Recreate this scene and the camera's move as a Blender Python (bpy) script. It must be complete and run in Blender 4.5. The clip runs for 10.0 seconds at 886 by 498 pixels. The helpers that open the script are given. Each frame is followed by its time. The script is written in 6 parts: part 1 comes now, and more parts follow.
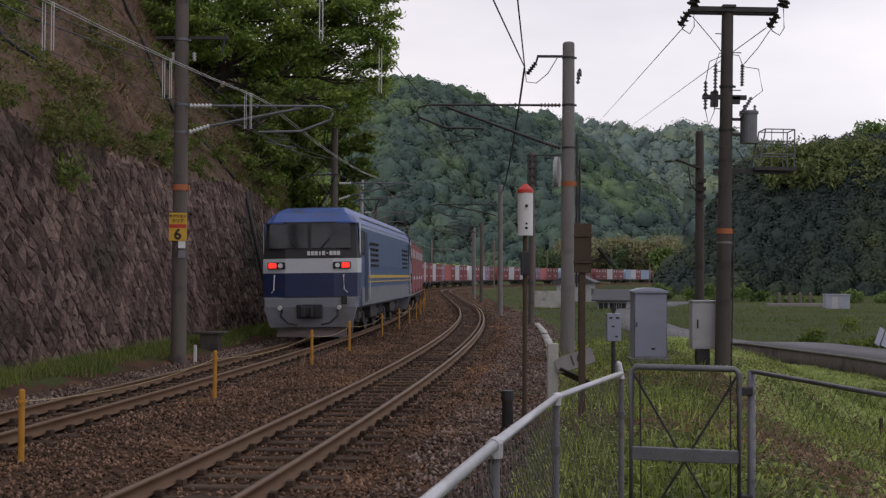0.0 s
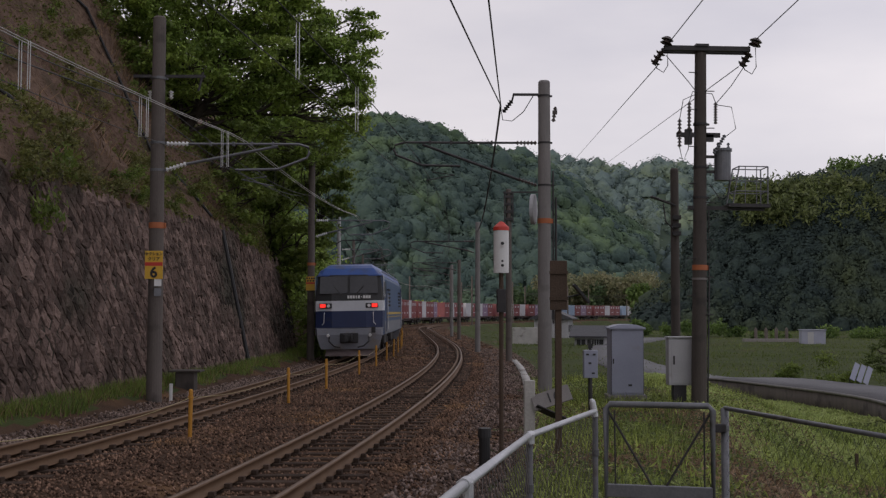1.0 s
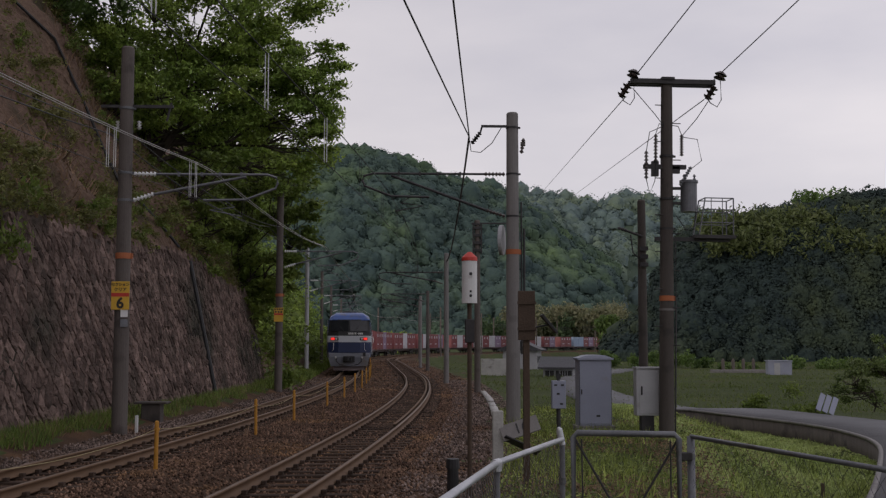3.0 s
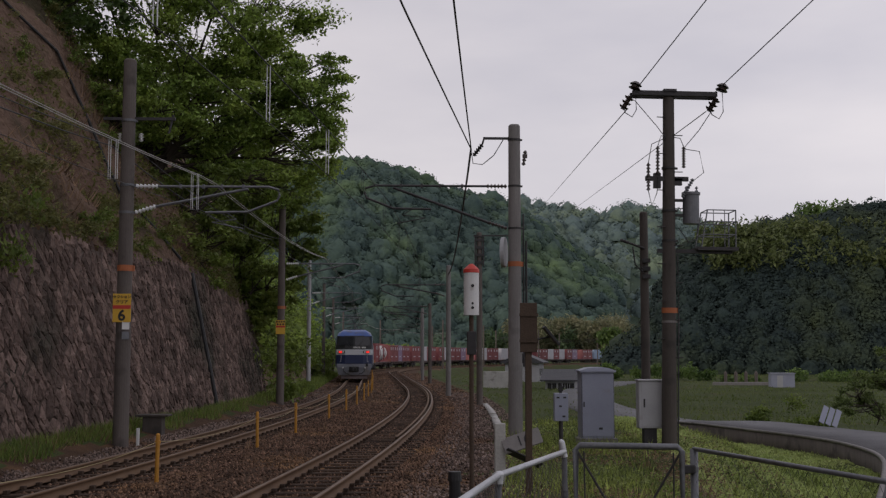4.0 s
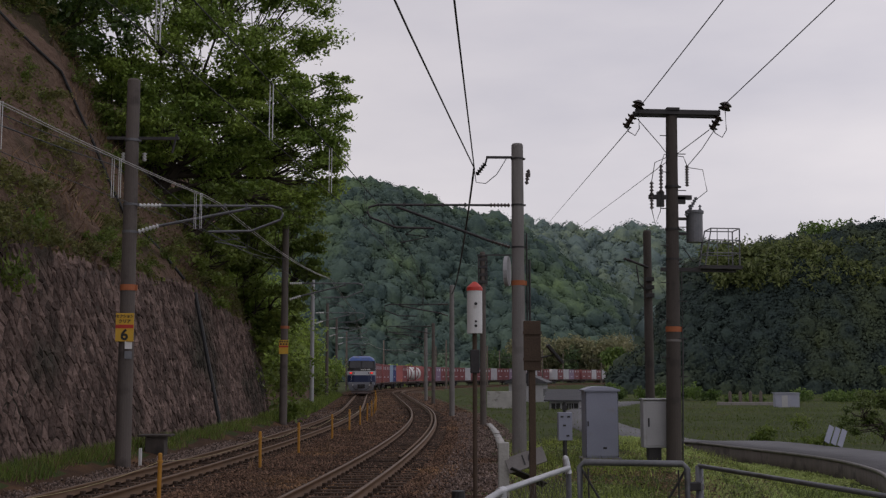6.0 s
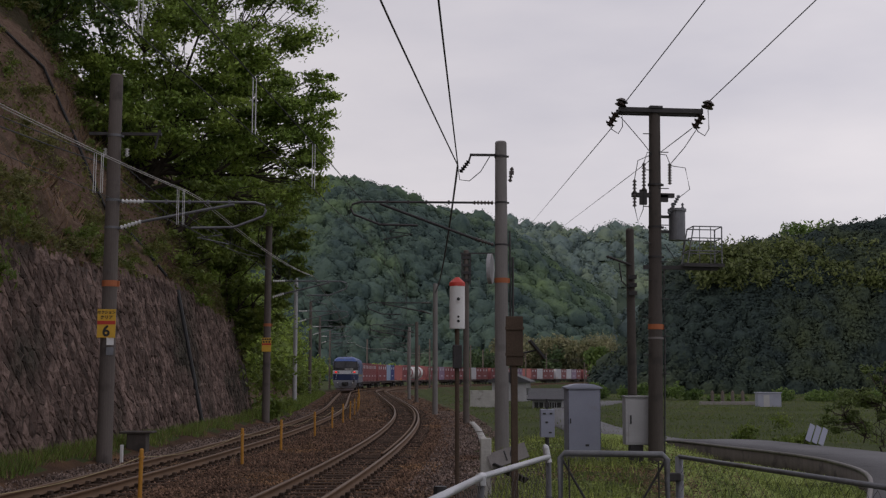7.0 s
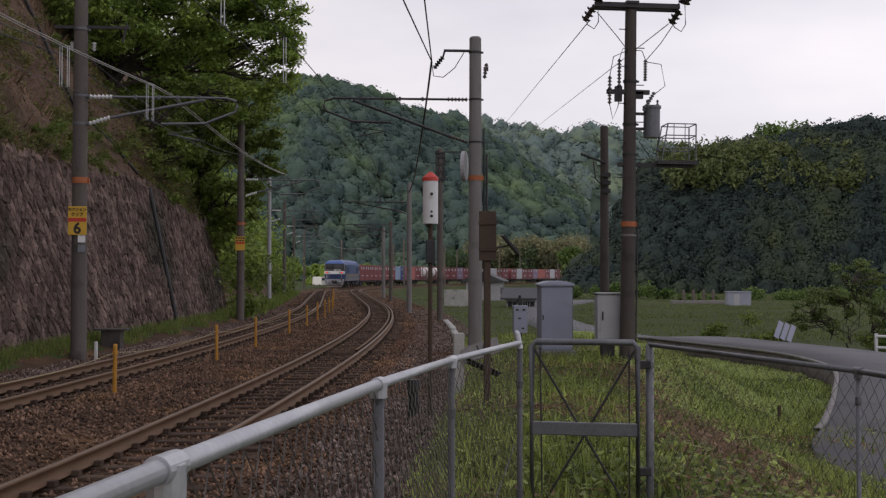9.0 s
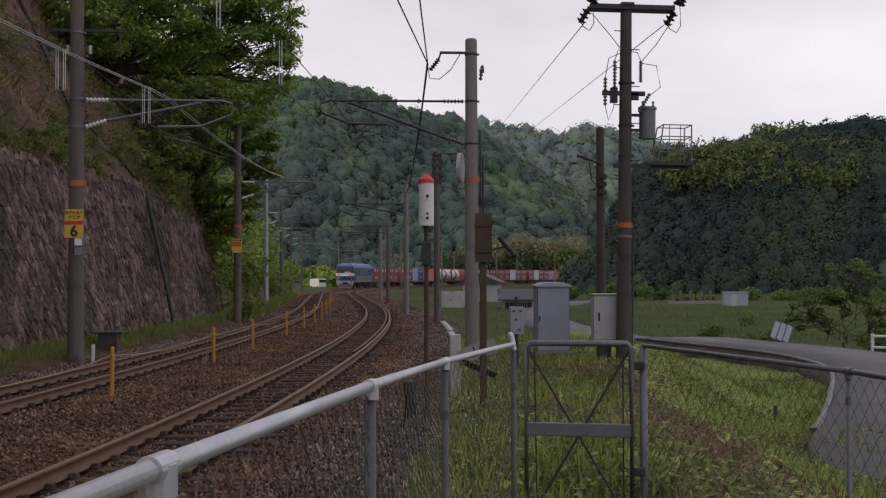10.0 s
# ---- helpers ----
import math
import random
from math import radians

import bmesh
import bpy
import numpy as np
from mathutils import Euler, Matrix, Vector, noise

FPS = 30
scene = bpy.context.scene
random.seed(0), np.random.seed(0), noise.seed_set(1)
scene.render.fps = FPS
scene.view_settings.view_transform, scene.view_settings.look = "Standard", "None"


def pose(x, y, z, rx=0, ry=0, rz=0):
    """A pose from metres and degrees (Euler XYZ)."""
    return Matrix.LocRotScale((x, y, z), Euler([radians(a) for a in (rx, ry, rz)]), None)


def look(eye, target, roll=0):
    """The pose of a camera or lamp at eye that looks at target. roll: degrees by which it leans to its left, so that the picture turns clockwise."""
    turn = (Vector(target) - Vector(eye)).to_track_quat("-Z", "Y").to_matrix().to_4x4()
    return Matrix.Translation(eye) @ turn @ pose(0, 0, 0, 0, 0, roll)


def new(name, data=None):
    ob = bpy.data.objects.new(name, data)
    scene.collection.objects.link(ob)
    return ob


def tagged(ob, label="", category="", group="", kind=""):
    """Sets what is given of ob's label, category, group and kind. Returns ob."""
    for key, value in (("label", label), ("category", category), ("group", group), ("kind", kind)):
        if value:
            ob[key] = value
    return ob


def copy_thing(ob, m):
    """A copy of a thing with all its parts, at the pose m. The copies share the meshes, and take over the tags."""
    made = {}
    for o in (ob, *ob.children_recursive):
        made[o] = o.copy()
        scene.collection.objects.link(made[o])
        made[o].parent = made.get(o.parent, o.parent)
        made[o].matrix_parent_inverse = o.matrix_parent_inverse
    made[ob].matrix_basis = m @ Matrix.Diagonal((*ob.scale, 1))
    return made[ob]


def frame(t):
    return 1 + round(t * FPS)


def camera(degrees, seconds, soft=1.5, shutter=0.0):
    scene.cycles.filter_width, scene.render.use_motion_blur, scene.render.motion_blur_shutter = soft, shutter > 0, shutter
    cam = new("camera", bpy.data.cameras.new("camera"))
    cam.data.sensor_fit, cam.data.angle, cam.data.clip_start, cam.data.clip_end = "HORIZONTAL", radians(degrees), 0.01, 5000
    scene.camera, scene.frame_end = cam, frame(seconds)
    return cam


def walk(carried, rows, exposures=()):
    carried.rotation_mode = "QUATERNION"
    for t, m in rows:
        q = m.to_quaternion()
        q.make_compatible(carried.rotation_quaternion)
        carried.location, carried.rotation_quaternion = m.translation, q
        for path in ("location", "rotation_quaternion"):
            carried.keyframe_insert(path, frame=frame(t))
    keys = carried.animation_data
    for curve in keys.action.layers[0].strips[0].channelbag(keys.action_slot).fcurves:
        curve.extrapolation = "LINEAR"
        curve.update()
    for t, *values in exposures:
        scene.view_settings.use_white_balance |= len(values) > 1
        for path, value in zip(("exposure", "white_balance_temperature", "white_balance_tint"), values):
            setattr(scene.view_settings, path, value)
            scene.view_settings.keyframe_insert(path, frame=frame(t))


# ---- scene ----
cam = camera(42.3, 10.0, soft=1.3)
PATH = [
    (0, (0.236, -0.038, 1.952), (0.2166, 1.9617, 1.9967), 0.32),
    (0.5, (0.245, -0.111, 1.953), (0.2628, 1.8872, 2.0363), 0.21),
    (1, (0.255, -0.080, 1.963), (0.2743, 1.9165, 2.0718), 0.11),
    (1.5, (0.243, -0.100, 1.959), (0.2688, 1.8954, 2.0863), 0.08),
    (2, (0.243, -0.119, 1.951), (0.2804, 1.8740, 2.1096), 0.05),
    (2.5, (0.251, -0.122, 1.950), (0.3251, 1.8702, 2.1111), 0.05),
    (4, (0.266, -0.078, 1.942), (0.3358, 1.9127, 2.1272), 0.04),
    (4.5, (0.261, -0.067, 1.943), (0.3260, 1.9212, 2.1479), 0.01),
    (5, (0.273, -0.025, 1.937), (0.3294, 1.9621, 2.1535), -0.02),
    (5.5, (0.271, -0.036, 1.931), (0.3249, 1.9508, 2.1512), -0.07),
    (7, (0.287, -0.039, 1.858), (0.3788, 1.9465, 2.0773), 0.09),
    (7.5, (0.303, -0.022, 1.824), (0.3916, 1.9695, 1.9891), 0.06),
    (8, (0.299, -0.004, 1.795), (0.3796, 1.9922, 1.8853), 0.11),
    (8.5, (0.297, 0.007, 1.791), (0.4050, 2.0033, 1.8447), 0.04),
    (9, (0.307, 0.038, 1.785), (0.4443, 2.0327, 1.8314), 0.05),
    (9.5, (0.311, -0.006, 1.788), (0.4529, 1.9888, 1.8358), -0.06),
    (10, (0.322, -0.008, 1.789), (0.4641, 1.9866, 1.8380), -0.16),
]
EXPOSURE = [(0, 0.1), (0.5, -0.04), (1.0, -0.2), (1.5, -0.26), (2.5, -0.31), (5.5, -0.34), (7.0, -0.34), (7.5, -0.2), (8.0, 0.0), (8.5, 0.03), (10, -0.06)]
walk(cam, [(t, look(eye, target, roll)) for t, eye, target, roll in PATH], EXPOSURE)

# ---- world, sun, exposure ----
SUN_EL, SUN_AZ = radians(17), radians(-128)
world = bpy.data.worlds.new("world")
scene.world = world
world.use_nodes = True
wn, wl = world.node_tree.nodes, world.node_tree.links
wn.clear()
w_out = wn.new("ShaderNodeOutputWorld")
w_mix = wn.new("ShaderNodeMixShader")
w_sky = wn.new("ShaderNodeTexSky")
w_sky.sky_type, w_sky.sun_disc = "NISHITA", False
w_sky.sun_elevation, w_sky.sun_rotation = SUN_EL, SUN_AZ
w_sky.air_density, w_sky.dust_density = 1.0, 2.0
w_b1 = wn.new("ShaderNodeBackground")
w_b1.inputs[1].default_value = 0.07
w_b2 = wn.new("ShaderNodeBackground")
w_b2.inputs[1].default_value = 1.33
w_co = wn.new("ShaderNodeTexCoord")
w_map = wn.new("ShaderNodeMapping")
w_map.inputs["Scale"].default_value = (1.0, 1.0, 3.2)
w_no = wn.new("ShaderNodeTexNoise")
w_no.inputs["Scale"].default_value, w_no.inputs["Detail"].default_value = 1.7, 6.0
w_ra = wn.new("ShaderNodeValToRGB")
w_ra.color_ramp.elements[0].position, w_ra.color_ramp.elements[1].position = 0.3, 0.72
w_ra.color_ramp.elements[0].color = (0.455, 0.445, 0.525, 1)
w_ra.color_ramp.elements[1].color = (0.77, 0.72, 0.75, 1)
wl.new(w_co.outputs["Generated"], w_map.inputs["Vector"])
wl.new(w_map.outputs["Vector"], w_no.inputs["Vector"])
wl.new(w_no.outputs["Fac"], w_ra.inputs["Fac"])
w_sep = wn.new("ShaderNodeSeparateXYZ")
w_gr = wn.new("ShaderNodeMapRange")
w_gr.inputs["From Min"].default_value, w_gr.inputs["From Max"].default_value = -0.6, 0.6
w_gr.inputs["To Min"].default_value, w_gr.inputs["To Max"].default_value = 1.16, 1.52
wl.new(w_co.outputs["Generated"], w_sep.inputs[0])
wl.new(w_sep.outputs["X"], w_gr.inputs["Value"])
wl.new(w_gr.outputs[0], w_b2.inputs["Strength"])
wl.new(w_ra.outputs["Color"], w_b2.inputs["Color"])
wl.new(w_sky.outputs["Color"], w_b1.inputs["Color"])
w_mix.inputs[0].default_value = 0.86
wl.new(w_b1.outputs[0], w_mix.inputs[1])
wl.new(w_b2.outputs[0], w_mix.inputs[2])
wl.new(w_mix.outputs[0], w_out.inputs[0])

sun = new("sun", bpy.data.lights.new("sun", "SUN"))
sun.data.energy, sun.data.angle, sun.data.color = 1.0, radians(12), (1.0, 0.9, 0.78)
sun.matrix_world = look((60 * math.sin(SUN_AZ), 60 * math.cos(SUN_AZ), 60 * math.tan(SUN_EL)), (0, 0, 0))


# ---- materials ----
def mat(name, c1, c2, scale=3.0, rough=0.8, bump=0.3, metal=0.0, fine=40.0, island=0.0, obrand=0.0, stain=None, glow=None, stretch=(1, 1, 1), dist=0.02):
    """A surface with two scales of colour variation, fine relief and, at will, stains and a tone of its own for each piece."""
    m = bpy.data.materials.new(name)
    m.use_nodes = True
    n, l = m.node_tree.nodes, m.node_tree.links
    b = n["Principled BSDF"]
    co = n.new("ShaderNodeTexCoord")
    mp = n.new("ShaderNodeMapping")
    mp.inputs["Scale"].default_value = stretch
    l.new(co.outputs["Object"], mp.inputs["Vector"])
    big = n.new("ShaderNodeTexNoise")
    big.inputs["Scale"].default_value, big.inputs["Detail"].default_value = scale, 5.0
    small = n.new("ShaderNodeTexNoise")
    small.inputs["Scale"].default_value, small.inputs["Detail"].default_value = fine, 4.0
    for t in (big, small):
        l.new(mp.outputs["Vector"], t.inputs["Vector"])
    mixf = n.new("ShaderNodeMath")
    mixf.operation = "MULTIPLY_ADD"
    l.new(big.outputs["Fac"], mixf.inputs[0])
    mixf.inputs[1].default_value = 1.5
    half = n.new("ShaderNodeMath")
    half.operation = "MULTIPLY_ADD"
    l.new(small.outputs["Fac"], half.inputs[0])
    half.inputs[1].default_value, half.inputs[2].default_value = 1.0, -0.75
    l.new(half.outputs[0], mixf.inputs[2])
    mix = n.new("ShaderNodeMix")
    mix.data_type = "RGBA"
    mix.inputs["A"].default_value, mix.inputs["B"].default_value = (*c1, 1), (*c2, 1)
    l.new(mixf.outputs[0], mix.inputs["Factor"])
    col = mix.outputs["Result"]
    if stain:
        sn = n.new("ShaderNodeTexNoise")
        sn.inputs["Scale"].default_value, sn.inputs["Detail"].default_value = stain[1], 6.0
        l.new(co.outputs["Object"], sn.inputs["Vector"])
        ra = n.new("ShaderNodeValToRGB")
        ra.color_ramp.elements[0].position, ra.color_ramp.elements[1].position = stain[2], stain[2] + 0.14
        l.new(sn.outputs["Fac"], ra.inputs["Fac"])
        sm = n.new("ShaderNodeMix")
        sm.data_type = "RGBA"
        l.new(ra.outputs["Color"], sm.inputs["Factor"])
        l.new(col, sm.inputs["A"])
        sm.inputs["B"].default_value = (*stain[0], 1)
        col = sm.outputs["Result"]
    for amount, node, out in ((island, "ShaderNodeNewGeometry", "Random Per Island"), (obrand, "ShaderNodeObjectInfo", "Random")):
        if amount:
            g = n.new(node)
            ma = n.new("ShaderNodeMapRange")
            ma.inputs["To Min"].default_value, ma.inputs["To Max"].default_value = 1 - amount, 1 + amount
            l.new(g.outputs[out], ma.inputs["Value"])
            hs = n.new("ShaderNodeHueSaturation")
            l.new(ma.outputs[0], hs.inputs["Value"])
            l.new(col, hs.inputs["Color"])
            col = hs.outputs["Color"]
    l.new(col, b.inputs["Base Color"])
    b.inputs["Roughness"].default_value, b.inputs["Metallic"].default_value = rough, metal
    if bump:
        bp = n.new("ShaderNodeBump")
        bp.inputs["Strength"].default_value, bp.inputs["Distance"].default_value = bump, dist
        l.new(half.outputs[0], bp.inputs["Height"])
        l.new(bp.outputs["Normal"], b.inputs["Normal"])
    if glow:
        b.inputs["Emission Color"].default_value, b.inputs["Emission Strength"].default_value = (*glow[0], 1), glow[1]
    return m


def leaf_mat(name, c1, c2, island=0.35):
    m = mat(name, c1, c2, 0.35, 0.55, 0.0, fine=3.0, island=island)
    n, l = m.node_tree.nodes, m.node_tree.links
    b = n["Principled BSDF"]
    tr = n.new("ShaderNodeBsdfTranslucent")
    src = b.inputs["Base Color"].links[0].from_socket
    l.new(src, tr.inputs["Color"])
    mx = n.new("ShaderNodeMixShader")
    mx.inputs[0].default_value = 0.42
    l.new(b.outputs[0], mx.inputs[1])
    l.new(tr.outputs[0], mx.inputs[2])
    l.new(mx.outputs[0], n["Material Output"].inputs["Surface"])
    return m


def canopy_mat(name, dark, mid, fresh, scale):
    """Massed treetops: stands of dark and fresh green, mottled within each crown."""
    m = mat(name, dark, mid, scale * 4, 0.9, 0.4, fine=1.3, island=0.05, dist=0.8)
    n, l = m.node_tree.nodes, m.node_tree.links
    b = n["Principled BSDF"]
    src = b.inputs["Base Color"].links[0].from_socket
    no = n.new("ShaderNodeTexNoise")
    no.inputs["Scale"].default_value, no.inputs["Detail"].default_value = scale, 7.0
    no.inputs["Roughness"].default_value = 0.65
    l.new(n["Texture Coordinate"].outputs["Object"], no.inputs["Vector"])
    ra = n.new("ShaderNodeValToRGB")
    ra.color_ramp.elements[0].position, ra.color_ramp.elements[1].position = 0.48, 0.7
    l.new(no.outputs["Fac"], ra.inputs["Fac"])
    mx = n.new("ShaderNodeMix")
    mx.data_type = "RGBA"
    l.new(ra.outputs["Color"], mx.inputs["Factor"])
    l.new(src, mx.inputs["A"])
    mx.inputs["B"].default_value = (*fresh, 1)
    l.new(mx.outputs["Result"], b.inputs["Base Color"])
    return m


M_BED = mat("ballast_bed", (0.04, 0.024, 0.016), (0.12, 0.074, 0.048), 1.2, 0.95, 1.0, fine=22, dist=0.05, stain=((0.17, 0.098, 0.052), 0.4, 0.52))
M_STONE = mat("ballast_stone", (0.066, 0.04, 0.029), (0.235, 0.147, 0.1), 0.8, 0.9, 0.3, fine=30, island=0.8, stain=((0.225, 0.132, 0.07), 0.3, 0.54))
M_SHOULDER = mat("shoulder_stone", (0.085, 0.06, 0.05), (0.27, 0.21, 0.18), 0.8, 0.9, 0.3, fine=30, island=0.8, stain=((0.11, 0.07, 0.05), 0.4, 0.52))
M_SOIL = mat("soil", (0.032, 0.046, 0.014), (0.075, 0.092, 0.03), 0.12, 0.95, 0.8, fine=9, stain=((0.085, 0.062, 0.032), 0.22, 0.58), dist=0.06)
M_RAIL = mat("rusty_rail", (0.12, 0.068, 0.036), (0.2, 0.12, 0.066), 2.0, 0.75, 0.15, metal=0.25, fine=60)
M_HEAD = mat("rail_head", (0.15, 0.1, 0.068), (0.225, 0.158, 0.112), 3.0, 0.6, 0.05, metal=0.35, fine=60)
M_SLEEPER = mat("sleeper_wood", (0.035, 0.024, 0.018), (0.12, 0.082, 0.06), 4.0, 0.9, 0.6, fine=50, obrand=0.35, stretch=(0.3, 3, 1))
M_WALL = mat("mortar", (0.055, 0.043, 0.036), (0.13, 0.104, 0.088), 0.6, 0.95, 0.7, fine=14, stain=((0.045, 0.045, 0.035), 0.5, 0.55))
M_BLOCK = mat("masonry_stone", (0.045, 0.032, 0.027), (0.165, 0.118, 0.1), 1.3, 0.92, 1.0, fine=9, island=0.5, obrand=0.5, stain=((0.036, 0.033, 0.026), 0.35, 0.53), dist=0.09)
M_SLOPE = mat("netted_slope", (0.105, 0.066, 0.05), (0.2, 0.138, 0.1), 0.3, 0.97, 1.0, fine=5, stain=((0.06, 0.05, 0.03), 0.45, 0.53), dist=0.2)
M_CONC = mat("pole_concrete", (0.16, 0.15, 0.145), (0.26, 0.245, 0.235), 1.5, 0.85, 0.2, fine=30, stain=((0.10, 0.09, 0.085), 1.2, 0.58), stretch=(3, 3, 0.5))
M_CONC_D = mat("pole_concrete_dark", (0.085, 0.07, 0.062), (0.15, 0.128, 0.115), 1.5, 0.85, 0.25, fine=30, stain=((0.05, 0.042, 0.038), 1.4, 0.55), stretch=(3, 3, 0.4))
# Concrete darkened to give the poles their backlit look; also on the trough cover.
M_POLE_D = mat("backlit_pole", (0.05, 0.042, 0.037), (0.095, 0.08, 0.07), 1.5, 0.85, 0.25, fine=30, stain=((0.03, 0.027, 0.025), 1.4, 0.55), stretch=(3, 3, 0.4))
M_CONC_L = mat("pale_concrete", (0.34, 0.33, 0.31), (0.5, 0.49, 0.46), 2.0, 0.9, 0.4, fine=25, stain=((0.17, 0.16, 0.14), 1.5, 0.56))
M_STEEL_D = mat("dark_steel", (0.035, 0.034, 0.036), (0.075, 0.07, 0.07), 3.0, 0.6, 0.15, metal=0.5, fine=40)
M_RUSTY = mat("rusty_steel", (0.055, 0.038, 0.026), (0.105, 0.07, 0.048), 3.0, 0.8, 0.4, metal=0.2, fine=40)
M_GALV = mat("galvanised_pipe", (0.42, 0.43, 0.45), (0.58, 0.59, 0.61), 6.0, 0.42, 0.06, metal=0.55, fine=70, stain=((0.3, 0.29, 0.28), 4.0, 0.6))
M_GALV_D = mat("weathered_pipe", (0.115, 0.12, 0.13), (0.205, 0.21, 0.225), 5.0, 0.5, 0.1, metal=0.4, fine=60, stain=((0.10, 0.095, 0.09), 5.0, 0.58))
M_POST = mat("dull_post", (0.07, 0.072, 0.076), (0.13, 0.132, 0.138), 5.0, 0.65, 0.1, metal=0.2, fine=60, stain=((0.07, 0.055, 0.045), 5.0, 0.58))
M_WIRE = mat("mesh_wire", (0.045, 0.038, 0.033), (0.12, 0.105, 0.095), 8.0, 0.6, 0.0, metal=0.4, fine=60)
M_CABLE = mat("overhead_cable", (0.025, 0.025, 0.027), (0.05, 0.05, 0.052), 5.0, 0.6, 0.0, fine=30)
M_COPPER = mat("contact_wire", (0.34, 0.33, 0.31), (0.48, 0.46, 0.43), 5.0, 0.4, 0.0, metal=0.5, fine=30)
# White puts the brightness of hangers catching light into their colour.
M_HANGER = mat("lit_hanger", (0.55, 0.56, 0.56), (0.72, 0.72, 0.72), 5.0, 0.4, 0.0, fine=30)
M_PORC = mat("porcelain", (0.6, 0.6, 0.6), (0.75, 0.75, 0.74), 5.0, 0.3, 0.0, fine=30)
M_INSUL = mat("brown_insulator", (0.04, 0.028, 0.024), (0.07, 0.05, 0.045), 5.0, 0.3, 0.0, fine=30)
M_YELLOW = mat("yellow_paint", (0.38, 0.17, 0.018), (0.52, 0.26, 0.03), 4.0, 0.6, 0.1, fine=40, stain=((0.32, 0.17, 0.05), 6.0, 0.6))
M_ORANGE = mat("orange_band", (0.36, 0.105, 0.04), (0.44, 0.145, 0.055), 5.0, 0.7, 0.1, fine=40)
M_SIGN = mat("sign_yellow", (0.62, 0.36, 0.03), (0.7, 0.43, 0.05), 4.0, 0.5, 0.05, fine=40)
M_RED = mat("red_paint", (0.48, 0.035, 0.022), (0.58, 0.055, 0.035), 4.0, 0.5, 0.05, fine=40)
M_BLACK = mat("black_paint", (0.012, 0.012, 0.013), (0.025, 0.025, 0.026), 4.0, 0.55, 0.05, fine=40)
M_WHITE = mat("white_paint", (0.6, 0.6, 0.59), (0.74, 0.74, 0.73), 3.0, 0.5, 0.05, fine=40, stain=((0.42, 0.4, 0.37), 4.0, 0.62))
M_CABINET = mat("cabinet_grey", (0.24, 0.255, 0.33), (0.31, 0.33, 0.41), 1.5, 0.5, 0.05, fine=40, stain=((0.26, 0.26, 0.28), 2.5, 0.6))
M_BOX = mat("box_beige", (0.34, 0.34, 0.355), (0.44, 0.44, 0.455), 1.5, 0.55, 0.05, fine=40, stain=((0.28, 0.26, 0.24), 2.5, 0.6))
M_BARK = mat("bark", (0.03, 0.023, 0.018), (0.07, 0.055, 0.043), 4.0, 0.95, 0.8, fine=25, stretch=(2, 2, 0.4))
M_ASPHALT = mat("asphalt", (0.11, 0.11, 0.115), (0.17, 0.17, 0.178), 0.5, 0.9, 0.4, fine=60, stain=((0.085, 0.085, 0.088), 0.4, 0.56))
M_FOREST = mat("forest_floor", (0.05, 0.075, 0.06), (0.085, 0.115, 0.075), 0.2, 0.95, 0.5, fine=4)
L_TREE = leaf_mat("tree_leaf", (0.13, 0.22, 0.045), (0.38, 0.48, 0.1), 0.55)
# Blue mixed into the greens to imitate haze over the high hill.
M_CANOPY = canopy_mat("hazed_canopy", (0.045, 0.074, 0.078), (0.092, 0.136, 0.106), (0.128, 0.19, 0.082), 0.025)
# Far hill greens lightened and blued so the colour holds the haze.
M_CANOPY_F = canopy_mat("far_hazed_canopy", (0.1, 0.14, 0.155), (0.15, 0.205, 0.175), (0.19, 0.24, 0.15), 0.03)
# Darkened so the tone carries the shade lying on the near hill.
M_CANOPY_D = canopy_mat("shaded_canopy", (0.02, 0.031, 0.034), (0.036, 0.054, 0.046), (0.062, 0.08, 0.042), 0.05)
L_DARK = leaf_mat("dark_leaf", (0.06, 0.115, 0.03), (0.16, 0.235, 0.055))
L_SHRUB = leaf_mat("shrub_leaf", (0.09, 0.155, 0.03), (0.24, 0.29, 0.06), 0.4)
L_HILL = leaf_mat("hill_leaf", (0.05, 0.095, 0.045), (0.125, 0.18, 0.075), 0.4)
L_OLIVE = leaf_mat("olive_leaf", (0.11, 0.125, 0.032), (0.23, 0.225, 0.07), 0.4)
L_BAMBOO = leaf_mat("bamboo_leaf", (0.1, 0.15, 0.04), (0.2, 0.25, 0.08), 0.3)
# Bamboo's own green, with the hilltop's sunlight worked into the tone.
L_RIDGE = leaf_mat("sunlit_bamboo_leaf", (0.075, 0.108, 0.036), (0.165, 0.195, 0.07), 0.3)
L_REED = leaf_mat("dry_reed", (0.13, 0.17, 0.085), (0.31, 0.275, 0.16), 0.3)
L_GRASS = leaf_mat("grass_blade", (0.06, 0.1, 0.02), (0.4, 0.455, 0.115), 0.75)
L_PADDY = leaf_mat("field_grass", (0.28, 0.37, 0.11), (0.54, 0.6, 0.24), 0.3)
L_MEADOW = leaf_mat("meadow_grass", (0.085, 0.12, 0.034), (0.19, 0.23, 0.075), 0.3)
L_DRY = leaf_mat("dry_grass", (0.13, 0.082, 0.05), (0.34, 0.235, 0.15), 0.6)
for dull in (M_BED, M_STONE, M_SHOULDER, M_SOIL, M_SLEEPER, M_BLOCK, M_WALL, M_SLOPE, M_FOREST, M_CANOPY, M_CANOPY_F, M_CANOPY_D, L_MEADOW, L_PADDY, L_DRY):
    dull.node_tree.nodes["Principled BSDF"].inputs["Specular IOR Level"].default_value = 0.15


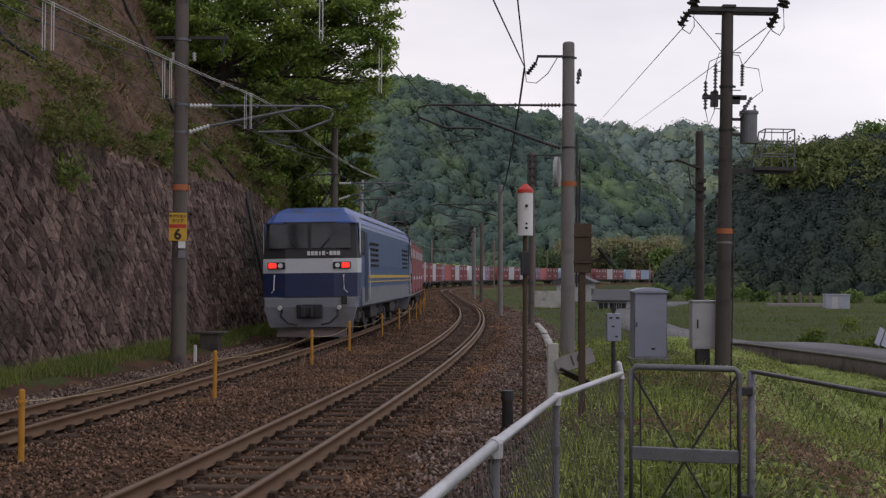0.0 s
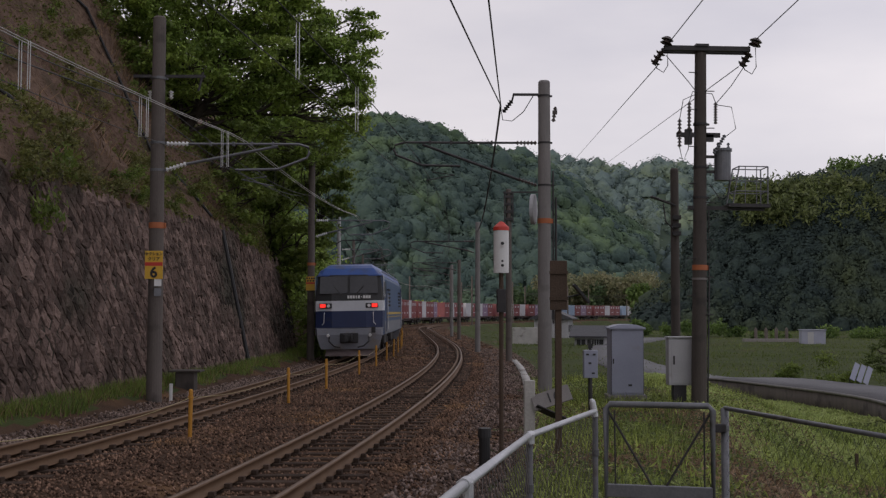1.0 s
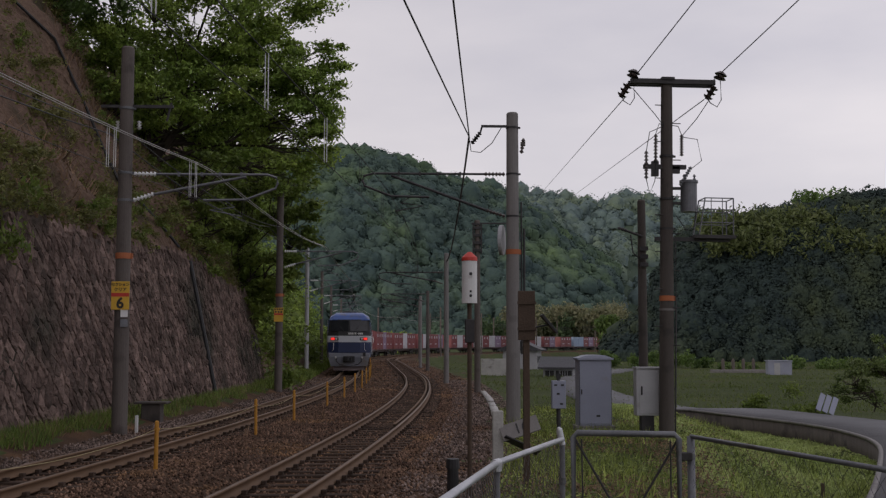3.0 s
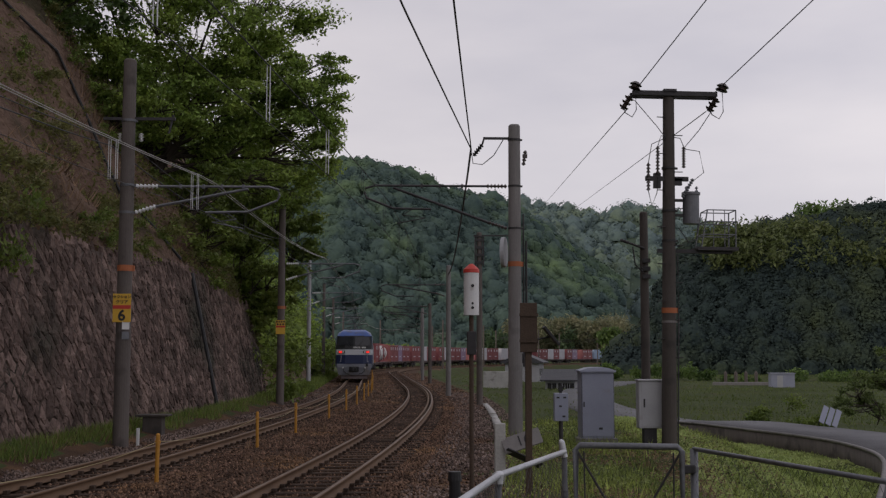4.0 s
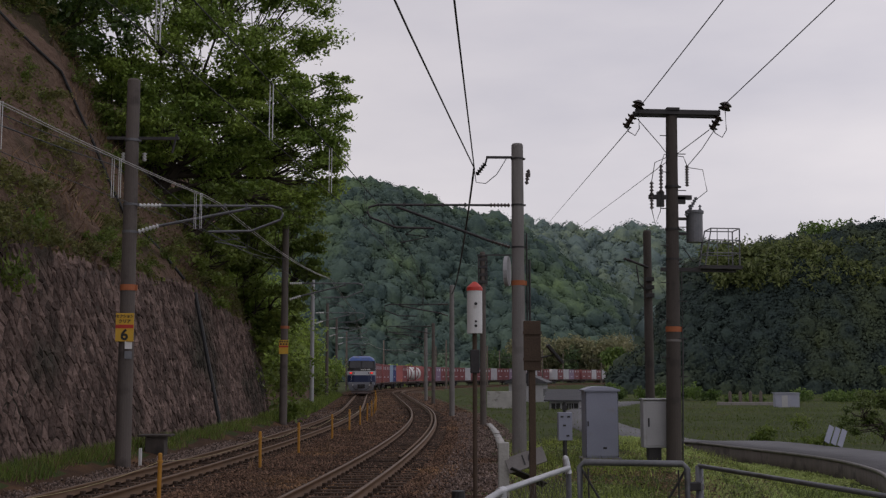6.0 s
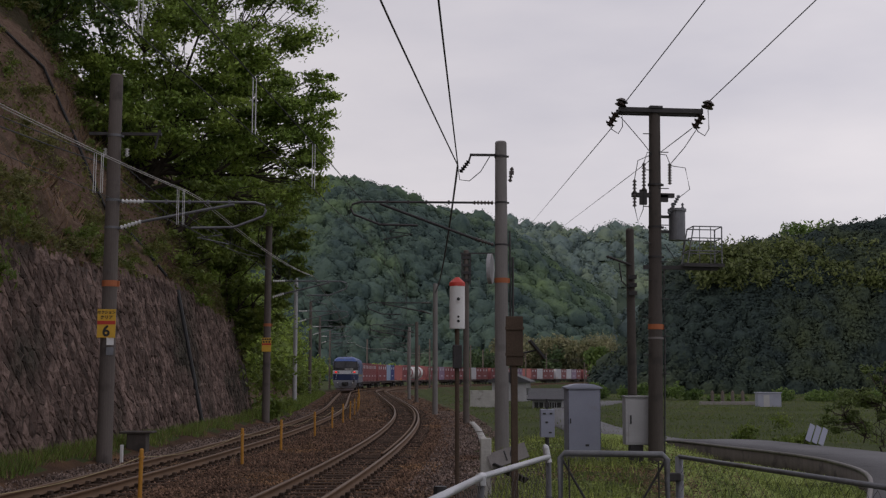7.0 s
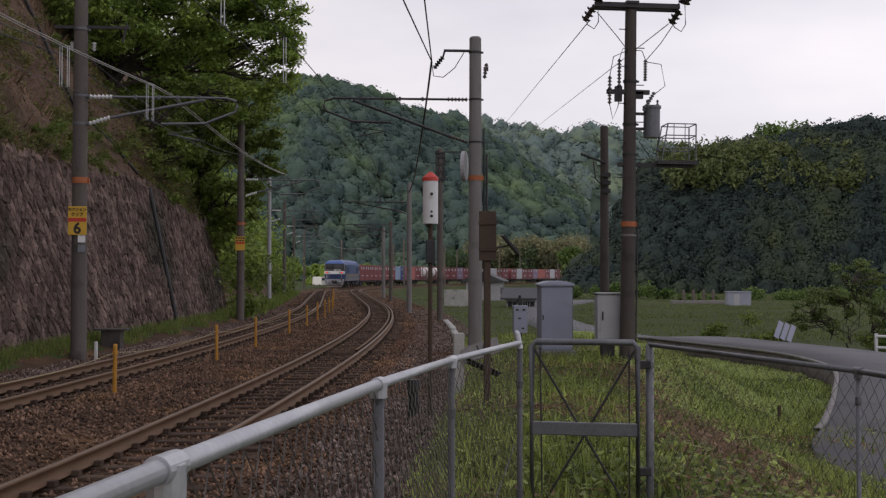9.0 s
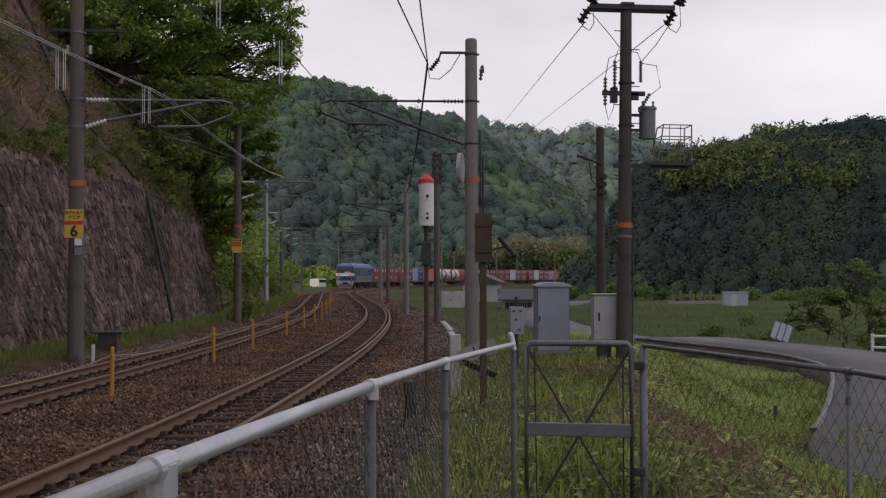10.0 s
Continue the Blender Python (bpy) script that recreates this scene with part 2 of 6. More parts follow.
# ---- mesh helpers ----
def part(name, bm, material, parent=None, label="", smooth=False):
    """Links a bmesh, or a ready mesh, as one mesh object under a thing or a part."""
    if isinstance(bm, bmesh.types.BMesh):
        me = bpy.data.meshes.new(name)
        bm.to_mesh(me)
        bm.free()
    else:
        me = bm
    if material and not me.materials:
        me.materials.append(material)
    if smooth:
        for p in me.polygons:
            p.use_smooth = True
    ob = new(name, me)
    if parent:
        ob.parent = parent
    return tagged(ob, label=label)


def empty(name, x=0, y=0, z=0, rz=0, label="", category="", group="", kind=""):
    ob = new(name)
    ob.empty_display_size = 0.2
    ob.matrix_basis = pose(x, y, z, 0, 0, rz)
    return tagged(ob, label, category, group, kind)


def box(bm, x, y, z, sx, sy, sz, bevel=0.0, m=None):
    """A box with its centre at x, y, z."""
    mm = Matrix.Translation((x, y, z)) @ (m or Matrix.Identity(4)) @ Matrix.Diagonal((sx, sy, sz, 1))
    r = bmesh.ops.create_cube(bm, size=1, matrix=mm)
    if bevel:
        es = list({e for v in r["verts"] for e in v.link_edges})
        bmesh.ops.bevel(bm, geom=es, offset=bevel, segments=2, affect="EDGES", profile=0.5)
    return bm


def rod(bm, a, b, r0, r1=None, n=8):
    a, b = Vector(a), Vector(b)
    q = (b - a).to_track_quat("Z", "Y").to_matrix().to_4x4()
    bmesh.ops.create_cone(bm, cap_ends=True, segments=n, radius1=r0, radius2=r0 if r1 is None else r1, depth=(b - a).length,
                          matrix=Matrix.Translation((a + b) / 2) @ q)
    return bm


def tube(bm, pts, r, n=6):
    """A round bar along a line of points."""
    pts = [Vector(p) for p in pts]
    rings = []
    for i, p in enumerate(pts):
        d = (pts[min(i + 1, len(pts) - 1)] - pts[max(i - 1, 0)]).normalized()
        u = d.cross(Vector((0, 0, 1)))
        u = u.normalized() if u.length > 1e-3 else Vector((1, 0, 0))
        w = d.cross(u)
        rings.append([bm.verts.new(p + r * (math.cos(k * math.tau / n) * u + math.sin(k * math.tau / n) * w)) for k in range(n)])
    for a, b in zip(rings, rings[1:]):
        for k in range(n):
            bm.faces.new((a[k], a[(k + 1) % n], b[(k + 1) % n], b[k]))
    bm.faces.new(rings[0][::-1])
    bm.faces.new(rings[-1])
    return bm


def B():
    return bmesh.new()


def mesh_np(name, v, f, material, smooth=False):
    me = bpy.data.meshes.new(name)
    v, f = np.asarray(v, dtype=np.float32), np.asarray(f, dtype=np.int32)
    k = f.shape[1]
    me.vertices.add(len(v))
    me.vertices.foreach_set("co", v.ravel())
    me.loops.add(f.size)
    me.loops.foreach_set("vertex_index", f.ravel())
    me.polygons.add(len(f))
    me.polygons.foreach_set("loop_start", np.arange(len(f), dtype=np.int32) * k)
    me.polygons.foreach_set("loop_total", np.full(len(f), k, dtype=np.int32))
    if smooth:
        me.polygons.foreach_set("use_smooth", np.ones(len(f), dtype=bool))
    me.update(calc_edges=True)
    me.validate()
    me.materials.append(material)
    return me


def leaves(rng, centres, size, flat=0.0, slim=0.5):
    """Leaf-shaped quads, one at each centre, turned at random; flat 1 lays them level."""
    n = len(centres)
    a = rng.normal(size=(n, 3))
    a[:, 2] *= 1 - 0.7 * flat
    a /= np.linalg.norm(a, axis=1)[:, None] + 1e-9
    b = np.cross(a, rng.normal(size=(n, 3)) * (1 - flat) + np.array([0, 0, 1.0]) * flat * 2)
    b /= np.linalg.norm(b, axis=1)[:, None] + 1e-9
    c = np.cross(a, b)
    s = (size * rng.uniform(0.6, 1.35, n))[:, None]
    v = np.stack([centres - a * s, centres + b * s * slim + c * s * 0.12, centres + a * s, centres - b * s * slim + c * s * 0.12], 1)
    return v.reshape(-1, 3), np.arange(4 * n).reshape(-1, 4)


def skin_leaves(rng, centre, radius, n, size, squash=1.0):
    """Leaf sprays lying over an uneven ball, facing outwards."""
    d = rng.normal(size=(n, 3))
    d[:, 2] = np.abs(d[:, 2]) * 0.9 + 0.1 * d[:, 2]
    d /= np.linalg.norm(d, axis=1)[:, None]
    p = d * (radius * rng.uniform(0.93, 1.07, n))[:, None]
    p[:, 2] *= squash
    nn = d + rng.normal(size=(n, 3)) * 0.28
    a = np.cross(nn, rng.normal(size=(n, 3)))
    a /= np.linalg.norm(a, axis=1)[:, None] + 1e-9
    b = np.cross(nn, a)
    b /= np.linalg.norm(b, axis=1)[:, None] + 1e-9
    s = (size * rng.uniform(0.6, 1.3, n))[:, None]
    c = p + centre
    return np.stack([c - a * s, c + b * s * 0.65, c + a * s, c - b * s * 0.65], 1).reshape(-1, 3)


def clump_points(rng, centre, radius, n, squash=0.75, shell=0.45):
    """Points near the skin of an uneven ball."""
    d = rng.normal(size=(n, 3))
    d /= np.linalg.norm(d, axis=1)[:, None]
    r = 1 - shell * rng.random(n) ** 1.5
    wob = 1 + 0.25 * np.sin(d[:, 0] * 4 + centre[0] * 3) * np.cos(d[:, 1] * 5 + centre[1]) + 0.15 * np.sin(d[:, 2] * 7 + centre[2])
    p = d * (r * wob)[:, None] * radius
    p[:, 2] *= squash
    return p + np.asarray(centre)


def blades(rng, p, height, width, lean=0.35):
    """Grass blades: narrow triangles standing at the points p."""
    n = len(p)
    an = rng.uniform(0, math.tau, n)
    h = height * rng.uniform(0.45, 1.3, n)
    w = width * rng.uniform(0.6, 1.3, n)
    dx, dy = np.cos(an) * w, np.sin(an) * w
    tip = p + np.stack([rng.normal(size=n) * lean * h, rng.normal(size=n) * lean * h, h], 1)
    v = np.stack([p - np.stack([dx, dy, 0 * dx], 1), p + np.stack([dx, dy, 0 * dx], 1), tip], 1)
    return v.reshape(-1, 3), np.arange(3 * n).reshape(-1, 3)


def join_np(parts):
    vs, fs, k = [], [], 0
    for v, f in parts:
        vs.append(v)
        fs.append(f + k)
        k += len(v)
    return np.concatenate(vs), np.concatenate(fs)


# ---- the line of the tracks ----
def make_line():
    """The centre of the near track: arc length from y = -40, place and heading (radians to the right of +y)."""
    ds, rows, s = 0.5, [], 0.0
    x, y, th = -2.17, 10.5, 0.13
    back = []
    while y > -45:
        back.append((x, y, th))
        x, y = x - math.sin(th) * ds, y - math.cos(th) * ds
        th += ds / 900
    rows = back[::-1]
    x, y, th = rows[-1]
    while s < 760:
        if y < 73:
            k = -1 / 398
        elif y < 131:
            k = 0.0
        elif th < 0.5:
            k = 1 / 255
        else:
            k = 0.0
        th += k * ds
        x, y, s = x + math.sin(th) * ds, y + math.cos(th) * ds, s + ds
        rows.append((x, y, th))
    return np.array(rows), ds


LINE, DS = make_line()
GAP = 4.03


def line_at(s, off=0.0):
    """Place and heading at arc length s, off metres to the right of the near track's centre."""
    i = min(max(s / DS, 0), len(LINE) - 2)
    k = int(i)
    x, y, th = LINE[k] + (LINE[k + 1] - LINE[k]) * (i - k)
    return x + math.cos(th) * off, y - math.sin(th) * off, th


def s_at_y(y):
    return float(np.interp(y, LINE[:, 1], np.arange(len(LINE)) * DS))


def beside(x, y):
    """Arrays: metres to the right of the near track's centre, and arc length."""
    x, y = np.asarray(x, float), np.asarray(y, float)
    d, s = np.full(x.shape, 1e9), np.zeros(x.shape)
    best = np.full(x.shape, 1e18)
    for i in range(0, len(LINE), 8):
        lx, ly, th = LINE[i]
        q = (x - lx) ** 2 + (y - ly) ** 2
        m = q < best
        best[m] = q[m]
        d[m] = ((x - lx) * math.cos(th) - (y - ly) * math.sin(th))[m]
        s[m] = i * DS
    return d, s


def smooth(a, b, x):
    t = np.clip((x - a) / (b - a), 0, 1)
    return t * t * (3 - 2 * t)


def cant(y):
    """How far the inner rail lies below the outer one on the curve."""
    return 0.02 * smooth(4, 13, y) * (1 - smooth(62, 84, y))


def ground_z(x, y, d=None):
    x, y = np.asarray(x, float), np.asarray(y, float)
    if d is None:
        d, _ = beside(x, y)
    bank = 0.22 + (-0.22 - 0.22) * smooth(9, 22, y)
    z = np.full(x.shape, -0.205)
    for c in (0.0, -GAP):
        z = z + cant(y) * (np.clip(d - c, -1.1, 1.1) / 1.13 - 0.5) * (1 - smooth(1.1, 1.8, np.abs(d - c)))
    z = z + 0.05 * smooth(-0.6, -1.4, d) * smooth(-3.4, -2.4, d)
    z = z + (bank + 0.205) * smooth(2.3, 3.3, d) + 0.26 * smooth(-5.6, -6.8, d)
    lo = 4.9 + 2.7 * smooth(19, 28, y)
    far_right = smooth(0.0, 3.9, d - lo)
    z = z + (-1.45 + 0.46 * (1 - smooth(18, 26, y)) - bank) * far_right * (d > 2)
    z = z + (-1.2) * smooth(3.2, 6.0, d) * smooth(36, 60, y) * (1 - far_right)
    wob = 0.05 * np.sin(x * 1.3 + 0.4 * y) * np.cos(y * 0.9) + 0.03 * np.sin(x * 3.1 + y * 2.3)
    return z + wob * smooth(3.0, 4.5, d) + 0.5 * wob * smooth(-5.6, -6.4, d)


# ---- ground ----
def build_ground():
    xs = np.concatenate([np.linspace(-1500, -60, 14), np.linspace(-50, -12, 14), np.linspace(-11, 16, 110), np.linspace(16.6, 40, 40), np.linspace(42, 120, 40), np.linspace(140, 1500, 20)])
    ys = np.concatenate([np.linspace(-1500, -50, 10), np.linspace(-44, -12, 14), np.linspace(-11.5, 0, 40), np.linspace(0.5, 60, 130), np.linspace(61, 150, 80), np.linspace(153, 420, 80), np.linspace(450, 3000, 20)])
    X, Y = np.meshgrid(xs, ys)
    d, s = beside(X.ravel(), Y.ravel())
    Z = ground_z(X.ravel(), Y.ravel(), d)
    v = np.stack([X.ravel(), Y.ravel(), Z], 1)
    nx, ny = len(xs), len(ys)
    i = (np.arange(ny - 1)[:, None] * nx + np.arange(nx - 1)[None, :]).ravel()
    f = np.stack([i, i + 1, i + 1 + nx, i + nx], 1)
    me = mesh_np("ground", v, f, M_BED, True)
    me.materials.append(M_SOIL)
    dc = d[f].mean(1)
    yc = Y.ravel()[f].mean(1)
    edge = 3.0 + 0.35 * np.sin(yc * 1.7) + 0.25 * np.sin(yc * 4.1)
    mi = ((dc > edge) | (dc < -6.35 - 0.2 * np.sin(yc * 2.3))).astype(np.int32)
    me.polygons.foreach_set("material_index", mi)
    tagged(new("ground", me), "brown ballast bed beside grassy banks and fields", "ground", kind="structure")


def strip(name, s0, s1, step, section, material, z=0.0, off=0.0, axis=None):
    """Sweeps a closed section (right, up) along the line."""
    n = len(section)
    v, f = [], []
    ss = np.arange(s0, s1 + 1e-6, step)
    for s in ss:
        x, y, th = line_at(s, off)
        for a, b in section:
            up = 0.0 if axis is None else float(cant(y)) * ((off + a - axis) / 1.13 - 0.5)
            v.append((x + math.cos(th) * a, y - math.sin(th) * a, z + b + up))
    for i in range(len(ss) - 1):
        for k in range(n):
            f.append((i * n + k, i * n + (k + 1) % n, (i + 1) * n + (k + 1) % n, (i + 1) * n + k))
    return mesh_np(name, v, f, material)


RAIL = [(-0.06, -0.155), (0.06, -0.155), (0.06, -0.14), (0.012, -0.125), (0.012, -0.04), (0.033, -0.03), (0.033, -0.004), (0.025, 0.0), (-0.025, 0.0), (-0.033, -0.004), (-0.033, -0.03), (-0.012, -0.04), (-0.012, -0.125), (-0.06, -0.14)]
HEAD = [(-0.03, -0.012), (0.03, -0.012), (0.028, 0.003), (-0.028, 0.003)]


def build_track(off, label, check):
    t = empty("railway_track", label=label, category="railway track", group="railway tracks", kind="structure")
    for side in (-0.565, 0.565):
        r = part("rail", strip("rail", 5, 700, 2.0, RAIL, M_RAIL, 0, off + side, off), None, t, "rusty steel rail")
        part("running_surface", strip("running_surface", 5, 700, 2.0, HEAD, M_HEAD, 0, off + side, off), None, r, "worn rail head")
    if check:
        part("check_rail", strip("check_rail", s_at_y(27.9), 400, 2.0, RAIL, M_RAIL, -0.005, off + 0.565 - 0.155, off), None, t, "rusty check rail")
    bm = B()
    box(bm, 0, 0, -0.245, 2.1, 0.2, 0.15, 0.012)
    for sx in (-0.565, 0.565):
        for q in (-1, 1):
            box(bm, sx + q * 0.1, 0.0, -0.135, 0.07, 0.11, 0.055)
    me = bpy.data.meshes.new("sleeper")
    bm.to_mesh(me)
    bm.free()
    me.materials.append(M_SLEEPER)
    rng = np.random.default_rng(5)
    vv = [(sx * 1.05, sy * 0.1, z) for z in (-0.32, -0.17) for sx, sy in ((-1, -1), (1, -1), (1, 1), (-1, 1))]
    ff = [(4, 5, 6, 7), (0, 1, 5, 4), (1, 2, 6, 5), (2, 3, 7, 6), (3, 0, 4, 7)]
    far_v, far_f = [], []
    s = 30.0
    n = 0
    while s < 420:
        x, y, th = line_at(s, off)
        if y > -14 and n < 150:
            o = part("sleeper", me, None, t)
            o.matrix_basis = pose(x, y, rng.uniform(-0.008, 0.008) - 0.5 * float(cant(y)), 0, -math.degrees(float(cant(y)) / 1.13), -math.degrees(th) + rng.normal() * 0.8)
            n += 1
        elif n >= 150:
            c, sn = math.cos(-th), math.sin(-th)
            far_f += [tuple(i + len(far_v) for i in q) for q in ff]
            far_v += [(x + c * p[0] - sn * p[1], y + sn * p[0] + c * p[1], p[2]) for p in vv]
        s += 0.6
    fm = bpy.data.meshes.new("far_sleepers")
    fm.from_pydata(far_v, [], far_f)
    tagged(part("far_sleepers", fm, M_SLEEPER, t), kind="stuff")


def stones(name, label, material, rng, y, d, size, flat=1.0):
    """Crushed stones lying on the ground at arc places y and offsets d from the near track."""
    n = len(y)
    xc = np.interp(y, LINE[:, 1], LINE[:, 0])
    th = np.interp(y, LINE[:, 1], LINE[:, 2])
    x = xc + d * np.cos(th)
    yy = y - d * np.sin(th)
    z = ground_z(x, yy, d)
    keep = ~((np.abs(np.abs(d) - 0.565) < 0.09) | (np.abs(np.abs(d + GAP) - 0.565) < 0.09) | ((np.abs(d) < 0.55) & (rng.random(n) < 0.3)) | ((np.abs(d + GAP) < 0.55) & (rng.random(n) < 0.3)))
    x, yy, z = x[keep], yy[keep], z[keep]
    n = len(x)
    octa = np.array([(1, 0, 0), (-1, 0, 0), (0, 1, 0), (0, -1, 0), (0, 0, 1), (0, 0, -0.8)], float)
    tri = np.array([(0, 2, 4), (2, 1, 4), (1, 3, 4), (3, 0, 4), (2, 0, 5), (1, 2, 5), (3, 1, 5), (0, 3, 5)])
    sz = rng.uniform(size[0], size[1], n)
    V = octa[None] * sz[:, None, None] * rng.uniform(0.5, 1.3, (n, 6, 3))
    V[..., 2] *= flat
    tip = rng.normal(size=(n, 2)) * 0.5
    V[..., 2] += V[..., 0] * tip[:, :1] + V[..., 1] * tip[:, 1:]
    a = rng.uniform(0, math.tau, n)
    ca, sa = np.cos(a)[:, None], np.sin(a)[:, None]
    V = np.stack([V[..., 0] * ca - V[..., 1] * sa, V[..., 0] * sa + V[..., 1] * ca, V[..., 2]], -1)
    V = V + np.stack([x, yy, z + 0.01], 1)[:, None, :]
    F = tri[None] + (np.arange(n) * 6)[:, None, None]
    tagged(new(name, mesh_np(name, V.reshape(-1, 3), F.reshape(-1, 3), material)), label, "ballast", kind="stuff")


def build_ballast():
    rng = np.random.default_rng(11)
    y = np.concatenate([6.5 + 44 * rng.random(50000) ** 1.6, rng.uniform(-9, 6.5, 7000)])
    stones("ballast", "rust-brown crushed stone ballast around the tracks", M_STONE, rng, y, rng.uniform(-5.2, 1.9, len(y)), (0.014, 0.036))
    y = 46 + 95 * rng.random(9000) ** 1.3
    stones("far_ballast", "brown ballast round the far curve", M_STONE, rng, y, rng.uniform(-5.8, 3.0, len(y)), (0.035, 0.075), 0.6)
    y = 6.0 + 60 * rng.random(15000) ** 1.7
    stones("shoulder_ballast", "greyer loose stones on the ballast shoulder", M_SHOULDER, rng, y, rng.uniform(1.5, 3.5, len(y)), (0.016, 0.042))
    y = 11 + 60 * rng.random(14000) ** 1.7
    stones("verge_gravel", "grey gravel between the track and the wall", M_SHOULDER, rng, y, -GAP - 0.9 - 1.0 * rng.random(len(y)) ** 1.3, (0.018, 0.04))


# ---- retaining wall and slope ----
WALL_D = -GAP - 3.05
WALL_Y0, WALL_Y1 = -8.0, 54.0


def wall_top(y):
    return 5.0 - 0.7 * smooth(40, 52, y) + 0.12 * np.sin(np.asarray(y) * 0.35)


def wall_point(s, h, out=0.0):
    """A point of the wall's battered face, h metres up."""
    x, y, th = line_at(s, WALL_D - 0.2 * h + out)
    return (x, y, h)


def build_wall():
    s0, s1 = s_at_y(WALL_Y0), s_at_y(WALL_Y1)
    root = empty("wall_west", label="dark rubble stone retaining wall leaning into the slope", category="retaining wall", kind="structure")
    v, f = [], []
    ss = np.arange(s0, s1 + 0.01, 1.0)
    for s in ss:
        y = line_at(s)[1]
        t = float(wall_top(y))
        for h, o in ((-0.4, 0), (t - 0.12 + 0.08 * math.sin(s * 2.1) * math.sin(s * 0.7), 0), (t - 0.05, -0.6), (-0.4, -1.7)):
            v.append(wall_point(s, h, o))
    for i in range(len(ss) - 1):
        for k in range(4):
            f.append((i * 4 + k, i * 4 + (k + 1) % 4, i * 4 + 4 + (k + 1) % 4, i * 4 + 4 + k))
    f += [(0, 1, 2, 3), tuple(len(v) - 4 + k for k in (3, 2, 1, 0))]
    part("wall_core", mesh_np("wall_core", v, f, M_WALL), None, root, "grey-brown mortar between the stones")
    # stones in a diamond bond
    a, b = 0.165, 0.21
    rng = np.random.default_rng(3)
    nu, nv = int((s1 - s0) / a), int(5.2 / b) + 2
    jit = rng.uniform(-0.095, 0.095, (nu + 4, nv + 6, 2))
    groove = s_at_y(41.3)
    rest_v, rest_f, count = [], [], 0
    for i in range(1, nu):
        for j in range(0, nv + 1):
            if (i + j) % 2:
                continue
            def node(p, q):
                return s0 + p * a + jit[p, q + 2, 0], q * b + jit[p, q + 2, 1]
            quad = [node(i - 1, j), node(i, j - 1), node(i + 1, j), node(i, j + 1)]
            cs, ch = sum(q[0] for q in quad) / 4, sum(q[1] for q in quad) / 4
            y = line_at(cs)[1]
            if ch > wall_top(y) + 0.04 * math.sin(cs * 5) or ch < -0.1 or abs(cs - groove - 0.06 * (2.5 - ch)) < 0.17:
                continue
            lift = rng.uniform(0.01, 0.06)
            vs = []
            for k, o in ((0.93, -0.02), (0.84, lift * 0.55), (0.42, lift)):
                for qs, qh in quad:
                    vs.append(wall_point(cs + (qs - cs) * k, ch + (qh - ch) * k, o + rng.uniform(-0.018, 0.018)))
            fs = [(0 + k, (k + 1) % 4, 4 + (k + 1) % 4, 4 + k) for k in range(4)]
            fs += [(4 + k, 4 + (k + 1) % 4, 8 + (k + 1) % 4, 8 + k) for k in range(4)] + [(8, 9, 10, 11)]
            if 18.0 < y < 24.5 and count < 300 and 0.4 < ch < 4.6:
                me = bpy.data.meshes.new("stone")
                me.from_pydata(vs, [], fs)
                part("stone", me, M_BLOCK, root)
                count += 1
            else:
                rest_f += [tuple(q + len(rest_v) for q in ff) for ff in fs]
                rest_v += vs
    me = bpy.data.meshes.new("more_stones")
    me.from_pydata(rest_v, [], rest_f)
    tagged(part("more_stones", me, M_BLOCK, root), kind="stuff")
    # black tube laid in the groove to stand in for its shade
    bm = B()
    pts = [wall_point(groove + 0.06 * (2.5 - h), h, 0.05) for h in np.linspace(0, 4.9, 9)]
    tube(bm, pts, 0.085, 8)
    tagged(part("groove_shade", bm, M_BLACK), "black tube standing in for the dark groove in the stone wall", "drain pipe")


def slope_point(s, e):
    """A point of the hillside, e metres up the slope from the foot of it."""
    x0, y0, th = line_at(s)
    y = y0
    top = float(wall_top(y)) * float(1 - smooth(50, 56, y)) + 0.1
    foot = WALL_D - 0.2 * top - 0.15
    n1 = 0.5 * math.sin(s * 0.21 + e * 0.3) + 0.35 * math.sin(s * 0.53 - e * 0.7)
    run, rise = (0.53, 0.86)
    back = 0.3 * smooth(20, 40, e)
    off = foot - e * (run + back * 0.6)
    z = top + e * (rise - back * 0.9) + n1 * min(1.0, e / 3)
    rough = (0.55 * noise.noise(Vector((s * 0.22, e * 0.3, 4.0))) + 0.32 * noise.noise(Vector((s * 0.6 + e * 0.35, e * 0.55, 1.0))) + 0.16 * noise.noise(Vector((s * 1.7, e * 1.6, 8.0)))) * min(1.0, e / 1.2)
    x, y, th = line_at(s, off + rough * rise)
    return x, y, z + rough * run


def build_slope():
    # first rows run on unseen behind the camera to keep low sun off
    ss = np.concatenate([np.arange(0.0, s_at_y(-20), 4.0), np.arange(s_at_y(-20), s_at_y(8), 1.5), np.arange(s_at_y(8), s_at_y(62), 0.4), np.arange(s_at_y(62), s_at_y(134), 1.5)])
    es = np.concatenate([np.linspace(0, 16, 46), np.linspace(17.5, 60, 14)])
    v = []
    for s in ss:
        y0 = line_at(s)[1]
        fade = float(1 - smooth(105, 134, y0))
        for e in es:
            x, y, z = slope_point(s, e)
            v.append((x, y, z * fade - 0.6 * (1 - fade)))
    n = len(es)
    i = (np.arange(len(ss) - 1)[:, None] * n + np.arange(n - 1)[None]).ravel()
    f = np.stack([i, i + 1, i + n + 1, i + n], 1)
    ob = new("hillside", mesh_np("hillside", v, f, M_SLOPE, True))
    tagged(ob, "steep brown netted hillside above the stone wall", "hillside", kind="structure")


# ---- far hills ----
def ray_xy(u, dist):
    """World place at a bearing, u in half-widths to the right of straight ahead."""
    return u * dist, dist


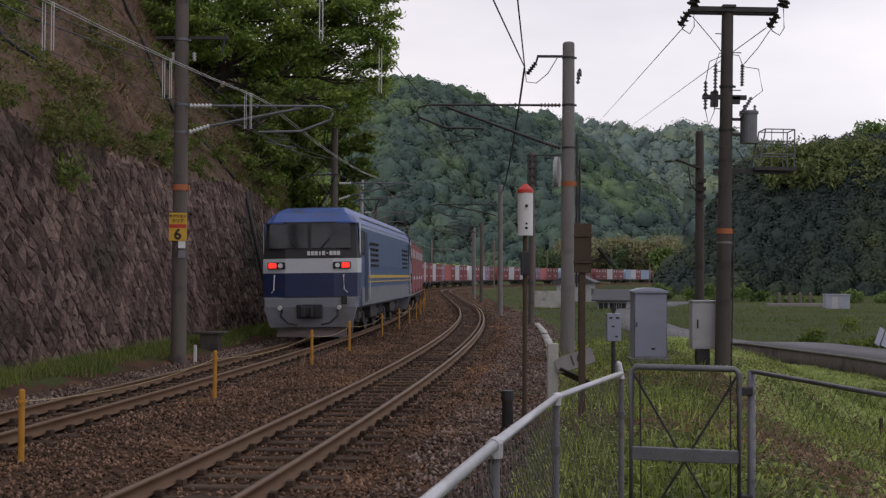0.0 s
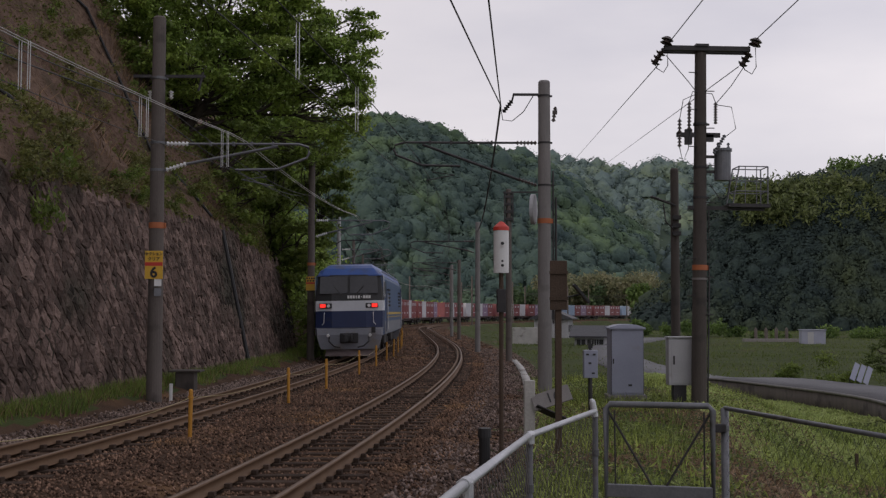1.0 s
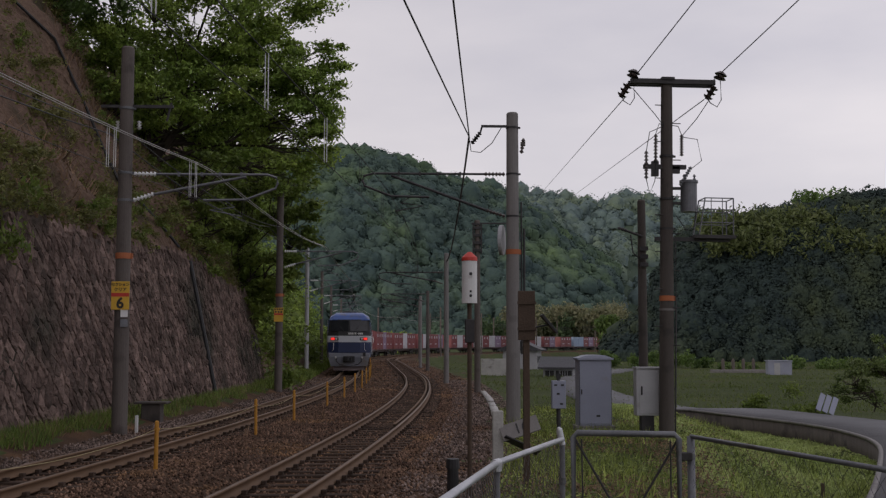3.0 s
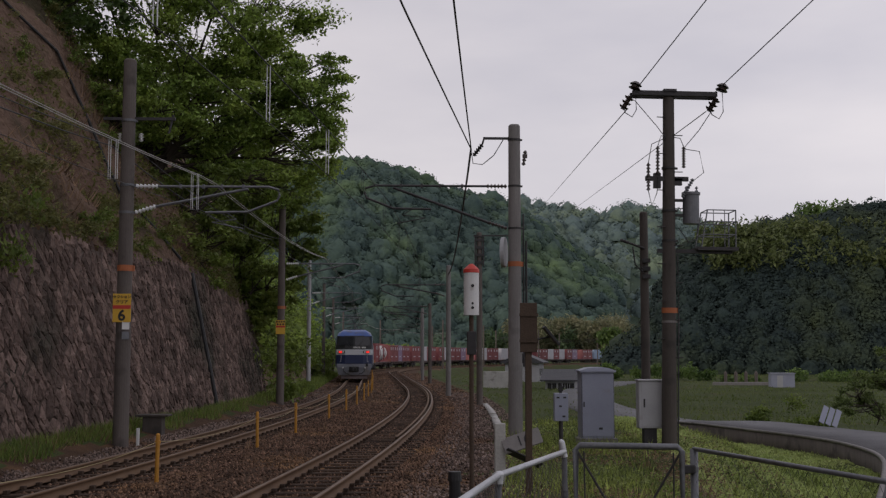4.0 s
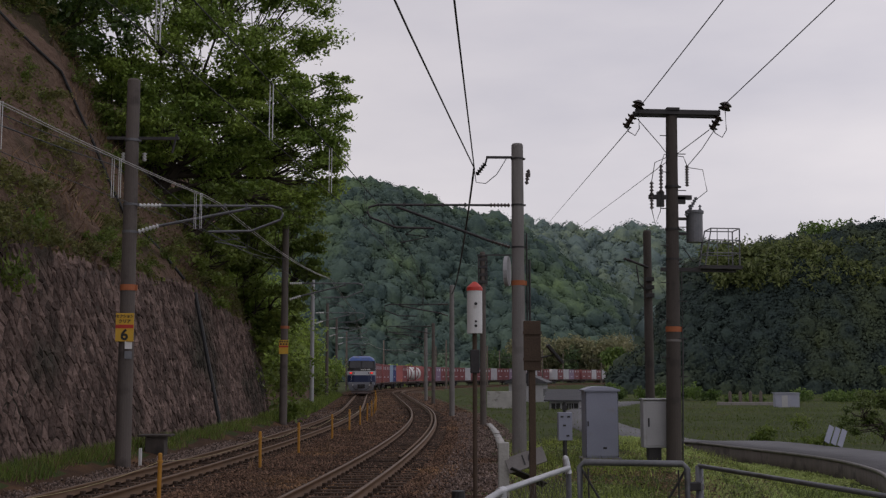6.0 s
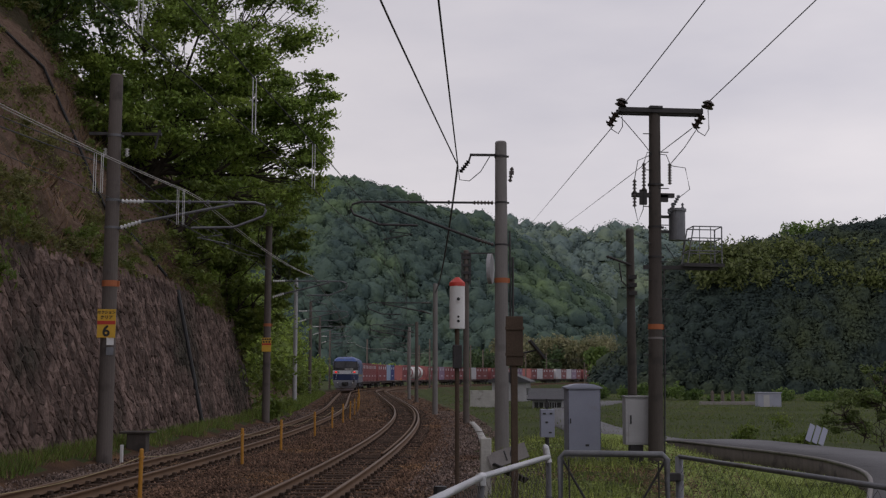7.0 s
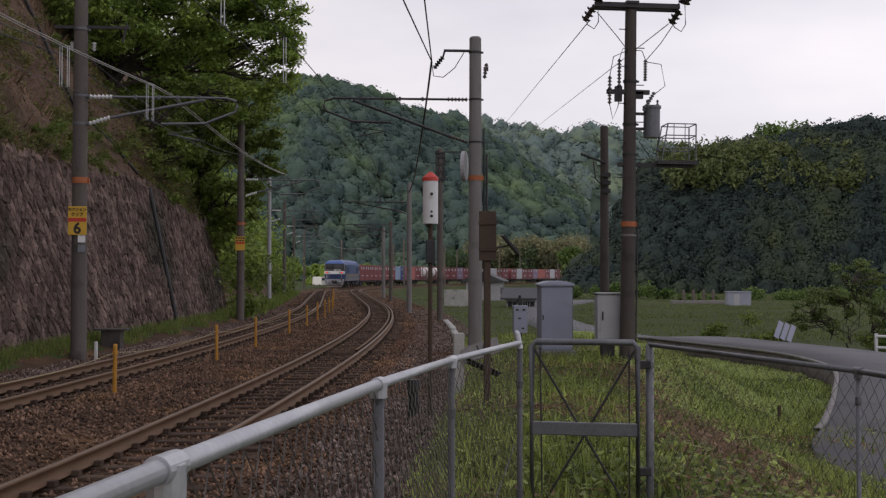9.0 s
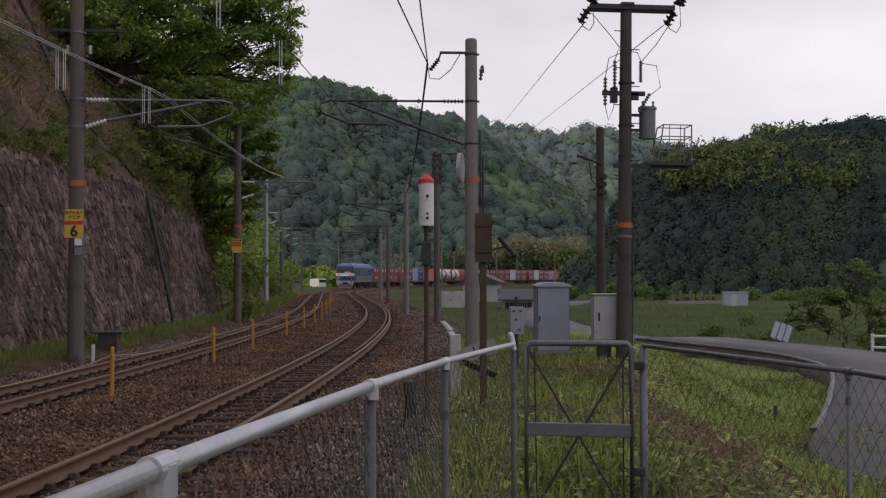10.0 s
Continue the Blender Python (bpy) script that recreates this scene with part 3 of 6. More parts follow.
def ico(level):
    bm = bmesh.new()
    bmesh.ops.create_icosphere(bm, subdivisions=level, radius=1)
    v = np.array([q.co[:] for q in bm.verts])
    f = np.array([[q.index for q in p.verts] for p in bm.faces])
    bm.free()
    return v, f


def crowns(rng, centres, radius, lumps):
    """Rounded tree crowns with uneven skins, one at each centre."""
    v0, f0 = ico(lumps)
    n = len(centres)
    f0 = f0[v0[f0].mean(1)[:, 2] > -0.5]
    r = radius * rng.uniform(0.45, 1.0, n) * rng.uniform(0.8, 1.4, n)
    out = np.empty((n, len(v0), 3), dtype=np.float32)
    for i in range(n):
        ph = rng.uniform(0, 6.28, 6)
        w = 1 + 0.12 * np.sin(v0[:, 0] * 5 + ph[0]) * np.sin(v0[:, 1] * 5 + ph[1]) + 0.13 * np.sin(v0[:, 2] * 7 + ph[2] + v0[:, 0] * 4) + 0.10 * np.sin(v0[:, 0] * 12 + ph[3]) * np.sin(v0[:, 1] * 11 + ph[4]) * np.sin(v0[:, 2] * 12 + ph[5])
        w = w + rng.normal(size=len(v0)) * (0.06 if lumps == 1 else 0.09)
        q = v0 * w[:, None] * r[i] * 0.86
        q[:, 2] *= rng.uniform(0.85, 1.25)
        out[i] = q + centres[i] + np.array((0, 0, r[i] * 0.12))
    f = f0[None] + (np.arange(n) * len(v0))[:, None, None]
    return out.reshape(-1, 3), f.reshape(-1, 3), r


def build_hill(name, label, ridge, d_base, seed, leafmat, crown, count, per, leaf, base_z=-1.6):
    """ridge: bearing (tangent), distance, height. The wooded flank falls to d_base."""
    rng = np.random.default_rng(seed)
    rid = np.array(ridge, float)
    us = np.linspace(rid[0, 0], rid[-1, 0], 90)
    dist = np.interp(us, rid[:, 0], rid[:, 1])
    hh = np.interp(us, rid[:, 0], rid[:, 2])
    ts = np.linspace(0, 1.5, 26)

    def surf(u, t):
        D = np.interp(u, us, dist)
        h = np.interp(u, us, hh)
        base = d_base
        k = np.clip(t, 0, 1)
        dd = base + (D - base) * t
        z = base_z + (h - base_z) * np.sin(k * math.pi / 2) ** 0.9
        z = np.where(t > 1, base_z + (h - base_z) * (1 - (t - 1) * 1.2), z)
        z = z + (h * 0.05) * np.sin(u * 40 + seed + 5 * t) * np.sin(t * 9 + u * 13) * np.minimum(k * 3, 1) * (1 - 0.6 * k)
        return np.stack([u * dd, dd, z], -1)
    U, T = np.meshgrid(us, ts)
    v = surf(U.ravel(), T.ravel())
    n = len(us)
    i = (np.arange(len(ts) - 1)[:, None] * n + np.arange(n - 1)[None]).ravel()
    f = np.stack([i, i + 1, i + n + 1, i + n], 1)
    tagged(new(name, mesh_np(name, v, f, M_FOREST, True)), label, "hill", kind="structure")
    cu = rng.uniform(max(us[0], -0.13), min(us[-1], 0.47), count)
    ct = rng.random(count) ** 0.95 * 1.06 - 0.01
    c = surf(cu, ct)
    c[:, 2] += crown * 0.32 * rng.normal(size=count) * np.where(rng.random(count) < 0.5, 1.0, 0.3)
    v, f, r = crowns(rng, c, crown, 2 if 3 < crown < 5 else 1)
    tagged(new("woods", mesh_np("woods", v, f, leafmat, True)), "dense green woods covering " + label.split(" ")[0] + " hillside", "woods", kind="stuff")
    vv = np.concatenate([skin_leaves(rng, q + np.array((0, 0, k * 0.12)), k, int(per * min(1.6, (k / crown / 0.75) ** 1.6)) + 4, leaf, 1.1) for q, k in zip(c, r)])
    ff = np.arange(len(vv)).reshape(-1, 4)
    tagged(new("treetops", mesh_np("treetops", vv, ff, leafmat)), "loose leafy sprays over the treetops", "woods", kind="stuff")
    return surf


def build_hills():
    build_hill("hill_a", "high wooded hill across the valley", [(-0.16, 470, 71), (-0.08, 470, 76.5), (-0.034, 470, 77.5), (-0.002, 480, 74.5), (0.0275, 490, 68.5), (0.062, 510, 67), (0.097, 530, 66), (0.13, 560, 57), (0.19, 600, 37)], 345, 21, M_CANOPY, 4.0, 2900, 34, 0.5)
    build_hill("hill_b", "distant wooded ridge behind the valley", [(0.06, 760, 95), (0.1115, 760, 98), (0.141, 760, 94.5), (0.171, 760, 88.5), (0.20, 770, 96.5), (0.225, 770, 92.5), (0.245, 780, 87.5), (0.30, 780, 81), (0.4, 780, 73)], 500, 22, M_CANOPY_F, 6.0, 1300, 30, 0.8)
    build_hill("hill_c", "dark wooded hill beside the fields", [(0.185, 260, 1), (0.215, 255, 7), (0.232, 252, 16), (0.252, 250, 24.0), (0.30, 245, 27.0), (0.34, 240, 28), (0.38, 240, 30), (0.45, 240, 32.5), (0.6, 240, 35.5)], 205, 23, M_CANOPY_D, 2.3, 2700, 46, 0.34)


# ---- road ----
def build_road():
    ctrl = [(8.0, 2), (8.1, 9), (8.5, 13.8), (9.0, 16.8), (10.4, 19.6), (12.65, 24.5), (15.2, 30.6), (16.2, 35), (16.2, 40), (14.3, 48.8), (13.2, 60), (12.9, 75), (15.0, 95), (19.5, 118), (30, 150)]
    pts = []
    for i in range(len(ctrl) - 1):
        p0, p1, p2, p3 = (Vector(ctrl[min(max(i + k, 0), len(ctrl) - 1)]) for k in (-1, 0, 1, 2))
        for t in np.linspace(0, 1, 10, endpoint=False):
            pts.append(0.5 * ((2 * p1) + (p2 - p0) * t + (2 * p0 - 5 * p1 + 4 * p2 - p3) * t * t + (3 * p1 - p0 - 3 * p2 + p3) * t ** 3))

    def sweep(name, section, material, z, start=0, end=999):
        v, f = [], []
        for i, p in enumerate(pts):
            if i < start or i > end:
                continue
            q = pts[min(i + 1, len(pts) - 1)] - pts[max(i - 1, 0)]
            q.normalize()
            nrm = Vector((q.y, -q.x))
            for a, b in section:
                v.append((p.x + nrm.x * a, p.y + nrm.y * a, z + b - 0.5 * float(smooth(47, 60, p.y))))
        n = len(section)
        for i in range(min(len(pts) - 1, end) - start):
            for k in range(n):
                f.append((i * n + k, i * n + (k + 1) % n, i * n + n + (k + 1) % n, i * n + n + k))
        return mesh_np(name, v, f, material)
    tagged(new("road", sweep("road", [(-1.85, -0.6), (1.9, -0.6), (1.9, 0), (-1.85, 0)], M_ASPHALT, -0.85)), "grey asphalt lane curving round the field", "road", kind="structure")
    tagged(new("kerb", sweep("kerb", [(-1.97, -0.06), (-1.856, -0.06), (-1.856, 0.025), (-1.97, 0.025)], M_CONC, -0.85, 36, 92)), "pale concrete edge of the raised lane", "kerb", kind="structure")
    tagged(new("lane_wall", sweep("lane_wall", [(-1.95, -0.9), (-1.856, -0.9), (-1.856, -0.064), (-1.95, -0.064)], M_CONC_D, -0.85, 43, 92)), "dark low retaining wall of the lane", "retaining wall", kind="structure")


# ---- train ----
def loft(bm, rings, cap=True):
    rs = [[bm.verts.new(p) for p in r] for r in rings]
    n = len(rs[0])
    for a, b in zip(rs, rs[1:]):
        for k in range(n):
            bm.faces.new((a[k], a[(k + 1) % n], b[(k + 1) % n], b[k]))
    if cap:
        bm.faces.new(rs[0][::-1])
        bm.faces.new(rs[-1])
    bmesh.ops.recalc_face_normals(bm, faces=bm.faces)
    return bm


def wheelset(parent, y, r=0.5):
    bm = B()
    rod(bm, (-0.62, y, r), (0.62, y, r), 0.08, n=10)
    for sx in (-1, 1):
        rod(bm, (sx * 0.5, y, r), (sx * 0.63, y, r), r, n=24)
        rod(bm, (sx * 0.49, y, r), (sx * 0.52, y, r), r + 0.03, n=24)
    part("wheelset", bm, M_STEEL_D, parent)


def bogie(parent, y0, base, r):
    g = bpy.data.objects.new("bogie", None)
    scene.collection.objects.link(g)
    g.parent = parent
    bm = B()
    for sx in (-0.92, 0.92):
        box(bm, sx, y0, r + 0.08, 0.12, base + 0.9, 0.2, 0.03)
        for q in (-1, 1):
            box(bm, sx * 1.02, y0 + q * base / 2, r, 0.18, 0.32, 0.3, 0.03)
            rod(bm, (sx, y0 + q * base / 2 - 0.25, r), (sx, y0 + q * base / 2 - 0.25, r + 0.4), 0.08)
        rod(bm, (sx, y0, r - 0.1), (sx, y0, r + 0.42), 0.13, n=10)
    box(bm, 0, y0, r + 0.1, 1.8, 0.45, 0.22, 0.02)
    part("bogie_frame", bm, M_STEEL_D, g)
    for q in (-1, 1):
        wheelset(g, y0 + q * base / 2, r)
    return g


C_BLUE = mat("loco_dark_blue", (0.012, 0.022, 0.075), (0.02, 0.034, 0.10), 2.0, 0.35, 0.03, fine=30, stain=((0.05, 0.05, 0.06), 2.0, 0.62))
C_ROOF = mat("loco_roof_blue", (0.035, 0.085, 0.29), (0.06, 0.125, 0.37), 1.5, 0.4, 0.05, fine=30, stain=((0.07, 0.085, 0.13), 1.2, 0.54))
C_SIDE = mat("loco_side_blue", (0.05, 0.095, 0.20), (0.075, 0.13, 0.25), 1.5, 0.4, 0.05, fine=30, stain=((0.09, 0.10, 0.13), 1.5, 0.6))
C_GREY = mat("loco_grey", (0.15, 0.16, 0.185), (0.22, 0.23, 0.26), 1.8, 0.5, 0.08, fine=30, stain=((0.15, 0.14, 0.135), 1.6, 0.56))
C_BAND = mat("loco_white", (0.5, 0.52, 0.56), (0.6, 0.62, 0.65), 2.0, 0.4, 0.03, fine=30, stain=((0.38, 0.37, 0.36), 3.0, 0.62))
C_GLASS = bpy.data.materials.new("cab_glass")
C_GLASS.use_nodes = True
C_GLASS.node_tree.nodes["Principled BSDF"].inputs["Base Color"].default_value = (0.25, 0.27, 0.3, 1)
C_GLASS.node_tree.nodes["Principled BSDF"].inputs["Roughness"].default_value = 0.05
C_GLASS.node_tree.nodes["Principled BSDF"].inputs["Transmission Weight"].default_value = 0.9
C_TAIL = mat("tail_lamp_red", (0.5, 0.02, 0.02), (0.55, 0.03, 0.03), 3, 0.4, 0.0, glow=((1.0, 0.03, 0.02), 1.2))
C_STRIPE = mat("yellow_stripe", (0.5, 0.33, 0.06), (0.58, 0.4, 0.08), 3, 0.5, 0.02)


def build_loco():
    t = empty("electric_locomotive", label="blue, white and grey electric locomotive with lit red tail lamps", category="locomotive")
    L = 8.75

    def ring(y, w, zt, z0=1.0, roof=0.0):
        a = w / 2
        return [(-a, y, z0), (a, y, z0), (a + 0.02, y, 2.2), (a - 0.03, y, 3.3), (a - 0.09, y, 3.46), (a - 0.09, y, zt - 0.12), (-a + 0.09, y, zt - 0.12), (-a + 0.09, y, 3.46), (-a + 0.03, y, 3.3), (-a - 0.02, y, 2.2)]
    bm = B()
    loft(bm, [ring(-L + 0.35, 2.78, 3.52), ring(-L + 1.2, 2.86, 3.56), ring(L - 1.2, 2.86, 3.56), ring(L - 0.35, 2.78, 3.52)])
    body = part("body", bm, C_SIDE, t, "blue sides over pale grey sills")
    bm = B()
    for sx in (-1, 1):
        box(bm, sx * 1.432, 0, 1.28, 0.03, 2 * L - 1.2, 0.52)
    part("sill", bm, C_GREY, body, "pale grey lower side panel")
    bm = B()
    for sx in (-1, 1):
        box(bm, sx * 1.45, 0.2, 1.86, 0.012, 2 * L - 2.4, 0.1)
        box(bm, sx * 1.45, 0.2, 1.70, 0.012, 2 * L - 2.4, 0.035)
    part("stripe", bm, C_STRIPE, body, "yellow stripe")
    for sx in (-1, 1):
        for e in (-1, 1):
            bm = B()
            box(bm, sx * 1.445, e * (L - 1.55), 2.15, 0.03, 0.62, 2.1, 0.012)
            d = part("door", bm, C_BLUE, body, "dark blue cab door")
            bm = B()
            rod(bm, (sx * 1.5, e * (L - 1.95), 1.2), (sx * 1.5, e * (L - 1.95), 2.7), 0.018)
            part("handrail", bm, M_GALV, d)
            bm = B()
            box(bm, sx * 1.44, e * (L - 0.85), 2.85, 0.03, 0.5, 0.72, 0.01)
            part("side_window", bm, C_GLASS, body, "dark side window")
            for k in range(3):
                bm = B()
                for q in range(5):
                    box(bm, sx * 1.455, e * (L - 2.9 - 0.75 * k), 2.2 + 0.17 * q, 0.03, 0.5, 0.09, m=pose(0, 0, 0, 0, sx * 25, 0))
                part("louvre", bm, M_STEEL_D, body, "dark ventilation louvre")
    # roof
    bm = B()
    def rr(y, wb, wt, zb, zt):
        return [(-wb / 2, y, zb), (wb / 2, y, zb), (wb / 2 - 0.12, y, zb + (zt - zb) * 0.55), (wt / 2, y, zt), (-wt / 2, y, zt), (-wb / 2 + 0.12, y, zb + (zt - zb) * 0.55)]
    loft(bm, [rr(-L + 0.22, 2.74, 2.2, 3.42, 3.47), rr(-L + 0.5, 2.72, 2.0, 3.42, 3.74), rr(-L + 0.8, 2.72, 1.8, 3.42, 3.86), rr(-L + 1.4, 2.74, 1.7, 3.42, 3.94), rr(L - 1.4, 2.74, 1.7, 3.42, 3.94), rr(L - 0.8, 2.72, 1.8, 3.42, 3.86), rr(L - 0.5, 2.72, 2.0, 3.42, 3.74), rr(L - 0.22, 2.74, 2.2, 3.42, 3.47)])
    roof = part("roof", bm, C_ROOF, t, "blue roof with raised deck")
    bm = B()
    box(bm, 0, 0, 3.92, 1.3, 8.0, 0.22, 0.05)
    for y in (-5, -3.2, 3.2, 5):
        box(bm, 0.3, y, 3.95, 0.5, 0.7, 0.22, 0.04)
    part("roof_equipment", bm, C_GREY, roof, "grey roof equipment boxes")
    bm = B()
    for sx in (-1, 1):
        tube(bm, [(sx * 1.28, -L + 1.2, 3.5), (sx * 1.3, -L + 1.4, 3.62), (sx * 1.3, L - 1.4, 3.62), (sx * 1.28, L - 1.2, 3.5)], 0.025)
    part("gutter_rail", bm, C_GREY, roof)
    for y in (-5.9, 5.9):
        bm = B()
        box(bm, 0, y, 3.98, 1.0, 1.0, 0.08, 0.02)
        for sx in (-0.45, 0.45):
            rod(bm, (sx, y - 0.4, 3.85), (sx, y - 0.4, 4.0), 0.06)
            rod(bm, (sx, y + 0.4, 3.85), (sx, y + 0.4, 4.0), 0.06)
        rod(bm, (0, y - 0.4, 4.02), (0.0, y + 0.75, 4.5), 0.03)
        for sx in (-1, 1):
            rod(bm, (0, y + 0.75, 4.5), (sx * 0.35, y - 0.2, 5.02), 0.02)
        tube(bm, [(-0.75, y - 0.2, 4.9), (-0.5, y - 0.2, 5.04), (0.5, y - 0.2, 5.04), (0.75, y - 0.2, 4.9)], 0.025)
        box(bm, 0, y - 0.2, 5.05, 0.9, 0.06, 0.03)
        part("pantograph", bm, M_STEEL_D, t, "raised dark pantograph")
    # the two ends
    for e in (-1, 1):
        def q(y):
            return e * (L - y)
        bm = B()
        loft(bm, [[(-1.3, q(0.12), 0.98), (1.3, q(0.12), 0.98), (1.36, q(0.05), 1.3), (-1.36, q(0.05), 1.3)], [(-1.39, q(0.4), 0.98), (1.39, q(0.4), 0.98), (1.4, q(0.4), 1.3), (-1.4, q(0.4), 1.3)]])
        part("beam", bm, C_GREY, t, "dark grey buffer beam")

        def slab(z0, z1, y0, y1, w0, w1, wc=0.18):
            b = B()
            lo = [(-w0 / 2, q(0.42), z0), (-w0 / 2 + 0.08, q(y0 + 0.16), z0), (-0.7, q(y0), z0), (0.7, q(y0), z0), (w0 / 2 - 0.08, q(y0 + 0.16), z0), (w0 / 2, q(0.42), z0)]
            hi = [(-w1 / 2, q(0.5), z1), (-w1 / 2 + 0.08, q(y1 + 0.16), z1), (-0.7, q(y1), z1), (0.7, q(y1), z1), (w1 / 2 - 0.08, q(y1 + 0.16), z1), (w1 / 2, q(0.5), z1)]
            return loft(b, [lo, hi])
        part("lower_panel", slab(1.3, 1.98, 0.0, 0.0, 2.88, 2.9), C_BLUE, t, "dark blue lower end panel")
        band = part("band", slab(1.983, 2.4, 0.0, 0.0, 2.9, 2.9), C_BAND, t, "white band carrying the lamps")
        ws = part("windscreen_frame", slab(2.403, 3.46, 0.02, 0.2, 2.88, 2.74), M_BLACK, t, "black windscreen surround")
        for sx in (-1, 1):
            bm = B()
            loft(bm, [[(sx * 0.05, q(0.068), 2.7), (sx * 1.2, q(0.115), 2.7), (sx * 1.17, q(0.2), 3.4), (sx * 0.05, q(0.17), 3.4)], [(sx * 0.05, q(0.028), 2.7), (sx * 1.2, q(0.06), 2.7), (sx * 1.17, q(0.16), 3.4), (sx * 0.05, q(0.138), 3.4)]])
            part("windscreen", bm, M_WIND, ws, "dark windscreen reflecting the sky")
            bm = B()
            rod(bm, (sx * 0.25, q(-0.02), 2.6), (sx * 0.6, q(0.0), 3.0), 0.012)
            part("wiper", bm, M_STEEL_D, ws)
            bm = B()
            box(bm, sx * 1.415, q(0.5), 2.93, 0.02, 0.2, 0.96, 0.004)
            part("corner_strip", bm, C_BAND, t, "pale strip at the cab corner")
            bm = B()
            box(bm, sx * 0.95, q(-0.02), 2.2, 0.52, 0.06, 0.2, 0.03)
            case = part("lamp_case", bm, M_BLACK, t, "black lamp case")
            bm = B()
            box(bm, sx * (1.06), q(-0.05), 2.2, 0.23, 0.04, 0.15, 0.02)
            part("tail_lamp", bm, C_TAIL if e < 0 else M_RED, case, "glowing red tail lamp")
            bm = B()
            rod(bm, (sx * 0.83, q(-0.03), 2.2), (sx * 0.83, q(-0.06), 2.2), 0.07, n=14)
            part("headlamp", bm, M_PORC, case, "unlit clear headlamp")
            bm = B()
            tube(bm, [(sx * 1.0, q(0.0), 1.92), (sx * 1.0, q(-0.09), 1.9), (sx * 1.02, q(-0.09), 1.5), (sx * 1.1, q(0.0), 1.42)], 0.018)
            part("grab_rail", bm, M_WHITE, t, "white grab rail")
        # fleet number as plain bars
        plate = B()
        for k, w in enumerate((0.08, 0.08, 0.09, 0.05, 0.09, 0.05, 0.09, 0.09, 0.09)):
            box(plate, (0.42 + (k - 4) * 0.108) * (-e), q(-0.012), 2.55, w, 0.02, 0.12 if k != 5 else 0.03)
        part("lettering", plate, M_WHITE, t, "row of small white letters")
        bm = B()
        loft(bm, [[(-1.18, q(0.15), 0.42), (1.18, q(0.15), 0.42), (1.34, q(0.02), 0.98), (-1.34, q(0.02), 0.98)], [(-1.18, q(0.3), 0.42), (1.18, q(0.3), 0.42), (1.34, q(0.3), 0.98), (-1.34, q(0.3), 0.98)]])
        box(bm, 0, q(0.08), 1.12, 2.66, 0.12, 0.3, 0.03)
        part("skirt", bm, C_SKIRT, t, "pale grey skirt")
        bm = B()
        loft(bm, [[(-1.02, q(0.3), 0.14), (0, q(0.02), 0.14), (1.02, q(0.3), 0.14), (1.0, q(0.4), 0.44), (0, q(0.3), 0.44), (-1.0, q(0.4), 0.44)], [(-1.02, q(0.36), 0.14), (0, q(0.1), 0.14), (1.02, q(0.36), 0.14), (1.0, q(0.46), 0.44), (0, q(0.36), 0.44), (-1.0, q(0.46), 0.44)]])
        part("rail_guard", bm, C_DECK, t, "dull plough-shaped rail guard")
        bm = B()
        box(bm, 0, q(-0.02), 0.88, 0.75, 0.1, 0.4, 0.03)
        box(bm, 0, q(-0.25), 0.88, 0.2, 0.5, 0.26, 0.05)
        box(bm, -0.1, q(-0.5), 0.88, 0.2, 0.14, 0.34, 0.05)
        box(bm, 0.13, q(-0.46), 0.88, 0.1, 0.2, 0.3, 0.04)
        part("coupler", bm, M_BLACK, t, "black automatic coupler")
        for sx in (-1, 1):
            bm = B()
            tube(bm, [(sx * 0.8, q(0.0), 0.92), (sx * 0.82, q(-0.1), 0.75), (sx * 0.6, q(-0.14), 0.55), (sx * 0.35, q(-0.12), 0.5)], 0.03)
            part("brake_hose", bm, M_BLACK, t, "hanging black brake hose")
            bm = B()
            rod(bm, (sx * 0.86, q(0.02), 1.0), (sx * 0.86, q(-0.07), 0.98), 0.06, n=10)
            part("hose_cock", bm, M_PORC, t, "bright hose cock")
        bm = B()
        box(bm, 1.0, q(-0.01), 1.2, 0.17, 0.06, 0.24, 0.02)
        part("socket_box", bm, M_BLACK, t)
    for y in (-5.9, 0, 5.9):
        bogie(t, y, 2.5, 0.56)
    bm = B()
    for y in (-3, 3):
        box(bm, 0, y, 0.75, 2.3, 1.6, 0.5, 0.05)
    box(bm, 0, 0, 0.98, 2.5, 14.5, 0.12)
    part("underframe", bm, M_STEEL_D, t, "dark underframe with tanks")
    return t


M_WIND = mat("windscreen_glass", (0.012, 0.013, 0.017), (0.03, 0.031, 0.038), 1.2, 0.1, 0.0, fine=8)
C_SKIRT = mat("skirt_grey", (0.17, 0.18, 0.21), (0.25, 0.26, 0.295), 1.8, 0.5, 0.06, fine=30, stain=((0.2, 0.185, 0.175), 1.6, 0.55))
C_RED = mat("container_red", (0.19, 0.05, 0.055), (0.27, 0.085, 0.09), 0.8, 0.55, 0.05, fine=20, stain=((0.16, 0.06, 0.055), 0.8, 0.58))
C_LBLUE = mat("container_light_blue", (0.26, 0.36, 0.5), (0.34, 0.44, 0.58), 0.8, 0.55, 0.05, fine=20)
C_DBLUE = mat("container_navy", (0.03, 0.045, 0.17), (0.045, 0.065, 0.22), 0.8, 0.5, 0.05, fine=20)
C_PALE = mat("container_pale", (0.5, 0.5, 0.54), (0.6, 0.6, 0.63), 0.8, 0.55, 0.05, fine=20, stain=((0.4, 0.38, 0.38), 1.0, 0.6))
C_PURPLE = mat("container_mauve", (0.24, 0.17, 0.26), (0.32, 0.23, 0.33), 0.8, 0.55, 0.05, fine=20)
C_DECK = mat("wagon_deck", (0.13, 0.10, 0.10), (0.2, 0.16, 0.155), 1.0, 0.7, 0.1, fine=20)


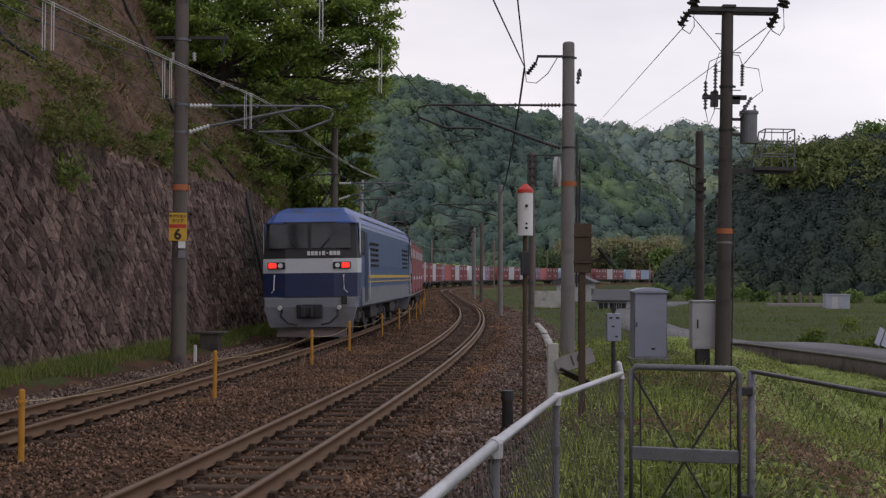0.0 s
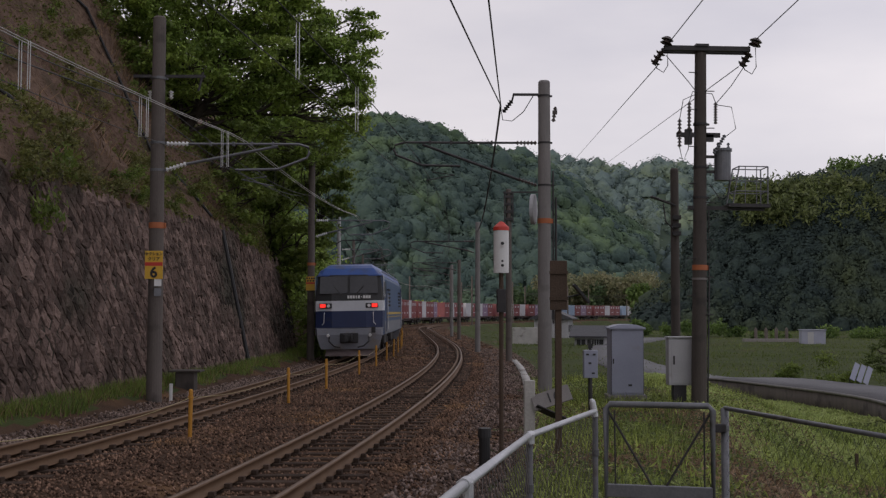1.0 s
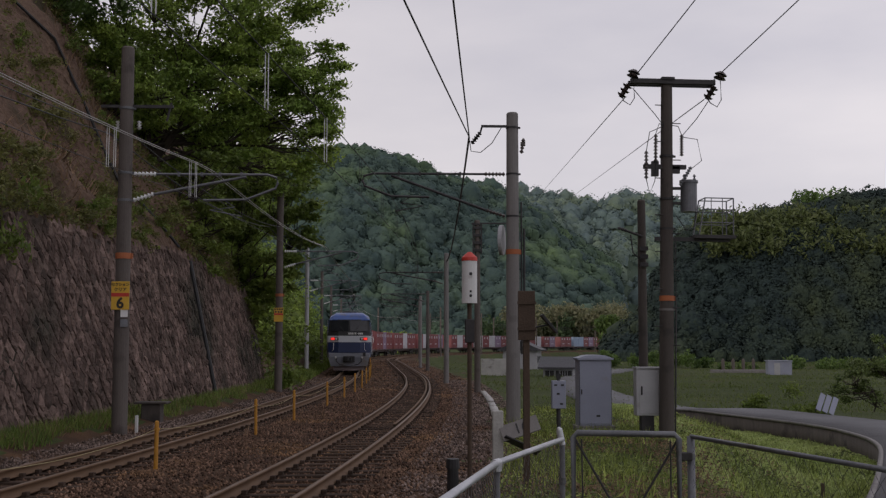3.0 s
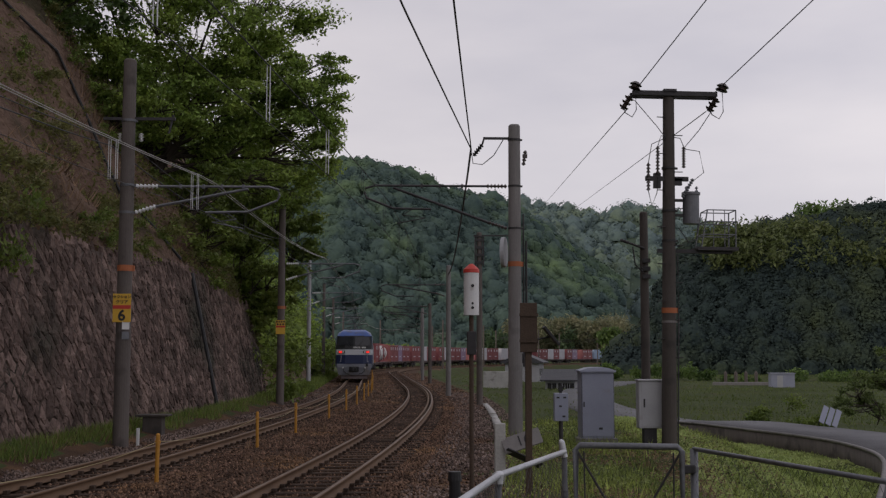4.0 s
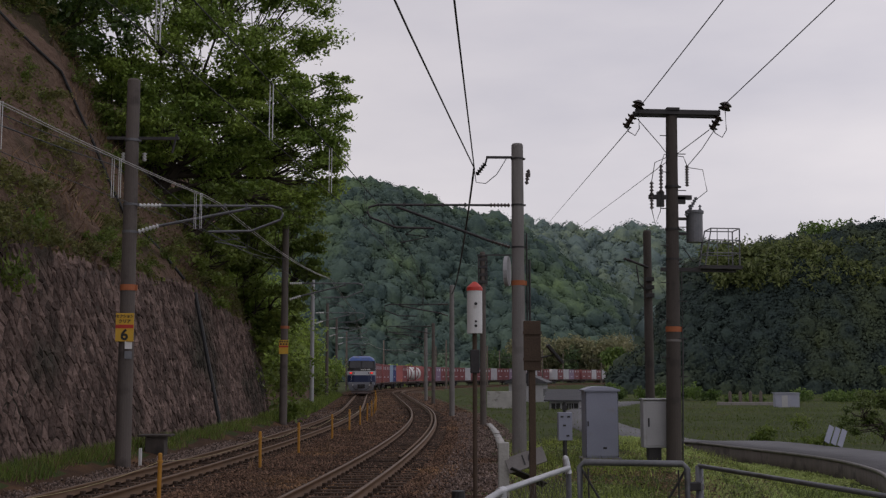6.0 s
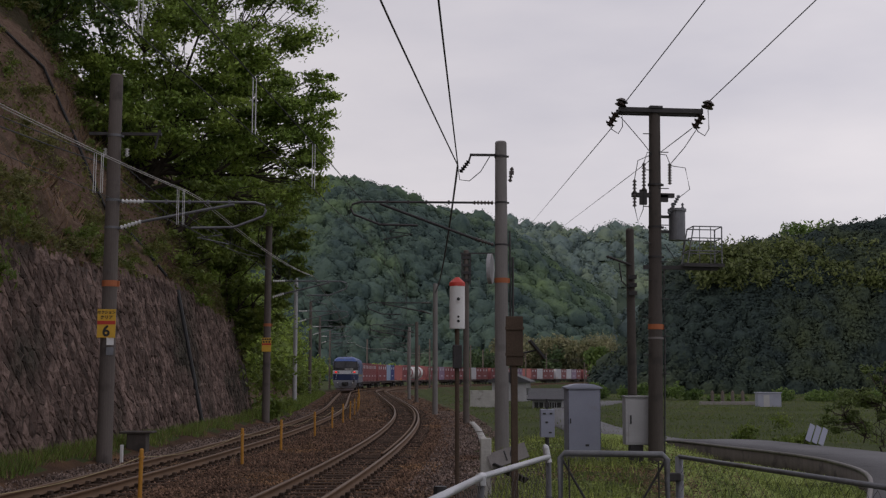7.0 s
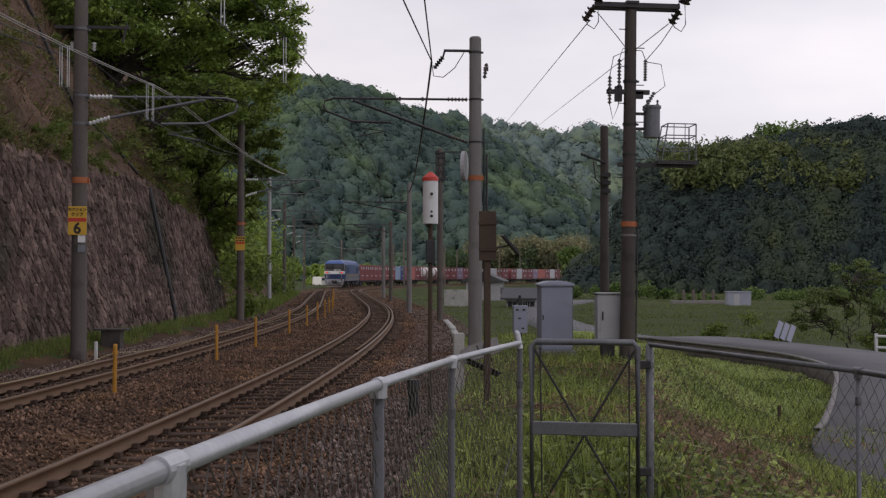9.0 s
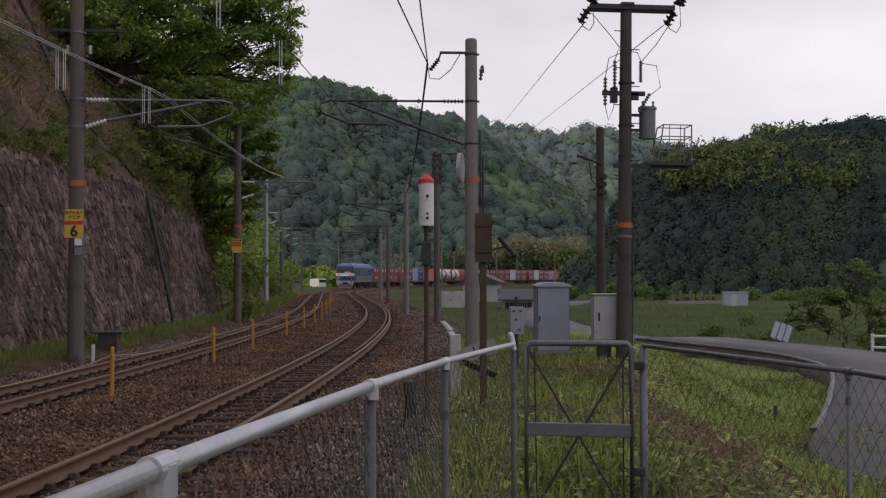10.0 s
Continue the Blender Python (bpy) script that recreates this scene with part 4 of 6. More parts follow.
def build_wagon():
    t = empty("flat_wagon", label="grey-brown container flat wagon on two bogies", category="freight wagon", group="container wagons")
    bm = B()
    for sx in (-0.75, 0.75):
        box(bm, sx, 0, 0.83, 0.14, 19.4, 0.3)
    for y in np.linspace(-9.4, 9.4, 14):
        box(bm, 0, y, 0.9, 2.4, 0.16, 0.14)
    box(bm, 0, 0, 0.97, 2.5, 19.6, 0.06)
    part("deck", bm, C_DECK, t)
    bm = B()
    for sx in (-1.22, 1.22):
        for y in (-9.3, 9.3):
            rod(bm, (sx, y, 1.0), (sx, y, 1.35), 0.02)
        tube(bm, [(sx, -9.3, 1.35), (sx, -8.9, 1.35), (sx, -8.9, 1.0)], 0.02)
    part("handrail", bm, M_YELLOW, t)
    for y in (-7.1, 7.1):
        bogie(t, y, 1.9, 0.43)
    bm = B()
    for e in (-1, 1):
        box(bm, 0, e * 10.0, 0.85, 0.25, 0.7, 0.28, 0.03)
    part("coupler", bm, M_BLACK, t)
    return t


def build_container(material, label, marks=True, length=3.7):
    t = empty("freight_container", label=label, category="container", group="containers on the train")
    bm = B()
    box(bm, 0, 0, 1.25, 2.4, length - 0.06, 2.42, 0.02)
    body = part("body", bm, material, t)
    for sx in (-1, 1):
        bm = B()
        ys = np.linspace(-length / 2 + 0.15, length / 2 - 0.15, 37)
        lo = [bm.verts.new((sx * (1.205 + 0.03 * (k % 4 > 1)), y, 0.2)) for k, y in enumerate(ys)]
        hi = [bm.verts.new((sx * (1.205 + 0.03 * (k % 4 > 1)), y, 2.35)) for k, y in enumerate(ys)]
        for k in range(36):
            bm.faces.new((lo[k], lo[k + 1], hi[k + 1], hi[k]))
        part("side_panel", bm, material, body)
    for sx in (-1, 1):
        for sy in (-1, 1):
            bm = B()
            box(bm, sx * 1.18, sy * (length / 2 - 0.05), 1.25, 0.12, 0.12, 2.48)
            part("corner_post", bm, material, body)
    if marks:
        for sx in (-1.242, 1.242):
            for y, z, w, h in ((0.85, 1.95, 0.6, 0.42), (-0.85, 1.95, 0.6, 0.42), (0.0, 0.75, 1.3, 0.16)):
                bm = B()
                box(bm, sx, y, z, 0.012, w, h)
                part("marking", bm, C_PALE, body, "pale marking panel")
    return t


def build_tank():
    t = empty("tank_container", label="white tank container with red ends in an open frame", category="container", group="containers on the train")
    bm = B()
    rod(bm, (0, -2.4, 1.3), (0, 2.4, 1.3), 1.08, n=28)
    rod(bm, (0, -2.7, 1.3), (0, -2.4, 1.3), 0.7, 1.08, n=28)
    rod(bm, (0, 2.4, 1.3), (0, 2.7, 1.3), 1.08, 0.7, n=28)
    part("tank", bm, M_WHITE, t, smooth=False)
    bm = B()
    for e in (-1, 1):
        for sx in (-1, 1):
            box(bm, sx * 1.15, e * 2.95, 1.28, 0.12, 0.12, 2.5)
            rod(bm, (sx * 1.15, e * 2.95, 0.1), (sx * 1.15, e * 1.2, 0.1), 0.06)
            rod(bm, (sx * 1.15, e * 2.95, 2.4), (0, e * 2.9, 0.2), 0.05)
        box(bm, 0, e * 2.95, 2.5, 2.4, 0.12, 0.12)
        box(bm, 0, e * 2.95, 0.1, 2.4, 0.12, 0.12)
    for sx in (-1, 1):
        box(bm, sx * 1.15, 0, 0.1, 0.1, 6.0, 0.12)
    box(bm, 0, 0, 0.14, 0.6, 5.0, 0.14)
    part("frame", bm, C_RED, t, "red tank frame")
    bm = B()
    rod(bm, (0, -0.5, 1.3), (0, 0.5, 1.3), 1.09, n=28)
    part("band", bm, C_RED, t, "red band round the tank")
    return t


SPEED = 14.2
TRAIN = []          # (object, arc length of its middle at the start, along, up)


def build_train():
    s_face = s_at_y(32.3)
    loco = build_loco()
    TRAIN.append((loco, s_face + 9.1, 0.0, 0.0, 5.9))
    wagon = build_wagon()
    red = build_container(C_RED, "dark red steel freight container with pale markings")
    kinds = {"r": red, "b": build_container(C_LBLUE, "light blue steel freight container", False), "n": build_container(C_DBLUE, "navy blue freight container with pale panel", True),
             "w": build_container(C_PALE, "pale grey freight container", False), "m": build_container(C_PURPLE, "mauve freight container with pale markings"), "t": build_tank()}
    plan = ["rrrrr", "rrbn.", "rtt", "rrmrr", "rrwrr", "rwrrm", ".rwrr", "wrwmr", "rrwrw", "rm.rr", "bbrmr", "rrwrr", "bwrbb", "rrrwr", "rmrrw", "rrrrr", "wrrrr", "rrrbr", "rrwrr", "rrrrr", "rrmrr"]
    used = set()
    for k, cars in enumerate(plan):
        s = s_face + 18.2 + 10.4 + k * 20.6
        w = wagon if k == 0 else copy_thing(wagon, Matrix.Identity(4))
        TRAIN.append((w, s, 0.0, 0.0, 7.1))
        step = 19.0 / len(cars)
        for i, c in enumerate(cars):
            if c == ".":
                continue
            o = kinds[c] if c not in used else copy_thing(kinds[c], Matrix.Identity(4))
            used.add(c)
            TRAIN.append((o, s, -9.5 + step * (i + 0.5), 1.003, 7.1))


def ride(s, along, up, half):
    """The pose of a thing on a vehicle whose middle is at arc length s of the left track."""
    xa, ya, _ = line_at(s - half, -GAP)
    xb, yb, _ = line_at(s + half, -GAP)
    yaw = -math.degrees(math.atan2(xb - xa, yb - ya))
    low = float(cant((ya + yb) / 2))
    return pose((xa + xb) / 2, (ya + yb) / 2, 0.004 - low / 2, 0, -math.degrees(low / 1.13), yaw) @ Matrix.Translation((0, along, up))


def motions():
    for ob, s, along, up, half in TRAIN:
        walk(ob, [(t, ride(s + SPEED * t, along, up, half)) for t in (0, 1, 2, 3, 4, 5, 6, 7, 8, 9, 10)])


# ---- poles and overhead line ----
def pole(name, x, y, z0, z1, r0, r1, material, label, category="pole", group=""):
    t = empty(name, x, y, z0, label=label, category=category, group=group)
    bm = B()
    rod(bm, (0, 0, -0.3), (0, 0, z1 - z0), r0, r1, 20)
    rod(bm, (0, 0, z1 - z0), (0, 0, z1 - z0 + 0.04), r1, r1 * 0.8, 20)
    part("shaft", bm, material, t, smooth=False)
    return t


def collar(t, h, r, material=None, high=0.07):
    bm = B()
    rod(bm, (0, 0, h - high / 2), (0, 0, h + high / 2), r, n=20)
    box(bm, r, 0, h, 0.08, 0.06, high * 0.9)
    part("collar", bm, material or M_STEEL_D, t)


def insulator(bm, a, b, r=0.05, n=6):
    a, b = Vector(a), Vector(b)
    rod(bm, a, b, r * 0.45)
    d = (b - a) / n
    for k in range(n):
        c = a + d * (k + 0.5)
        rod(bm, c - d * 0.22, c + d * 0.22, r, r * 0.7, 10)


def cantilever(t, h_top, h_low, reach, side, track_x, dark=True):
    """Bracket arm that holds the wires: side is the way to the track, from the pole's axis."""
    m = M_STEEL_D if dark else M_GALV_D
    s = side
    for a, b in (((s * 0.2, 0, h_top), (s * 0.75, 0, h_top)), ((s * 0.2, 0, h_low), (s * 0.7, 0, h_low + 0.16))):
        bm = B()
        insulator(bm, a, b, 0.06)
        part("insulator", bm, M_INSUL if dark else M_PORC, t, "ribbed line insulator")
    bm = B()
    pts = [(s * 0.7, 0, h_top)] + [(s * reach * k, 0, h_top) for k in (0.4, 0.7, 0.93)]
    pts += [(s * (reach - 0.03), 0, h_top - 0.07), (s * reach, 0, h_top - 0.2), (s * (reach - 0.06), 0, h_top - 0.33), (s * (reach - 0.75), 0, h_top - 0.6), (s * (reach - 1.75), 0, h_top - 0.62)]
    tube(bm, pts, 0.03, 8)
    rod(bm, (s * 0.65, 0, h_low + 0.14), (s * (reach - 0.75), 0, h_top - 0.05), 0.035)
    tube(bm, [(s * (reach - 1.25), 0, h_top - 0.62), (s * (reach - 1.0), 0, h_top - 0.78), (s * (reach - 1.6), 0, h_top - 0.85), (s * (reach - 0.85), 0, h_top - 1.0)][::1], 0.018)
    for k in (0.35, 0.5, 0.62, 0.76):
        box(bm, s * reach * k, 0, h_top, 0.05, 0.09, 0.1)
    part("arm", bm, m, t, "tubular bracket arm")


def sign_plate(t, h, w, hh, number=None, dy=-0.2):
    bm = B()
    box(bm, 0, dy, h, w, 0.02, hh, 0.006)
    p = part("sign_plate", bm, M_SIGN, t, "yellow plate with red and black writing")
    bm = B()
    box(bm, 0, dy - 0.013, h + 0.02, w * 0.98, 0.006, hh * 0.13)
    part("red_bar", bm, M_RED, p)
    bm = B()
    for k in range(0 if number else 4):
        box(bm, (-0.375 + 0.25 * k) * w, dy - 0.013, h + hh * 0.38, w * 0.17, 0.006, hh * 0.12)
    for k in range(0 if number else 3):
        box(bm, (-0.3 + 0.3 * k) * w, dy - 0.013, h + hh * 0.2, w * 0.2, 0.006, hh * 0.12)
    if number:
        bm.free()
        text_part("セクション", w * 0.195, p, pose(0, dy - 0.014, h + hh * 0.385, 90, 0, 0), M_BLACK, "lettering", 0.003)
        text_part("クリア", w * 0.23, p, pose(0, dy - 0.014, h + hh * 0.205, 90, 0, 0), M_BLACK, "lettering", 0.003)
    else:
        part("lettering", bm, M_BLACK, p, "rows of small dark characters")
    if number:
        text_part(number, hh * 0.52, t=p, m=pose(0, dy - 0.014, h - hh * 0.28, 90, 0, 0), material=M_BLACK, bold=0.011)
    bm = B()
    for q in (-0.16, 0.16):
        rod(bm, (0, 0, h + q), (0, 0, h + q + 0.03), 0.185, n=18)
    part("strap", bm, M_STEEL_D, p)


def text_part(body, size, t, m, material, name="number", bold=0.0):
    cu = bpy.data.curves.new(name, "FONT")
    cu.body, cu.size, cu.extrude, cu.align_x, cu.align_y = body, size, 0.003, "CENTER", "CENTER"
    cu.offset = bold
    tmp = bpy.data.objects.new("tmp", cu)
    scene.collection.objects.link(tmp)
    bpy.context.view_layer.update()
    me = bpy.data.meshes.new_from_object(tmp.evaluated_get(bpy.context.evaluated_depsgraph_get()))
    bpy.data.objects.remove(tmp)
    me.materials.clear()
    o = part(name, me, material, t, "painted " + name)
    o.matrix_basis = m


def build_poles():
    # beside the wall
    g = "overhead line poles"
    p = pole("catenary_pole", -6.27, 27.04, -0.1, 8.95, 0.185, 0.15, M_CONC_D, "stained concrete catenary pole with yellow sign plate", "catenary pole", g)
    sign_plate(p, 3.14, 0.42, 0.66, "6")
    collar(p, 4.08, 0.182, M_ORANGE, 0.14)
    for z, m in ((2.73, M_WHITE), (2.5, M_GALV_D)):
        bm = B()
        box(bm, 0, -0.19, 0, 0.17, 0.02, 0.18, 0.004)
        plate = part("small_plate", bm, m, p, "small plate strapped to the pole")
        plate.matrix_basis = pose(0, 0, z, 0, 0, 28)
    for h in (5.4, 6.05, 7.6):
        collar(p, h, 0.175, M_GALV_D, 0.06)
    bm = B()
    box(bm, 0.25, 0, 7.65, 1.7, 0.07, 0.07)
    rod(bm, (0.95, 0, 7.3), (1.05, 0, 7.75), 0.03)
    part("cross_arm", bm, M_STEEL_D, p)
    for x in (-0.2, 0.3):
        bm = B()
        insulator(bm, (x, 0, 7.3), (x, 0, 7.1), 0.06, 3)
        part("insulator", bm, M_PORC, p, "white porcelain insulator")
    cantilever(p, 6.03, 5.4, 3.6, 1, 0, False)
    p = pole("catenary_pole", -4.98, 49.6, -0.2, 8.45, 0.17, 0.14, M_CONC_D, "stained concrete catenary pole at the wall's end", "catenary pole", g)
    sign_plate(p, 3.35, 0.4, 0.6)
    collar(p, 4.2, 0.172, M_ORANGE, 0.12)
    cantilever(p, 6.1, 5.4, 3.4, 1, 0, False)
    for y in (75.0, 99.0, 124.0):
        x, yy, th = line_at(s_at_y(y), -GAP - 2.75)
        p = pole("catenary_pole", x, yy, -0.3, 8.1, 0.15, 0.12, M_BOX if y < 80 else M_CONC_D, "concrete catenary pole beside the wooded slope", "catenary pole", g)
        cantilever(p, 6.3, 5.6, 3.4, 1, 0, False)
    # beside the near track
    p = pole("catenary_pole", 3.2, 29.8, -0.35, 8.0, 0.19, 0.155, M_CONC, "grey concrete catenary pole with an orange band", "catenary pole", g)
    collar(p, 4.68, 0.182, M_ORANGE, 0.13)
    for h in (5.62, 6.74, 7.98):
        collar(p, h, 0.172, None, 0.05)
    cantilever(p, 6.74, 5.62, 3.95, -1, 0)
    bm = B()
    box(bm, -0.35, 0, 8.02, 0.95, 0.07, 0.06)
    rod(bm, (-0.8, 0, 8.02), (-0.85, 0, 7.85), 0.025)
    insulator(bm, (-0.85, 0, 7.85), (-1.08, 0, 7.55), 0.07, 5)
    part("feeder_bracket", bm, M_STEEL_D, p, "dark steel feeder bracket")
    bm = B()
    box(bm, 0.28, 0, 7.55, 0.12, 0.1, 0.1)
    insulator(bm, (0.24, 0, 7.3), (0.3, 0, 7.7), 0.06, 4)
    part("line_insulator", bm, M_INSUL, p)
    bm = B()
    rod(bm, (0.23, 0, 2.0), (0.23, 0, 6.0), 0.022)
    rod(bm, (0.3, 0, 0.4), (0.3, 0, 5.3), 0.03)
    part("conduit", bm, M_STEEL_D, p, "dark cable conduit")
    bm = B()
    rod(bm, (0, -0.05, 0), (0, 0.05, 0), 0.4, n=24)
    ob = part("marker_disc", bm, M_BOX, p, "grey round plate seen at an angle")
    ob.matrix_basis = pose(-0.28, 0.1, 5.0, 0, 0, 76)
    p = pole("catenary_pole", 3.62, 50.0, -0.9, 7.3, 0.14, 0.12, M_CONC_D, "dark pole carrying line equipment", "catenary pole", g)
    bm = B()
    box(bm, 0, 0, 8.05, 0.42, 0.3, 0.06)
    for x in (-0.18, 0.18):
        box(bm, x, 0, 7.4, 0.05, 0.25, 1.3)
    for k in range(4):
        box(bm, 0, -0.05, 6.9 + 0.33 * k, 0.36, 0.2, 0.12)
    box(bm, 0.6, 0, 8.1, 1.7, 0.06, 0.06)
    part("equipment_rack", bm, M_STEEL_D, p, "dark rack of line equipment")
    x, yy, th = line_at(s_at_y(60), 2.2)
    for x, y, z, m in ((2.7, 61.0, 6.7, M_CONC), (2.35, 88.0, 5.9, M_CONC_D), (2.0, 100.0, 6.0, M_CONC)):
        p = pole("catenary_pole", x, y, -0.9, z, 0.15, 0.12, m, "concrete catenary pole beside the near track", "catenary pole", g)
        cantilever(p, 6.6, 6.0, 3.6, -1, 0)
    for y in (150, 185, 220, 255, 290):
        for off, sd in ((3.2, -1), (-GAP - 3.0, 1)):
            x, yy, th = line_at(s_at_y(y), off)
            p = pole("catenary_pole", x, yy, -0.6, 7.6, 0.15, 0.12, M_CONC_D, "distant dark catenary pole on the curve", "catenary pole", g)
            cantilever(p, 6.6, 6.0, 3.2, sd, 0)


def wire(name, pts, r, material, label, n=5):
    bm = B()
    tube(bm, pts, r, n)
    tagged(part(name, bm, material), label, "wire")


def build_wires():
    sup = [s_at_y(y) for y in (-25, 1, 29.8, 61, 88, 100, 150, 185, 220)]
    sup_l = [s_at_y(y) for y in (-25, 2, 27, 49.6, 75, 99, 124, 150, 185, 220)]

    def height(s, sp, hi, sag):
        for a, b in zip(sp, sp[1:]):
            if a <= s <= b:
                k = (s - a) / (b - a)
                return hi - 4 * sag * k * (1 - k)
        return hi
    for off, sp, twin, tag in ((0.0, sup, 0.0, "near"), (-GAP, sup_l, 0.08, "wall-side")):
        ss = np.arange(s_at_y(-20), s_at_y(215), 1.5)
        hi, sag = (6.15, 0.36) if twin else (6.0, 0.12)
        def at(s, h, dx=0.0):
            x, y, th = line_at(s, off + dx)
            return (x, y, h)
        def low(s):
            return 5.1 + (0.16 * float(smooth(63, 72, s)) if twin else 0.0)
        wire("contact_wire", [at(s, low(s)) for s in ss], 0.007, M_CABLE, "thin contact wire above the " + tag + " track")
        for dx in ((-twin / 2, twin / 2) if twin else (0.0,)):
            wire("messenger_wire", [at(s, height(s, sp, hi, sag), dx) for s in ss], 0.0095, M_COPPER if twin else M_CABLE, "messenger wire above the " + tag + " track")
        places = [56.3, 61.15, 65.9, 71.3, 76.6] + [82.0 + 5.3 * k for k in range(10)] if twin else list(np.arange(s_at_y(10.8), s_at_y(90), 4.55))
        # hangers before this point take the light-catching white, later ones stay dark
        white = s_at_y(29) if twin else s_at_y(24)
        for s in places:
            bm = B()
            top = height(s, sp, hi, sag)
            for dx in ((-0.085, -0.045, 0.05, 0.085) if twin and s < white else (-0.022, 0.022)):
                rod(bm, at(s, low(s), dx), at(s, top, dx), 0.0075 if s < white else 0.004, n=5)
            tagged(part("hanger", bm, M_HANGER if s < white else M_CABLE), ("hanger whitened as if catching light" if s < white else "thin dark hanger") + " between the overhead wires", "wire hanger", "hangers of the " + tag + " line")
    # feeders towards the near track's pole
    tip = (2.06, 29.8, 7.37)
    for x1 in (0.298, 1.049):
        wire("feeder_cable", [tip, ((tip[0] + x1) / 2, 23.4, 7.25), (x1, 17, 7.15), (x1 * 2 - tip[0], 4.2, 7.1), (x1 * 4 - tip[0] * 3, -21.4, 7.4)], 0.017, M_CABLE, "dark feeder cable running overhead")
    k = [(2.05 + (2.7 - 2.05) * t + 0.0, 29.8 + 31.2 * t, 7.37 - 1.1 * t - 2.6 * t * (1 - t)) for t in np.linspace(0, 1, 14)]
    wire("feeder_cable", k, 0.03, M_CABLE, "thick dark feeder cable sagging to the next pole")
    wire("jumper_cable", [(2.05, 29.75, 7.37), (2.1, 29.7, 6.98), (2.35, 29.7, 6.95), (2.65, 29.7, 7.2), (2.9, 29.75, 7.62)], 0.012, M_CABLE, "thin jumper cable looping to the pole")
    # line along the wall
    for x, z, r in ((-0.2, 6.98, 0.016), (0.3, 6.98, 0.012)):
        pts = []
        for a, b in zip((2.0, 27.0, 49.6, 75.0), (27.0, 49.6, 75.0, 99.0)):
            for t in np.linspace(0, 1, 8, endpoint=False):
                px, py, th = line_at(s_at_y(a + (b - a) * t), -GAP - 2.2 + x)
                pts.append((px, py, z - 2.0 * t * (1 - t)))
        wire("signal_cable", pts, r, M_CABLE, "dark line cable strung along the wall")
    # power lines at the pole with the platform
    for a, far, near in (((5.51, 26.3, 7.70), (11.75, 90, 14.22), (6.35, 21.3, 9.1)), ((7.4, 26.3, 7.68), (14.24, 90, 13.83), (8.5, 21.3, 9.1))):
        a, far, near = Vector(a), Vector(far), Vector(near)
        wire("power_line", [a, far, far + (far - a) * 3], 0.012, M_CABLE, "thin power line rising towards the hills")
        a2 = a + Vector((0.16, 0.1, 0.4))
        wire("power_line", [a2, near, a2 + (near - a2) * 5], 0.012, M_CABLE, "thin power line passing overhead")


